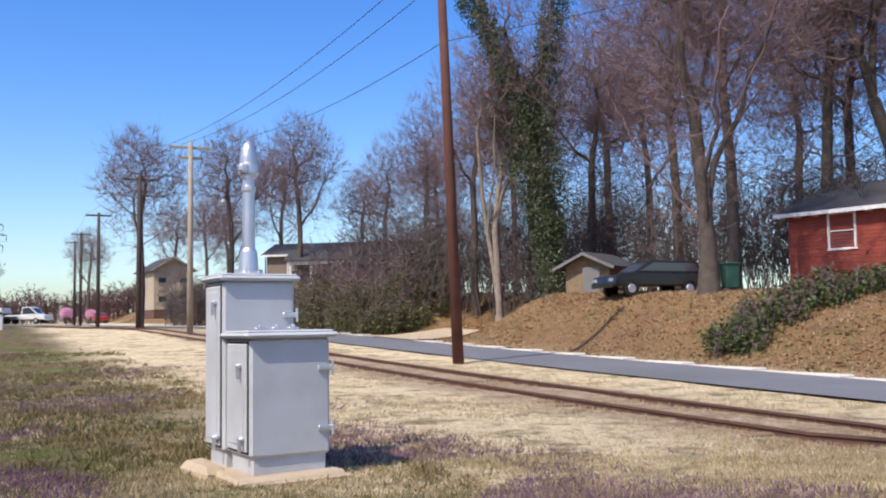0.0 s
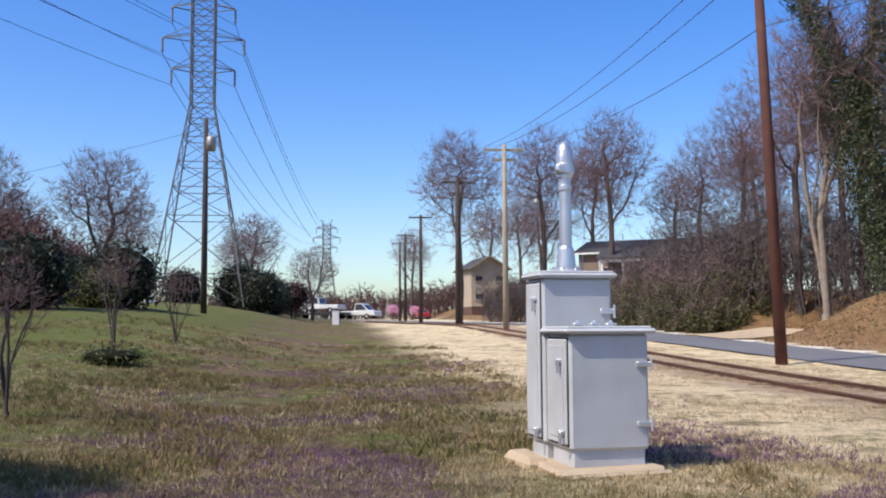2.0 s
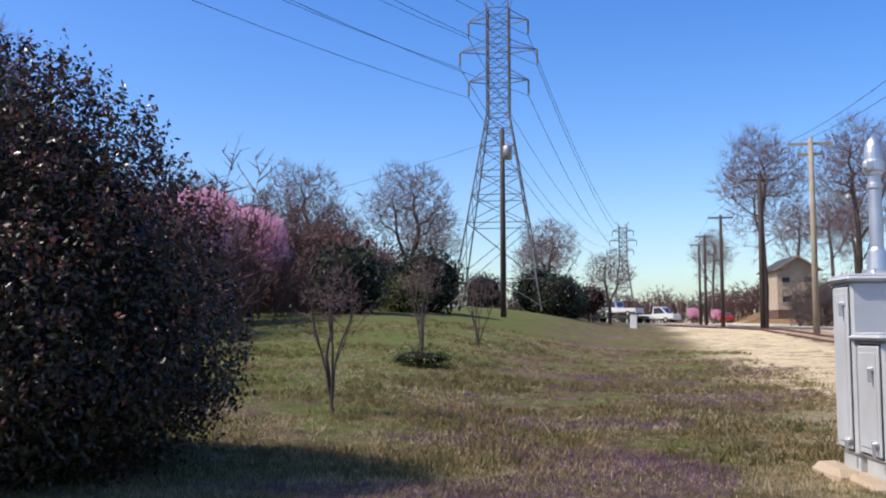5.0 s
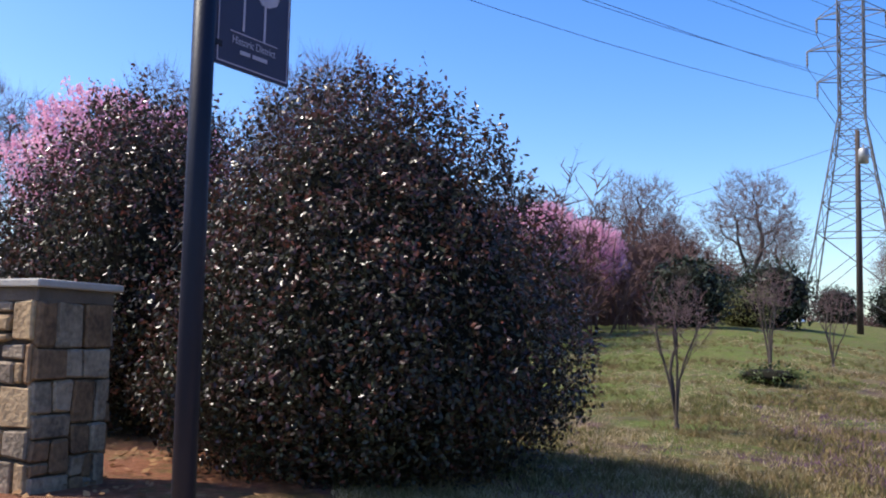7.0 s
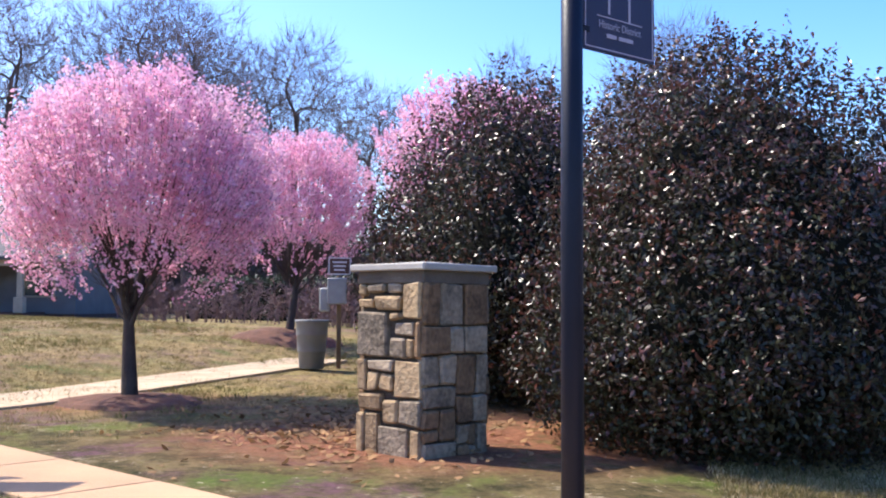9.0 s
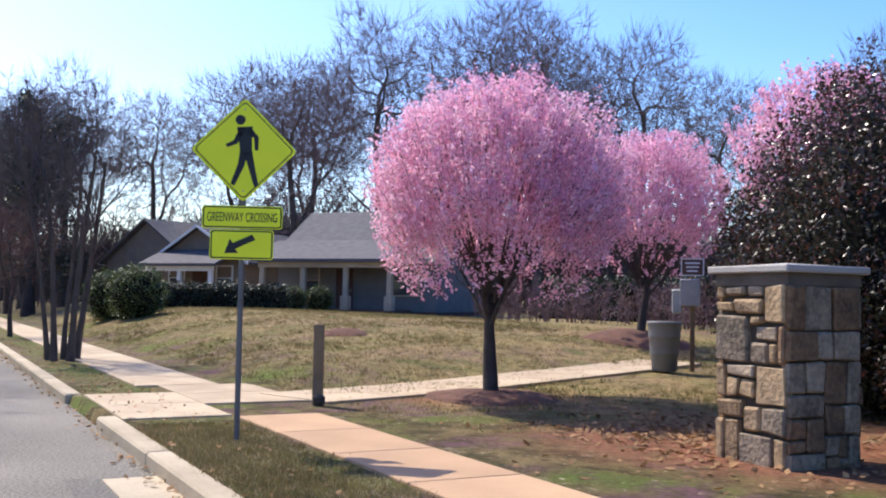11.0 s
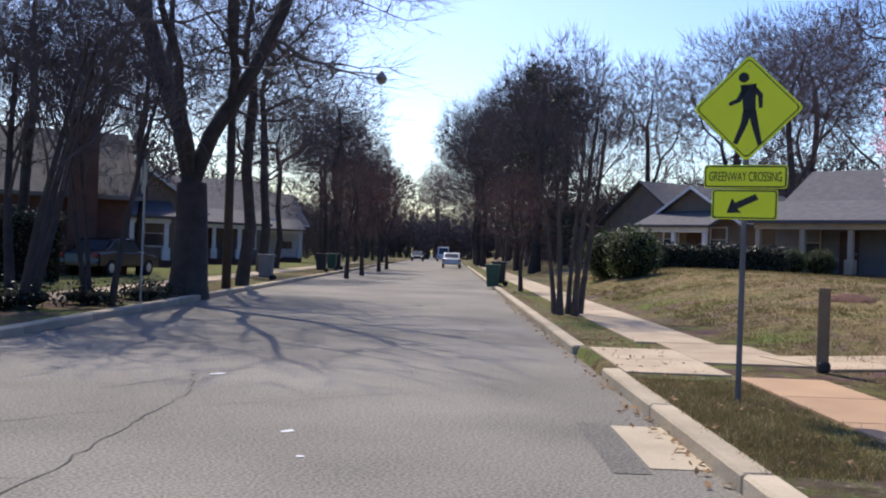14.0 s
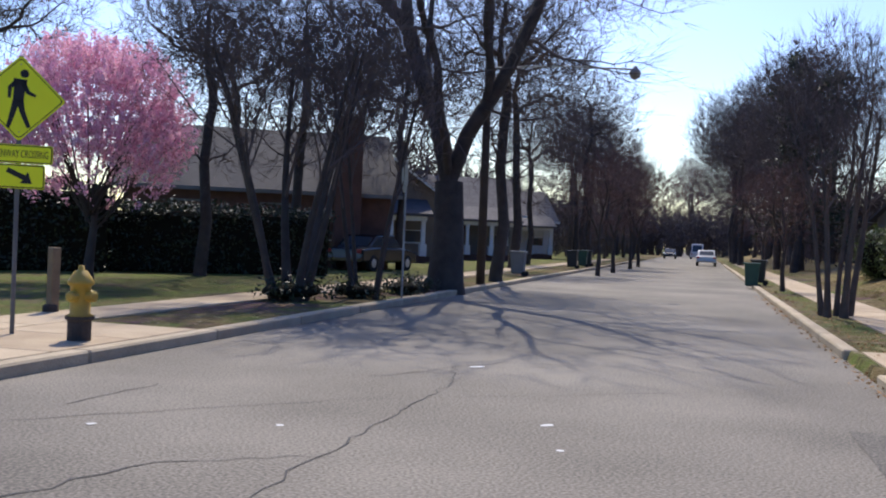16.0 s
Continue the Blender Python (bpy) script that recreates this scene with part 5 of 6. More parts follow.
def house(m, w, d, h, pitch, wall, roof, label, wins=(), name="house", trim=WHITE, porch=None, gable=None, courses=0.0, chimney=None, tails=0, base=BRICK_DARK):
    """A house whose front lies at local y = 0, with its ridge along x unless gable is 'front'."""
    ob = thing(name, m, label, "house", "houses")
    part("foundation", Shape().box((0, d / 2, -0.1), (w - 0.06, d - 0.06, 0.9)), base, ob)
    part("wall", Shape().box((0, d / 2, 0.35 + h / 2), (w, d, h)), wall, ob)
    if courses:
        k = int(h / courses)
        me = Shape().box((0, -0.012, 0), (w + 0.02, 0.03, courses - 0.012), 0.006).mesh("siding_board", wall)
        for i in range(k):
            b = new("siding_board", me)
            b.parent = ob
            b.matrix_basis = pose(0, 0, 0.35 + courses * (i + 0.5), 5)
    z, o, th = 0.35 + h, 0.45, 0.14
    s = Shape()
    if gable == "front":
        rh = w / 2 * pitch
        for sg in (-1, 1):
            s.add([(sg * (w / 2 + o), -o, z - o * pitch), (0, -o, z + rh), (0, d + o, z + rh), (sg * (w / 2 + o), d + o, z - o * pitch)] + [(sg * (w / 2 + o), -o, z - o * pitch + th), (0, -o, z + rh + th), (0, d + o, z + rh + th), (sg * (w / 2 + o), d + o, z - o * pitch + th)], [(0, 1, 2, 3), (7, 6, 5, 4), (0, 4, 5, 1), (2, 6, 7, 3), (0, 3, 7, 4)])
        part("gable", Shape().add([(-w / 2, 0, z), (w / 2, 0, z), (0, 0, z + rh)], [(0, 1, 2)]), wall, ob)
        part("gable", Shape().add([(-w / 2, d, z), (w / 2, d, z), (0, d, z + rh)], [(2, 1, 0)]), wall, ob)
        barge = Shape()
        for sg in (-1, 1):
            barge.tube([(sg * (w / 2 + o), -o - 0.02, z - o * pitch + 0.03), (0, -o - 0.02, z + rh + 0.03)], [0.09, 0.09], 4)
        part("bargeboard", barge, trim, ob)
    else:
        rh = d / 2 * pitch
        for y0, y1 in ((-o, d / 2), (d + o, d / 2)):
            s.add([(-w / 2 - o, y0, z - o * pitch), (w / 2 + o, y0, z - o * pitch), (w / 2 + o, y1, z + rh), (-w / 2 - o, y1, z + rh)] + [(-w / 2 - o, y0, z - o * pitch + th), (w / 2 + o, y0, z - o * pitch + th), (w / 2 + o, y1, z + rh + th), (-w / 2 - o, y1, z + rh + th)], [(0, 1, 2, 3), (7, 6, 5, 4), (0, 4, 5, 1), (1, 5, 6, 2), (3, 7, 4, 0)])
        part("gable", Shape().add([(-w / 2, 0, z), (-w / 2, d, z), (-w / 2, d / 2, z + rh)], [(2, 1, 0)]), wall, ob)
        part("gable", Shape().add([(w / 2, 0, z), (w / 2, d, z), (w / 2, d / 2, z + rh)], [(0, 1, 2)]), wall, ob)
        part("fascia", Shape().box((0, -o - 0.015, z - o * pitch + 0.06), (w + 2 * o, 0.03, 0.16)), trim, ob)
    part("roof", s, roof, ob)
    for i in range(tails):
        part("rafter_tail", Shape().box((-w / 2 - 0.2 + (w + 0.4) * i / max(1, tails - 1), -o * 0.55, z - o * pitch * 0.6 - 0.05), (0.09, o * 1.1, 0.13), 0.01), trim, ob)
    for x, wz, ww, wh in wins:
        window(ob, x, wz, ww, wh, trim=trim)
    if porch:
        px, pw, pd, ph, cols = porch
        part("porch_deck", Shape().box((px, -pd / 2, 0.2), (pw, pd, 0.5), 0.02), BRICK_DARK, ob)
        part("porch_roof", Shape().add([(px - pw / 2 - 0.3, -pd - 0.3, ph), (px + pw / 2 + 0.3, -pd - 0.3, ph), (px + pw / 2 + 0.3, 0, ph + pd * 0.45), (px - pw / 2 - 0.3, 0, ph + pd * 0.45), (px - pw / 2 - 0.3, -pd - 0.3, ph + 0.16), (px + pw / 2 + 0.3, -pd - 0.3, ph + 0.16), (px + pw / 2 + 0.3, 0, ph + pd * 0.45 + 0.16), (px - pw / 2 - 0.3, 0, ph + pd * 0.45 + 0.16)], [(0, 1, 2, 3), (7, 6, 5, 4), (0, 4, 5, 1), (1, 5, 6, 2), (3, 7, 4, 0)]), roof, ob)
        part("porch_beam", Shape().box((px, -pd + 0.05, ph - 0.12), (pw, 0.2, 0.3), 0.02), trim, ob)
        for i in range(cols):
            cx = px - pw / 2 + 0.2 + (pw - 0.4) * i / (cols - 1)
            part("column", Shape().box((cx, -pd + 0.1, 0.45 + (ph - 0.6) / 2), (0.24, 0.24, ph - 0.6), 0.02).box((cx, -pd + 0.1, 0.75), (0.42, 0.42, 0.7), 0.02), trim, ob)
        dr = part("door", Shape().box((px, -0.03, 1.45), (0.95, 0.08, 2.05), 0.01), BRICK_DARK, ob)
        part("door_handle", Shape().box((px + 0.38, -0.09, 1.4), (0.04, 0.06, 0.12), 0.01), GALV, dr)
    if chimney:
        cx, cy, cw, ch = chimney
        part("chimney", Shape().box((cx, cy, ch / 2), (cw, cw * 0.7, ch), 0.02).box((cx, cy, ch + 0.05), (cw + 0.12, cw * 0.7 + 0.12, 0.14), 0.02), BRICK_DARK, ob)
    return ob


house(pose(18.0, 38.5, 2.65, 0, 0, -50), 9.7, 8.0, 3.05, 0.36, BRICK, ROOF_DARK, "low red house with white-trimmed windows above the bank", ((-2.45, 2.5, 1.05, 1.4), (0.3, 2.5, 1.05, 1.4)), courses=0.16, tails=14)
house(pose(6.9, 46.9, 2.55, 0, 0, -35), 2.3, 2.4, 1.35, 0.45, TIMBER, ROOF_DARK, "small wooden shed with a pale door", (), "shed", gable="front", trim=GREY_SIDING)
solid("shed_door", Shape().box((0, 0, 0.75), (0.9, 0.06, 1.45), 0.02).box((0.35, -0.05, 0.75), (0.05, 0.06, 0.2), 0.01), GREY_SIDING, "pale grey shed door leaning shut", "door", m=pose(7.05, 46.7, 2.7, 0, 0, -35))
house(pose(-9.8, 86.5, 4.6, 0, 0, -8), 11, 8, 3.0, 0.3, TAN_SIDING, ROOF_DARK, "brown low house with a dark roof behind shrubs", ((-3, 2, 1.1, 1.3), (2.5, 2, 1.1, 1.3)), porch=(0, 6, 2.0, 2.6, 4))
house(pose(-29.0, 108, 3.4, 0, 0, 30), 4.2, 7, 4.4, 0.6, CREAM, ROOF_DARK, "cream two-storey house by the far bank", ((-1.2, 1.8, 0.8, 1.3), (1.2, 1.8, 0.8, 1.3), (-1.2, 3.8, 0.8, 1.1), (1.2, 3.8, 0.8, 1.1)), gable="front", trim=CREAM)
house(pose(-50.5, -8.8, 0.75, 0, 0, 74), 9.0, 9, 2.7, 0.6, GREY_SIDING, ROOF_GREY, "grey bungalow with deep columned porch and long roof", ((-2.6, 1.9, 1.0, 1.4), (2.8, 1.9, 1.3, 1.4)), porch=(-0.6, 7.4, 2.4, 2.75, 4), trim=CREAM)
house(pose(-56.5, -18.9, 0.9, 0, 0, 72), 6.2, 9, 2.6, 0.62, TAN_SIDING, ROOF_GREY, "tan bungalow with a white-trimmed front gable", ((-1.6, 1.9, 1.0, 1.3), (1.7, 1.9, 1.0, 1.3)), gable="front", porch=(0, 4.6, 2.0, 2.5, 3))
house(pose(-22.8, -36.0, 0.1, 0, 0, 148), 11, 9, 3.0, 0.6, BRICK_DARK, ROOF_DARK, "dark brick house with chimney behind hedges", ((-3, 1.9, 1.1, 1.4), (0.6, 1.9, 1.1, 1.4)), chimney=(3.6, -0.3, 1.1, 6.3), trim=GREY_SIDING)
house(pose(-37.0, -46.0, 0.1, 0, 0, 148), 10, 9, 3.0, 0.7, TAN_SIDING, ROOF_GREY, "pale house with a front gable behind trees", ((-2.5, 1.9, 1.1, 1.4), (2.5, 1.9, 1.1, 1.4)), gable="front", porch=(0, 6, 2.0, 2.7, 4))
house(pose(-51, -52.6, 0.1, 0, 0, 148), 9, 9, 3.2, 0.6, GREY_SIDING, ROOF_GREY, "grey house with a white columned porch", ((-3, 1.9, 1.0, 1.4), (3, 1.9, 1.0, 1.4)), porch=(0, 7.5, 2.2, 2.8, 5))
house(pose(-66, -62, 0.1, 0, 0, 148), 9, 9, 3.2, 0.6, WHITE, ROOF_GREY, "white house with a porch far along the road", ((-3, 1.9, 1.0, 1.4), (3, 1.9, 1.0, 1.4)), porch=(0, 7.5, 2.2, 2.8, 5))
house(pose(-72, -27.0, 0.6, 0, 0, -32), 9, 9, 3.2, 0.6, TAN_SIDING, ROOF_GREY, "tan house behind roadside trees", ((-3, 1.9, 1.0, 1.4), (3, 1.9, 1.0, 1.4)), porch=(0, 7, 2.2, 2.8, 4))

# ---------------------------------------------------------------- vehicles


def vehicle(m, paint, label, kind="car", L=4.6, W=1.8, H=1.5):
    ob = thing("pickup_truck" if kind == "pickup" else "car", m, label, "pickup" if kind == "pickup" else "car", "parked vehicles")
    if kind == "pickup":
        side = [(-L / 2, 0.5), (-L / 2, 0.98), (0.1, 1.0), (0.25, 1.02), (L * 0.36, 1.05), (L / 2, 0.95), (L / 2, 0.45)]
        roof = [(-0.2, 1.0), (0.0, H + 0.2), (0.95, H + 0.22), (L * 0.34, 1.05)]
    elif kind == "wagon":
        side = [(-L / 2, 0.42), (-L / 2 + 0.04, 1.0), (L * 0.22, 1.02), (L / 2 - 0.1, 0.85), (L / 2, 0.42)]
        roof = [(-L / 2 + 0.08, 0.98), (-L / 2 + 0.4, H), (0.3, H + 0.03), (L * 0.26, 1.0)]
    else:
        side = [(-L / 2, 0.38), (-L / 2 + 0.05, 0.9), (-L * 0.3, 0.98), (L * 0.24, 0.95), (L / 2 - 0.08, 0.78), (L / 2, 0.38)]
        roof = [(-L * 0.36, 0.95), (-L * 0.2, H - 0.04), (0.4, H), (L * 0.26, 0.93)]
    body = Shape().prism(side, W, pose(0, 0, 0))
    b = part("body", body, paint, ob)
    bev = b.modifiers.new("edge", "BEVEL")
    bev.width, bev.segments = 0.07, 2
    c = part("cabin", Shape().prism(roof, W * 0.86, pose(0, 0, 0)), paint, ob)
    bev = c.modifiers.new("edge", "BEVEL")
    bev.width, bev.segments = 0.05, 2
    (x0, z0), (x1, z1), (x2, z2), (x3, z3) = roof
    for s in (-1, 1):
        part("side_window", Shape().prism([(x0 + 0.22, z0 + 0.08), (x1 + 0.08, z1 - 0.1), (x2 - 0.06, z2 - 0.1), (x3 - 0.25, z3 + 0.08)], 0.01, pose(0, s * (W * 0.43 + 0.006), 0)), GLASS, ob)
    for (ax, az), (bx, bz), off in (((x0, z0), (x1, z1), -0.012), ((x2, z2), (x3, z3), 0.012)):
        q = Shape()
        q.add([(ax + (bx - ax) * f + off, yy, az + (bz - az) * f) for f, yy in ((0.15, -W * 0.36), (0.15, W * 0.36), (0.88, W * 0.34), (0.88, -W * 0.34))], [(0, 1, 2, 3)])
        part("windscreen", q, GLASS, ob)
    for x in (-L * 0.31, L * 0.31):
        for s in (-1, 1):
            wh = part("wheel", Shape().tube([(x, s * (W / 2 - 0.2), 0.33), (x, s * (W / 2 + 0.015), 0.33)], [0.33, 0.33], 18), RUBBER, ob)
            part("rim", Shape().tube([(x, s * (W / 2 + 0.0), 0.33), (x, s * (W / 2 + 0.025), 0.33)], [0.2, 0.18], 14), ALU, wh)
    for s in (-1, 1):
        part("tail_light", Shape().box((-L / 2 - 0.005, s * W * 0.4, 0.8), (0.05, 0.22, 0.16), 0.02), RED_LENS, ob)
        part("headlight", Shape().box((L / 2 - 0.03, s * W * 0.37, 0.68), (0.08, 0.3, 0.14), 0.02), ALU, ob)
    for bx in (-L / 2 - 0.02, L / 2):
        part("bumper", Shape().box((bx, 0, 0.47), (0.12, W * 0.96, 0.2), 0.04), paint, ob)
    return ob


ROAD_ANGLE = math.degrees(math.atan2(KD[1], KD[0]))
vehicle(pose(8.9, 42.6, 2.62, 0, 0, 200), CAR_BLACK, "black estate car parked at the top of the bank", "wagon", 4.6, 1.85, 1.5)
vehicle(pose(-82.6, -51.4, 0, 0, 0, ROAD_ANGLE), CAR_SILVER, "silver car parked along the shaded road", "sedan")
vehicle(pose(-125.5, -83.8, 0, 0, 0, ROAD_ANGLE + 180), CAR_BLACK, "dark car far along the road", "sedan")
vehicle(pose(-133.5, -84.2, 0, 0, 0, ROAD_ANGLE), CAR_WHITE, "white van far along the road", "wagon", 5.2, 2.0, 2.3)
vehicle(pose(-26.5, -33.0, 0.12, 0, 0, 200), CAR_BLACK, "dark car parked on a shaded drive", "sedan")
vehicle(pose(-51.7, 112.4, 3.3, 0, 0, 172), CAR_WHITE, "white pickup truck carried on a dark flatbed", "pickup", 5.9, 1.95, 1.7)
vehicle(pose(-47.6, 114.4, 2.5, 0, 0, -8), CAR_WHITE, "white truck cab at the field's far end", "pickup", 5.6, 1.95, 1.7)
flat = thing("flatbed", pose(-52.0, 112.4, 2.55, 0, 0, 172), "dark flatbed under the white pickup", "trailer")
part("deck", Shape().box((0, 0, 0.62), (7.6, 2.3, 0.22), 0.03), BIN_DARK, flat)
for x in (-2.6, -1.5, 2.6):
    for s in (-1, 1):
        part("wheel", Shape().tube([(x, s * 0.8, 0.38), (x, s * 1.12, 0.38)], [0.4, 0.4], 14), RUBBER, flat)
vehicle(pose(-47.5, 139.0, 2.6, 0, 0, 115), CAR_RED, "small red car far down the street", "sedan")
vehicle(pose(-69, 98, 3.9, 0, 0, 10), CAR_WHITE, "white car parked beyond the tower", "wagon")
ub = thing("utility_box", pose(-36.5, 82.2, G(-36.5, 82.2), 0, 0, 20), "small pale utility box in the field", "box")
part("body", Shape().box((0, 0, 0.6), (0.6, 0.5, 1.3), 0.03), WHITE, ub)
part("cap", Shape().box((0, 0, 1.28), (0.66, 0.56, 0.08), 0.02), GALV, ub)

# ---------------------------------------------------------------- planting
shrub("evergreen_bush", 21, 2.4, 2.35, 4.05, 14500, 0.034, LEAF_GLOSS, "huge rounded glossy evergreen bush with reddish tips", "bush", LEAF_TIP, 16, 0.74, 420, at(-9.75, 5.35), "evergreen bushes", -0.3, bulge=0.28, dense=6, taper=0.15)
shrub("evergreen_bush", 33, 2.5, 2.3, 4.95, 9500, 0.038, LEAF_GLOSS, "tall dark glossy evergreen bush behind the pillar", "bush", LEAF_TIP, 14, 0.74, 300, at(-14.6, 4.55), "evergreen bushes", -0.3, bulge=0.34, dense=6, taper=0.15)
shrub("evergreen_bush", 35, 2.0, 1.6, 4.0, 3000, 0.05, LEAF_GLOSS, "dark evergreen bush beside the notice post", "bush", LEAF_TIP, 8, 0.74, 60, at(-18.1, 5.0), "evergreen bushes", -0.3)
cherry(5, 5.0, 4.2, "round cherry tree in full pink blossom on mulch", at(-15.4, -1.0), 5200, 0.026)
c2 = cherry(8, 5.6, 4.4, "pink blossoming cherry tree on a mulch mound", at(-26.2, 2.6, 40), 2800, 0.034)
for x, y, s, rz in ((-27.0, 8.3, 1.35, 200), (-37.2, 35.6, 1.05, 90), (-34.6, 29.5, 1.15, 10), (-10.1, -23.9, 1.1, 150), (-60, 160, 0.5, 30), (-57, 163, 0.45, 70)):
    copy_thing(c2, at(x, y, rz, s))

# saplings in the field: a few pruned stems with fine upright shoots
for seed, x, y, h, w in ((51, -11.36, 12.5, 2.6, 1.3), (52, -16.83, 22.7, 3.1, 1.5), (53, -19.46, 29.8, 2.7, 1.7)):
    crown_tree(seed, h, w, 0.04, 520, 0.05, 0.0032, BARK, TWIG, 4, 0.4, 0.5, "young bare multi-stemmed sapling in the grass", "field saplings", "sapling", at(x, y), reach=0.45, rough=0.3)
shrub("weed_clump", 61, 1.0, 0.7, 0.45, 160, 0.05, LEAF_GREEN, "low green weeds round a sapling's foot", "weeds", None, 5, 0.8, 0, at(-16.5, 22.2), "weed clumps")

# the two roadside crape myrtles, big street trees
multi_stem(71, 6.6, 5, BARK, TWIG_DARK, "bare multi-stemmed crape myrtle on the verge", "crape myrtles", at(-21.9, -10.8), (6, 5, 5, 4, 4), 0.07, 0.12, foot=0.3)
multi_stem(72, 7.6, 6, BARK_DARK, TWIG_DARK, "dark bare crape myrtle by the far kerb", "crape myrtles", at(-11.9, -18.0), (7, 6, 6, 5, 5), 0.085, 0.26, foot=0.25)
multi_stem(73, 6.4, 4, BARK_DARK, TWIG_DARK, "dark bare crape myrtle by the far kerb", "crape myrtles", at(-14.2, -18.3), (6, 6, 5, 4, 4), 0.055, 0.2, foot=0.25)
crown_tree(81, 14.5, 15.0, 0.21, 6200, 0.44, 0.0055, BARK_DARK, TWIG_DARK, 5, 0.24, 0.36, "large dark street tree forking low into spreading limbs", "street trees", "street_tree", at(-19.2, -20.9), reach=0.34)
st = crown_tree(82, 12.6, 7.4, 0.32, 2300, 0.21, 0.009, BARK_DARK, TWIG_DARK, 4, 0.26, 0.4, "dark bare street tree at the kerb", "street trees", "street_tree", at(-25.2, -24.6))
for x, y, s in ((-15.5, -28, 0.85), (-21.5, -31.5, 0.95), (-28.5, -33.5, 0.9), (-9, -37, 0.95), (-33, -42, 1.1), (-4, -28, 0.8), (-30, -50, 1.3), (-15, -46, 1.3)):
    copy_thing(st, at(x, y, x * 71, s))
random.seed(9)
for i in range(10):
    x, y = road_xy(36 + 11 * i + random.uniform(-2, 2), -ROAD_WIDTH - 1.2 - random.uniform(0, 5))
    copy_thing(st, at(x, y, random.uniform(0, 360), random.uniform(0.75, 1.2)))
    x, y = road_xy(58 + 9 * i + random.uniform(-2, 2), 1.0 + random.uniform(0, 6))
    copy_thing(st, at(x, y, random.uniform(0, 360), random.uniform(1.15, 1.7)))
rt = crown_tree(83, 5.0, 3.6, 0.28, 1200, 0.08, 0.006, BARK_DARK, TWIG_RED, 4, 0.26, 0.4, "small reddish bare tree on the verge", "verge trees", "small_tree", at(-33.8, -18.3))
for x, y, s in ((-40, -31.5, 1.3), (-46, -35, 1.4), (-56, -41, 1.5), (-64, -46, 1.6), (-52, -29, 1.3)):
    copy_thing(rt, at(x, y, x * 40, s))

# conifer by the road
t = Tree(91, (34, 9, 5), (82, 45, 45), (0.30, 0.45, 0.5), up=-0.05, wob=0.12, start=0.15, segs=(8, 4, 2, 1, 1), rr=0.3, stout=0)
t.grow(Vector((0, 0, -0.2)), Vector((0, 0, 1)), 14.5, 0.3)
con = thing("conifer", at(-66.0, -33.8), "tall dark evergreen conifer by the road", "tree")
part("trunk", t.wood, BARK_DARK, con, smooth=True)
part("branchwork", t.twig, BARK_DARK, con)
needles, rng = Shape(), random.Random(5)
for a, b in t.tips:
    leaf_quads(needles, rng, a.lerp(b, 0.7), Vector((0, 0, 1)), 0.16, 5, 0.16, 0.5, 0.35)
part("needles", needles, LEAF_DARK, con)

# tall bare trees: models and their copies
A = crown_tree(101, 23, 12.4, 0.28, 3600, 0.36, 0.0145, first=5, low=0.22, m=at(-74.5, -10.9))
B = crown_tree(102, 14.0, 9.8, 0.26, 2800, 0.32, 0.0145, BARK_DARK, TWIG, 5, 0.2, 0.34, m=at(-65.1, 69.4))
C = crown_tree(103, 19.4, 8.2, 0.3, 3000, 0.28, 0.0105, low=0.18, hug=0.5, m=at(13.5, 45.5), label="tall bare tree in the tangled wood on the bank")
D = crown_tree(104, 16.4, 7.6, 0.4, 2400, 0.26, 0.013, low=0.36, m=at(-24.3, 80.4), rough=0.3)
for model, spots in (
    (A, ((-78.1, -2.3, 1.09), (-68.5, -16.1, 0.78), (-75.6, 8.6, 0.95), (-82, 16.5, 0.88), (-70.8, 25.0, 0.85), (-70.2, 1.0, 0.95), (-66.2, 36.0, 0.92), (-82, -24, 0.9), (-92, -20, 1.0), (-95, 4, 1.0), (-80, 40, 0.85), *(road_xy(u, v) + (k,) for u, v, k in ((62, 7, 0.78), (78, 5.5, 0.82), (96, 8, 0.8), (118, 6, 0.85), (150, 6, 0.85), (70, 15, 0.8), (84, -15, 0.72), (112, -14, 0.75), (140, -14, 0.75))), (-185, -118, 0.9), (-200, -128, 1.0), (-178, -104, 0.8))),
    (B, ((-55.3, 73.7, 0.97), (-54.4, 97, 0.62), (-49, 104, 0.6), (-92, 70, 1.1), (-60, 110, 0.85), (-84, 96, 1.0), (-58, 50, 0.75), (-72, 58, 0.8), (-60, 84, 0.75))),
    (C, ((2.0, 58, 0.82), (8.5, 55, 0.9), (18.4, 46.5, 1.05), (21, 50, 1.0), (13, 54, 1.0), (25, 46, 1.1), (6, 64, 0.85), (-1, 66, 0.68), (11, 64, 1.0), (22, 60, 1.0), (20.5, 31.5, 1.1), (27, 40, 1.1), (-4, 72, 0.6))),
    (D, ((-18.5, 88.0, 1.08), (-12.0, 85.1, 1.0), (-15.5, 97, 0.9), (-7, 90, 0.72), (0, 80, 0.8), (-40, 150, 1.0), (-30, 128, 0.9), (-60, 170, 1.0), (6, 78, 1.0), (15, 70, 1.1), (-21.5, 101, 0.75))),
):
    for x, y, s in spots:
        copy_thing(model, at(x, y, (x * 37 + y * 91) % 360, s))
crown_tree(106, 18.5, 9.5, 0.12, 5200, 0.36, 0.009, BARK, TWIG, 6, 0.12, 0.5, "huge many-stemmed bare tree hung with dry vines", "bare trees", "bare_tree", at(10.1, 37.6), reach=0.3)
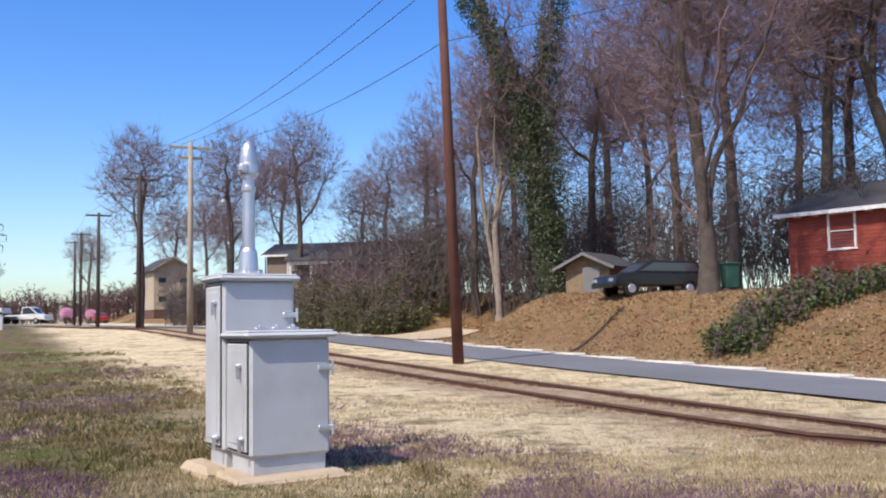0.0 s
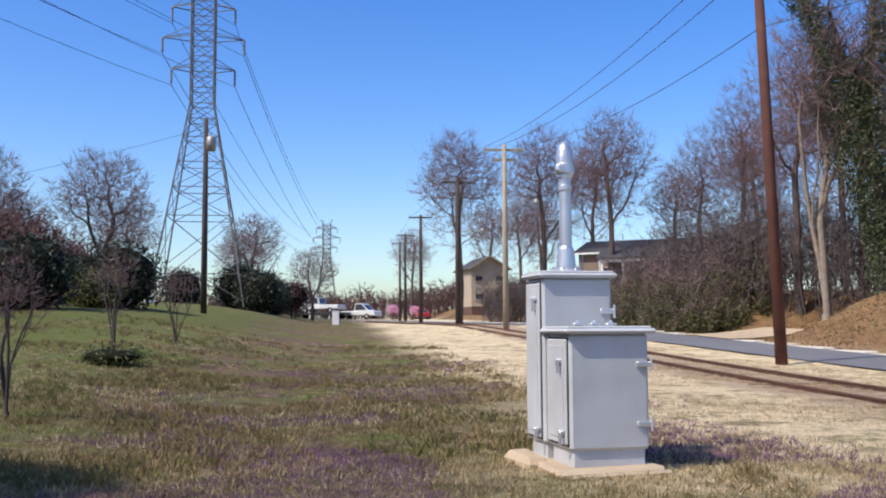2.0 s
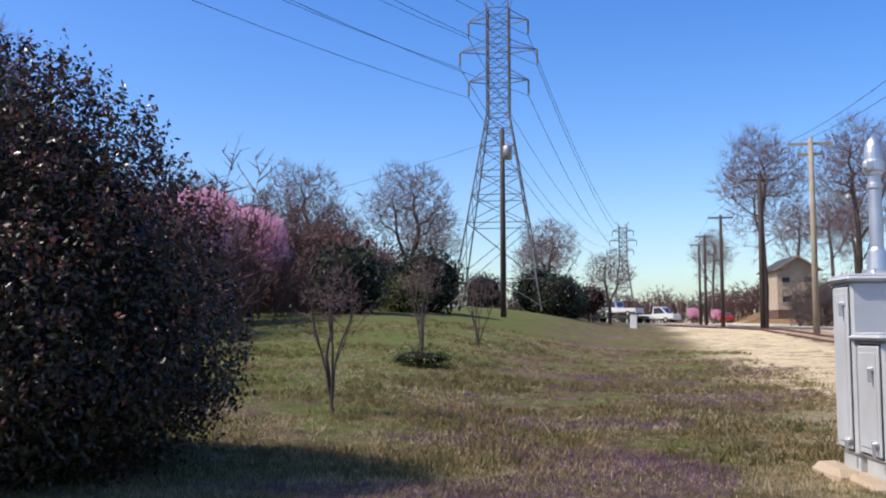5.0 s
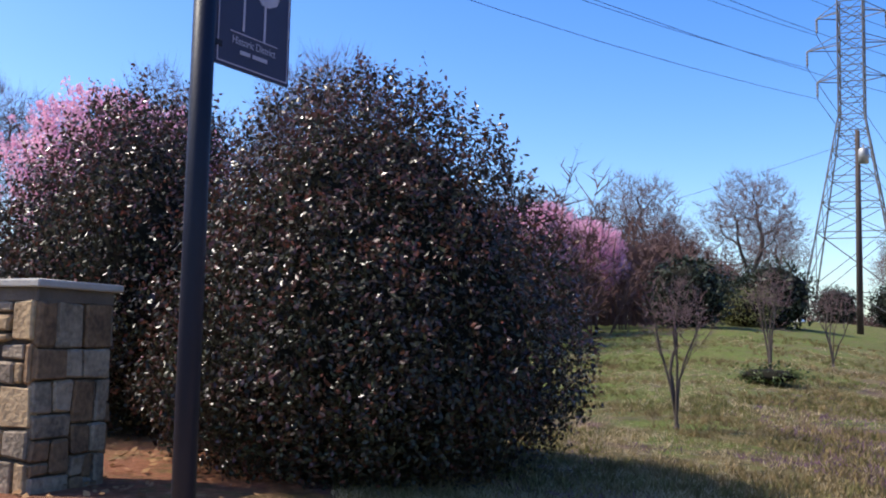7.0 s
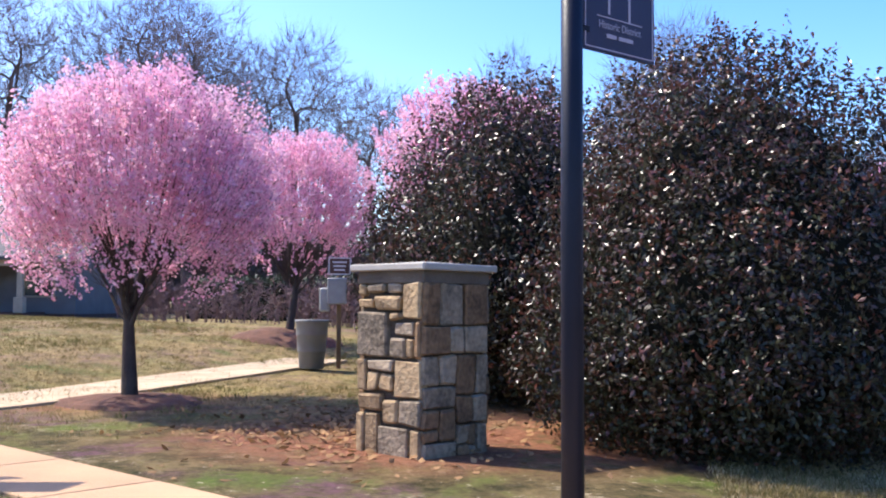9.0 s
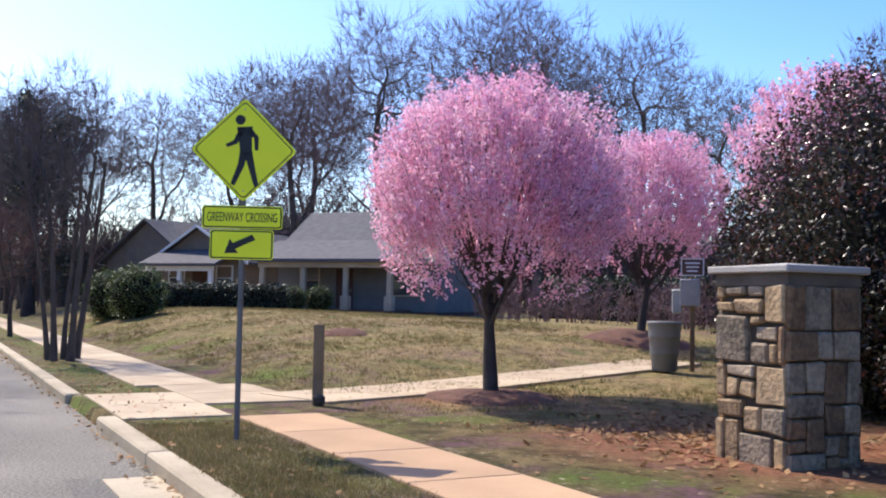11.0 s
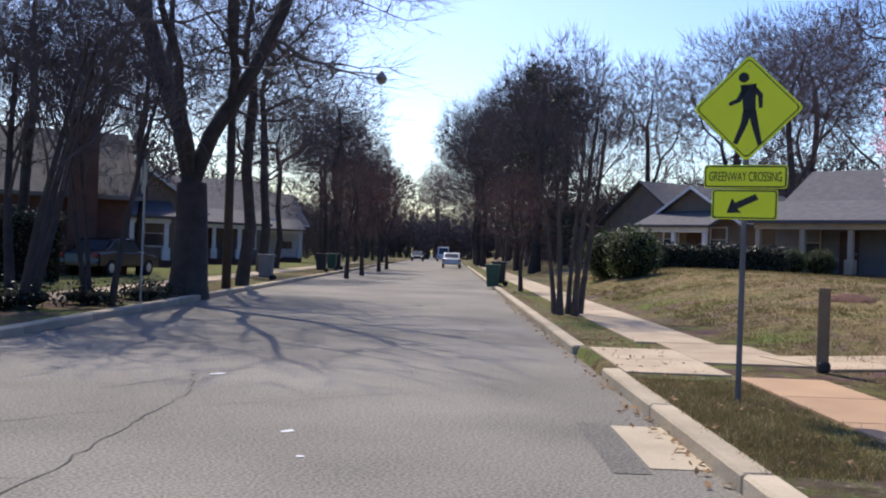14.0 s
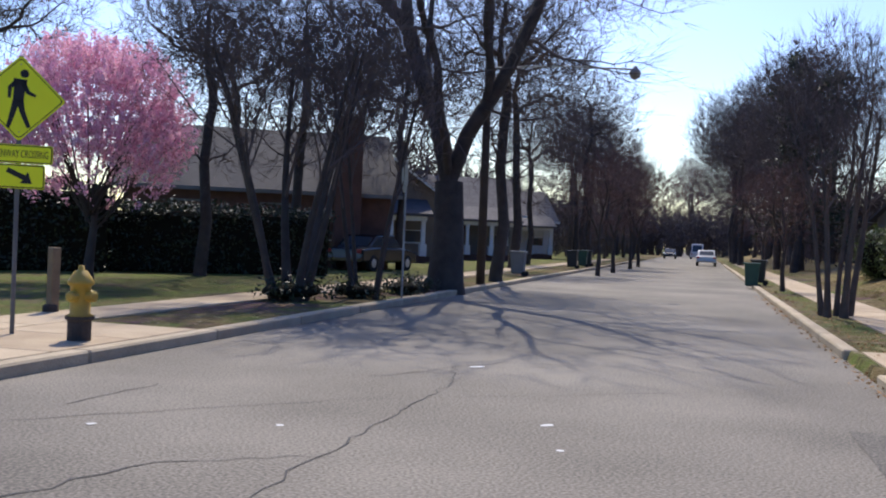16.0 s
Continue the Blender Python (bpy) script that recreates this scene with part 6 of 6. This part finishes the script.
crown_tree(107, 17, 7.0, 0.5, 1500, 0.3, 0.011, BARK_DARK, TWIG, 3, 0.5, 0.45, "dark leaning bare tree behind the red house", "bare trees", "bare_tree", at(21.5, 44.5), lean=(-0.12, -0.05), shift=(-2.5, -1.0))

# pale-trunked tree and the ivy-clad one on the bank
crown_tree(105, 15, 5.0, 0.05, 1100, 0.24, 0.010, BARK_PALE, TWIG, 2, 0.42, 0.5, "pale-barked bare tree forking low at the bank's edge", "bare trees", "bare_tree", at(2.95, 51.0), reach=0.42)
crown_tree(108, 17, 6.5, 0.3, 1500, 0.36, 0.011, BARK, TWIG, 3, 0.3, 0.45, "bare tree trunk wrapped in ivy", "bare trees", "bare_tree", at(5.5, 49.7), shift=(-1.5, 0.0))
ivy = thing("ivy_vine", at(5.5, 49.7), "green ivy climbing high up a trunk", "ivy")
rng, s = random.Random(7), Shape()
for _ in range(5200):
    z = 0.2 + 16 * rng.random() ** 0.8
    a = rng.uniform(0, 6.28)
    swing = -0.015 * z * z if rng.random() < 0.6 or z < 6 else 0.012 * (z - 6) ** 2 - 0.5
    rr = (rng.uniform(0.3, 0.85) + 1.15 * sst(2, 6, z) * (1 - sst(9, 13, z)) * rng.random()) * (0.75 + 0.6 * noise.noise((z * 0.5, a, 0))) + (0.9 * max(0, noise.noise((z * 0.35, a * 1.2, 5))) if z > 3 else 0)
    leaf_quads(s, rng, Vector((rr * math.cos(a) + swing, rr * math.sin(a), z)), Vector((math.cos(a), math.sin(a), 0.3)), 0.075, 6, 0.16)
part("leaves", s, LEAF_IVY, ivy)
for k in (0.0, 1.0):
    part("stem", Shape().tube([(0.3, 0, -0.1), (0.1, 0.05, 4), (-0.6 - 0.4 * k, -0.05, 8), (-2.2 + 2.0 * k, 0, 12), (-3.4 + 3.2 * k, 0, 15)], [0.16, 0.14, 0.11, 0.08, 0.05], 6), BARK, ivy)


def blade(s, rng, p, q, w):
    """A twig as one slim face."""
    a = (q - p).orthogonal().normalized() * w
    a.rotate(Matrix.Rotation(rng.uniform(0, 6.28), 3, (q - p).normalized()))
    s.add([p - a, p + a, q], [(0, 1, 2)])


def thicket(name, seed, spots, mat, label, n=60, h=4.0, r=0.012, kind="stuff", leaf=None, leaves=0):
    """Brushwood: many fine stems and side twigs."""
    rng, s, lv = random.Random(seed), Shape(), Shape()
    for cx, cy, rad, hh in spots:
        for _ in range(n):
            a, q = rng.uniform(0, 6.28), rad * math.sqrt(rng.random())
            x, y = cx + q * math.cos(a), cy + q * math.sin(a)
            p = Vector((x, y, G(x, y) - 0.1))
            top = hh * (0.55 + 0.45 * rng.random()) * (1 - 0.35 * (q / rad) ** 2)
            d = Vector((rng.gauss(0, 0.16), rng.gauss(0, 0.16), 1))
            e = p + d * top
            m = p.lerp(e, 0.5) + Vector((rng.gauss(0, 0.12), rng.gauss(0, 0.12), 0))
            s.tube([p, m, e], [r * 1.8, r * 1.3, r * 0.6], 3, False)
            for _ in range(14):
                b = p.lerp(e, rng.uniform(0.15, 1.0))
                t = b + Vector((rng.gauss(0, 0.4), rng.gauss(0, 0.4), rng.uniform(0.1, 0.8))) * hh * 0.22
                blade(s, rng, b, t, r * 1.5)
                for _ in range(4):
                    b2 = b.lerp(t, rng.uniform(0.3, 1))
                    blade(s, rng, b2, b2 + Vector((rng.gauss(0, 0.3), rng.gauss(0, 0.3), rng.uniform(0, 0.5))) * hh * 0.16, r * 1.2)
            for _ in range(leaves):
                leaf_quads(lv, rng, p.lerp(e, rng.uniform(0.05, 0.8)), Vector((0, 0, 1)), 0.09, 4, 0.22)
    ob = thing(name, pose(0, 0, 0), label, "brush", kind=kind)
    part("stems", s, mat, ob)
    if leaf:
        part("leaves", lv, leaf, ob)


thicket("brushwood", 1, [(-40 - 3.2 * i, 36 + 5.2 * i, 5.5, 6.5 + (i % 3)) for i in range(-3, 9)] + [(-44 - 4 * i, 46 + 6 * i, 5, 7) for i in range(9)], TWIG_RED, "reddish-brown bare brushwood along the field's edge", 62, r=0.026)
thicket("brushwood", 2, [(-1, 61, 4, 7.5), (-4, 67, 4, 7), (4, 60, 4, 7), (-7, 73, 4, 6), (10, 55, 5, 8), (16, 49, 5, 8), (21, 46, 5, 8), (27, 43, 5, 8), (12, 60, 5, 8), (20, 55, 5, 8), (2, 71, 5, 8), (29, 37, 5, 8), (8, 66, 5, 9), (24, 51, 5, 8), (-25.5, 101, 2.5, 5.5), (-23.0, 97, 3, 5)], TWIG_DARK, "grey-brown bare brushwood on the wooded bank", 85, r=0.016)
thicket("undergrowth", 3, [(-4.0, 58.5, 3.0, 5.0), (-1.0, 59.5, 2.6, 4.6), (-6.6, 63, 3.0, 5.0), (-8.6, 67.5, 2.6, 4.2), (-3.0, 56.8, 2.0, 3.0)], TWIG, "tangled green undergrowth beside the driveway", 55, leaf=LEAF_OLIVE, leaves=34)
thicket("undergrowth", 4, [(9.3, 31.0, 1.1, 1.2), (10.3, 31.2, 1.2, 1.3), (11.4, 31.0, 1.2, 1.2), (12.4, 30.8, 1.2, 1.1), (13.4, 30.6, 1.0, 0.9), (9.0, 30.4, 1.0, 1.0)], TWIG, "straggling green ground cover down the bank", 26, leaf=LEAF_GREEN, leaves=12)
thicket("far_woods", 5, [(-190 + 22 * i, 330 + 8 * math.sin(i), 14, 11) for i in range(9)] + [(-130 + 12 * i, 190 + 3 * i, 8, 8) for i in range(8)] + [(-95 - 3 * i, 40 - 9 * i, 7, 10) for i in range(7)], TWIG_RED, "hazy far woods along the horizon", 60, r=0.06)
thicket("far_woods", 6, [road_xy(236 + 5 * (i % 2), -42 + 8 * i) + (8, 14) for i in range(10)] + [(-88 - 10 * i, -10 - 8 * i, 8, 12) for i in range(8)] + [(-84 + 2 * i, 0 + 9 * i, 8, 9) for i in range(5)] + [(-45 - 14 * i, -62 - 9 * i, 8, 12) for i in range(7)] + [(-170 - 9 * i, -105 + 5 * i, 8, 11) for i in range(-3, 4)], TWIG_DARK, "dark bare woods behind the houses", 80, r=0.05)

# evergreen shrubs in the field's far edge and on the lawns
ev = shrub("evergreen_shrub", 41, 1.9, 1.9, 3.4, 650, 0.12, LEAF_DARK, "dark rounded evergreen shrub at the field's edge", "shrub", None, 8, 0.9, 0, at(-32.7, 38.3), "field shrubs", -0.2)
for x, y, s in ((-34.0, 47.0, 1.05), (-36.5, 47.5, 0.8), (-46.5, 82.5, 1.2), (-43.0, 80.0, 1.1), (-44.0, 84.5, 0.9), (-49, 77, 0.9), (-53, 100, 1.2), (-39, 32, 0.8), (-36, 22, 1.0), (-30.5, 11, 1.1), (-40, 12, 1.2)):
    copy_thing(ev, at(x, y, x * 50, s))
shrub("green_shrub", 42, 1.6, 1.2, 1.9, 500, 0.09, LEAF_OLIVE, "yellow-green shrub beside the dark evergreens", "shrub", None, 8, 0.86, 0, at(-33.6, 44.2), "field shrubs", -0.2)
shrub("round_tree", 43, 1.6, 1.6, 3.6, 500, 0.12, LEAF_TIP, "small reddish round tree near the trucks", "tree", None, 6, 0.8, 0, at(-44.0, 89.0), "field shrubs", 0.7)
hs = shrub("clipped_shrub", 44, 1.05, 1.05, 2.0, 900, 0.06, LEAF_GREEN, "rounded clipped green shrub on the lawn", "shrub", None, 6, 0.9, 0, at(-37.4, -15.2), "lawn shrubs", -0.1)
copy_thing(hs, at(-39.4, -17.0, 80, 0.98))
for x, y, s in ((-46.4, -12.6, 0.55), (-46.8, -11.2, 0.6), (-47.2, -10.0, 0.62), (-47.0, -13.9, 0.5)):
    copy_thing(hs, at(x, y, x * 90, s))


def hedge(x0, y0, x1, y1, w, h, seed, mat, label, size=0.06, n=1400):
    rng, s, c = random.Random(seed), Shape(), Shape()
    d = Vector((x1 - x0, y1 - y0, 0))
    L = d.length
    d.normalize()
    q = Vector((-d.y, d.x, 0))
    ob = thing("hedge", pose((x0 + x1) / 2, (y0 + y1) / 2, G((x0 + x1) / 2, (y0 + y1) / 2), 0, 0, math.degrees(math.atan2(d.y, d.x))), label, "hedge", "hedges")
    # added dark box gives the hedge its inner shade
    part("shade_core", c.box((0, 0, h / 2 - 0.1), (L - 0.1, w * 0.86, h * 0.9 + 0.1), 0.1), CORE, ob)
    for _ in range(n):
        x = rng.uniform(-L / 2, L / 2)
        k = rng.random()
        if k < 0.4:
            p, nn = Vector((x, rng.uniform(-w / 2, w / 2), h * (1 + 0.07 * noise.noise((x, seed, 0))))), Vector((0, 0, 1))
        else:
            sg = -1 if k < 0.7 else 1
            p, nn = Vector((x, sg * w / 2 * (1 + 0.12 * noise.noise((x, sg, seed))), rng.uniform(0, h))), Vector((0, sg, 0.2))
        leaf_quads(s, rng, p, nn, size, 5, size * 1.6)
    part("foliage", s, mat, ob)


hedge(-42.0, -16.4, -44.6, -11.0, 1.0, 0.95, 1, LEAF_DARK, "low dark clipped hedge before the bungalows")
hedge(-14.0, -31.5, -20.5, -28.2, 1.4, 2.1, 2, LEAF_DARK, "tall dark hedge before the brick house", 0.07)
hedge(-2, -33, -13.5, -30.5, 2.0, 2.6, 3, LEAF_DARK, "tall dark hedge behind the shaded lawn", 0.08, 2200)
hedge(-60, -20, -75, -31, 1.5, 1.4, 4, LEAF_DARK, "dark hedge along the lawn", 0.08)
hedge(-44, 8, -52, 1, 1.6, 1.9, 5, LEAF_DARK, "dark hedge at the back of the lawn", 0.08)
thicket("far_woods", 9, [(-80 - 3 * (i % 2), -20 + 7 * i, 6, 11) for i in range(8)] + [road_xy(74 + 14 * i, 11 + 3 * (i % 2)) + (5, 9) for i in range(8)] + [road_xy(100 + 16 * i, -19) + (5, 9) for i in range(6)] + [(-83 - 1.5 * i, -21 - 4.2 * i, 4.5, 11 - 0.4 * i) for i in range(6)], TWIG_DARK, "grey-brown bare woods along the street", 44, r=0.03)
thicket("bare_hedge", 8, [(-38, 4, 2.5, 2.2), (-40, 0, 2.5, 2.0), (-36, 7, 2.2, 2.2), (-33.5, 6.5, 2, 2.0)], TWIG, "brown bare shrubs at the back of the lawn", 60, r=0.012)

# mulch mounds and stump
for x, y, r, h in ((-15.4, -1.0, 1.2, 0.12), (-26.2, 2.6, 1.5, 0.3), (-24.6, -4.9, 0.7, 0.16)):
    s = Shape()
    n = 22
    for j in range(7):
        for i in range(n):
            f = j / 6
            a = 2 * math.pi * i / n
            rr = r * f * (1 + 0.2 * noise.noise((math.cos(a) * 2, math.sin(a) * 2, x)))
            px, py = x + rr * math.cos(a), y + rr * math.sin(a)
            s.v.append((px, py, G(px, py) + h * (1 - f * f) + 0.03 * noise.noise((px * 6, py * 6, 0)) - 0.03 * (j == 6)))
    s.f = [(j * n + i, (j + 1) * n + i, (j + 1) * n + (i + 1) % n, j * n + (i + 1) % n) for j in range(6) for i in range(n)]
    solid("mulch_mound", upward(s), MULCH, "low mound of reddish bark mulch", "mulch", "mulch mounds")

# ---------------------------------------------------------------- grass and litter


def tufts(name, seed, count, place, mat, label, h, n=4, w=0.012):
    rng, s = random.Random(seed), Shape()
    for _ in range(count):
        x, y = place(rng)
        if x is None:
            continue
        z = G(x, y) - 0.01
        for _ in range(n):
            a, hh = rng.uniform(0, 6.28), h * rng.uniform(0.4, 1.3)
            bx, by = x + rng.gauss(0, 0.05), y + rng.gauss(0, 0.05)
            lx, ly = rng.gauss(0, 0.5) * hh, rng.gauss(0, 0.5) * hh
            s.add([(bx - w * math.cos(a), by - w * math.sin(a), z), (bx + w * math.cos(a), by + w * math.sin(a), z), (bx + lx, by + ly, z + hh)], [(0, 1, 2)])
    solid(name, s, mat, label, "grass", kind="stuff")


def field(rng):
    for _ in range(20):
        d = 8.0 + 26 * rng.random() ** 1.7
        a = radians(rng.uniform(-28, 62))
        x, y = -0.2 - d * math.sin(a), d * math.cos(a)
        r = rail_off(x, y)
        if r < 5.0 and kerb_off(x, y) > 3.2:
            return x, y
    return None, None


def patchy(lo, seed, base=field):
    def go(rng):
        for _ in range(12):
            x, y = base(rng)
            if x is not None and noise.noise((x * 0.33, y * 0.33, seed)) > lo:
                return x, y
        return None, None
    return go


def straw_zone(rng):
    for _ in range(20):
        x, y = field(rng)
        if x is not None and rail_off(x, y) > -8.5:
            return x, y
    return None, None


def meadow(rng):
    for _ in range(20):
        x, y = field(rng)
        if x is not None and rail_off(x, y) + rng.gauss(0, 1.5) < -5:
            return x, y
    return None, None


def purple_zone(rng):
    for _ in range(20):
        x, y = field(rng)
        if x is not None and -13 < rail_off(x, y) + rng.gauss(0, 1.0) < -4:
            return x, y
    return None, None


def far_field(rng):
    d, a = rng.uniform(10, 48), radians(rng.uniform(-10, 60))
    x, y = -0.2 - d * math.sin(a), d * math.cos(a)
    return (x, y) if kerb_off(x, y) > 4 and rail_off(x, y) < -5 else (None, None)


def near_field(rng):
    d, a = rng.uniform(7.5, 12.5), radians(rng.uniform(-28, 62))
    x, y = -0.2 - d * math.sin(a), d * math.cos(a)
    return (x, y) if kerb_off(x, y) > 3.2 else (None, None)


def lawn_zone(rng):
    return road_xy(rng.uniform(-4, 34), rng.uniform(3.2, 17))


def verge(rng):
    v = rng.choice((rng.uniform(0.2, 1.45), rng.uniform(0.2, 1.1), rng.uniform(3.0, 10)))
    return road_xy(rng.uniform(-9, -4) if v < 1.5 else rng.uniform(-6, 26), v)


tufts("dry_grass", 1, 6500, patchy(0.05, 1), STRAW, "pale dry grass tufts", 0.06, 7, 0.006)
tufts("dry_grass", 2, 12000, straw_zone, STRAW, "pale dry grass tufts beside the rails", 0.06, 7, 0.007)
tufts("green_grass", 3, 15000, patchy(-0.25, 4, meadow), BLADE, "short green grass tufts", 0.065, 8, 0.006)
tufts("lawn_grass", 7, 9000, patchy(-0.3, 6, meadow), TURF, "short olive-brown grass of the field", 0.06, 8, 0.006)
tufts("purple_weeds", 4, 9000, patchy(0.04, 9, purple_zone), PURPLE, "low purple flowering weeds", 0.065, 7, 0.011)
tufts("green_grass", 5, 2600, verge, BLADE, "short verge and lawn grass", 0.06, 6, 0.005)
tufts("lawn_grass", 6, 4200, verge, TURF, "short brownish lawn grass", 0.05, 6, 0.005)
tufts("green_grass", 9, 5000, patchy(0.0, 3, lawn_zone), BLADE, "green clumps in the lawn", 0.09, 7, 0.008)
tufts("lawn_grass", 10, 9000, lawn_zone, TURF, "patchy brown lawn grass", 0.07, 6, 0.008)
tufts("weed_tufts", 12, 2600, patchy(0.1, 15, far_field), BLADE, "taller green weeds in the field", 0.12, 9, 0.016)
tufts("weed_tufts", 13, 3500, patchy(0.1, 21, far_field), TURF, "taller brown weeds in the field", 0.12, 9, 0.016)
tufts("dry_grass", 14, 7000, lambda g: rail_xy(g.uniform(-6, 34), g.uniform(9.4, 17)), STRAW, "dry grass on the bank", 0.09, 4, 0.014)
tufts("dry_grass", 15, 5000, patchy(0.02, 17, far_field), STRAW, "dry straw in the field", 0.08, 6, 0.012)
tufts("dry_grass", 11, 13000, patchy(-0.08, 12, near_field), STRAW, "pale straw among the weeds", 0.05, 6, 0.007)
tufts("dry_grass", 8, 1800, verge, STRAW, "dry verge grass", 0.05, 4, 0.004)


def litter(name, seed, count, place, mat, label, size):
    rng, s = random.Random(seed), Shape()
    for _ in range(count):
        x, y = place(rng)
        leaf_quads(s, rng, Vector((x, y, G(x, y) + 0.02)), Vector((0, 0, 1.4)), size, 1, 0.01, 1.2, 0.6)
    solid(name, s, mat, label, "leaf litter", kind="stuff")


litter("dead_leaves", 1, 24000, lambda g: rail_xy(g.uniform(-6, 60), g.uniform(9.3, 18)), LITTER, "brown dead leaves covering the bank", 0.07)
litter("dead_leaves", 2, 1300, lambda g: (g.gauss(-11.6, 1.5), g.gauss(1.6, 1.0)), LITTER, "dead leaves scattered on bare red earth", 0.05)
litter("dead_leaves", 4, 900, lambda g: road_xy(g.uniform(-9, 22), g.uniform(0.2, 1.3)), LITTER, "dead leaves lying on the verge", 0.03)
litter("dead_leaves", 3, 350, lambda g: road_xy(g.uniform(-9, 20), -abs(g.gauss(0.02, 0.12))), LITTER, "dead leaves gathered in the gutter", 0.04)

for x, y, s in ((-11.9, -17.9, 0.9), (-14.0, -18.4, 0.7), (-16.3, -19.4, 0.7), (-17.6, -20.3, 0.6)):
    shrub("weed_clump", int(x * 10) % 97, 1.0 * s, 0.7 * s, 0.5 * s, 110, 0.05, LEAF_DARK, "dark ground cover at the trees' feet", "weeds", None, 5, 0.8, 0, at(x, y, x * 30), "weed clumps")
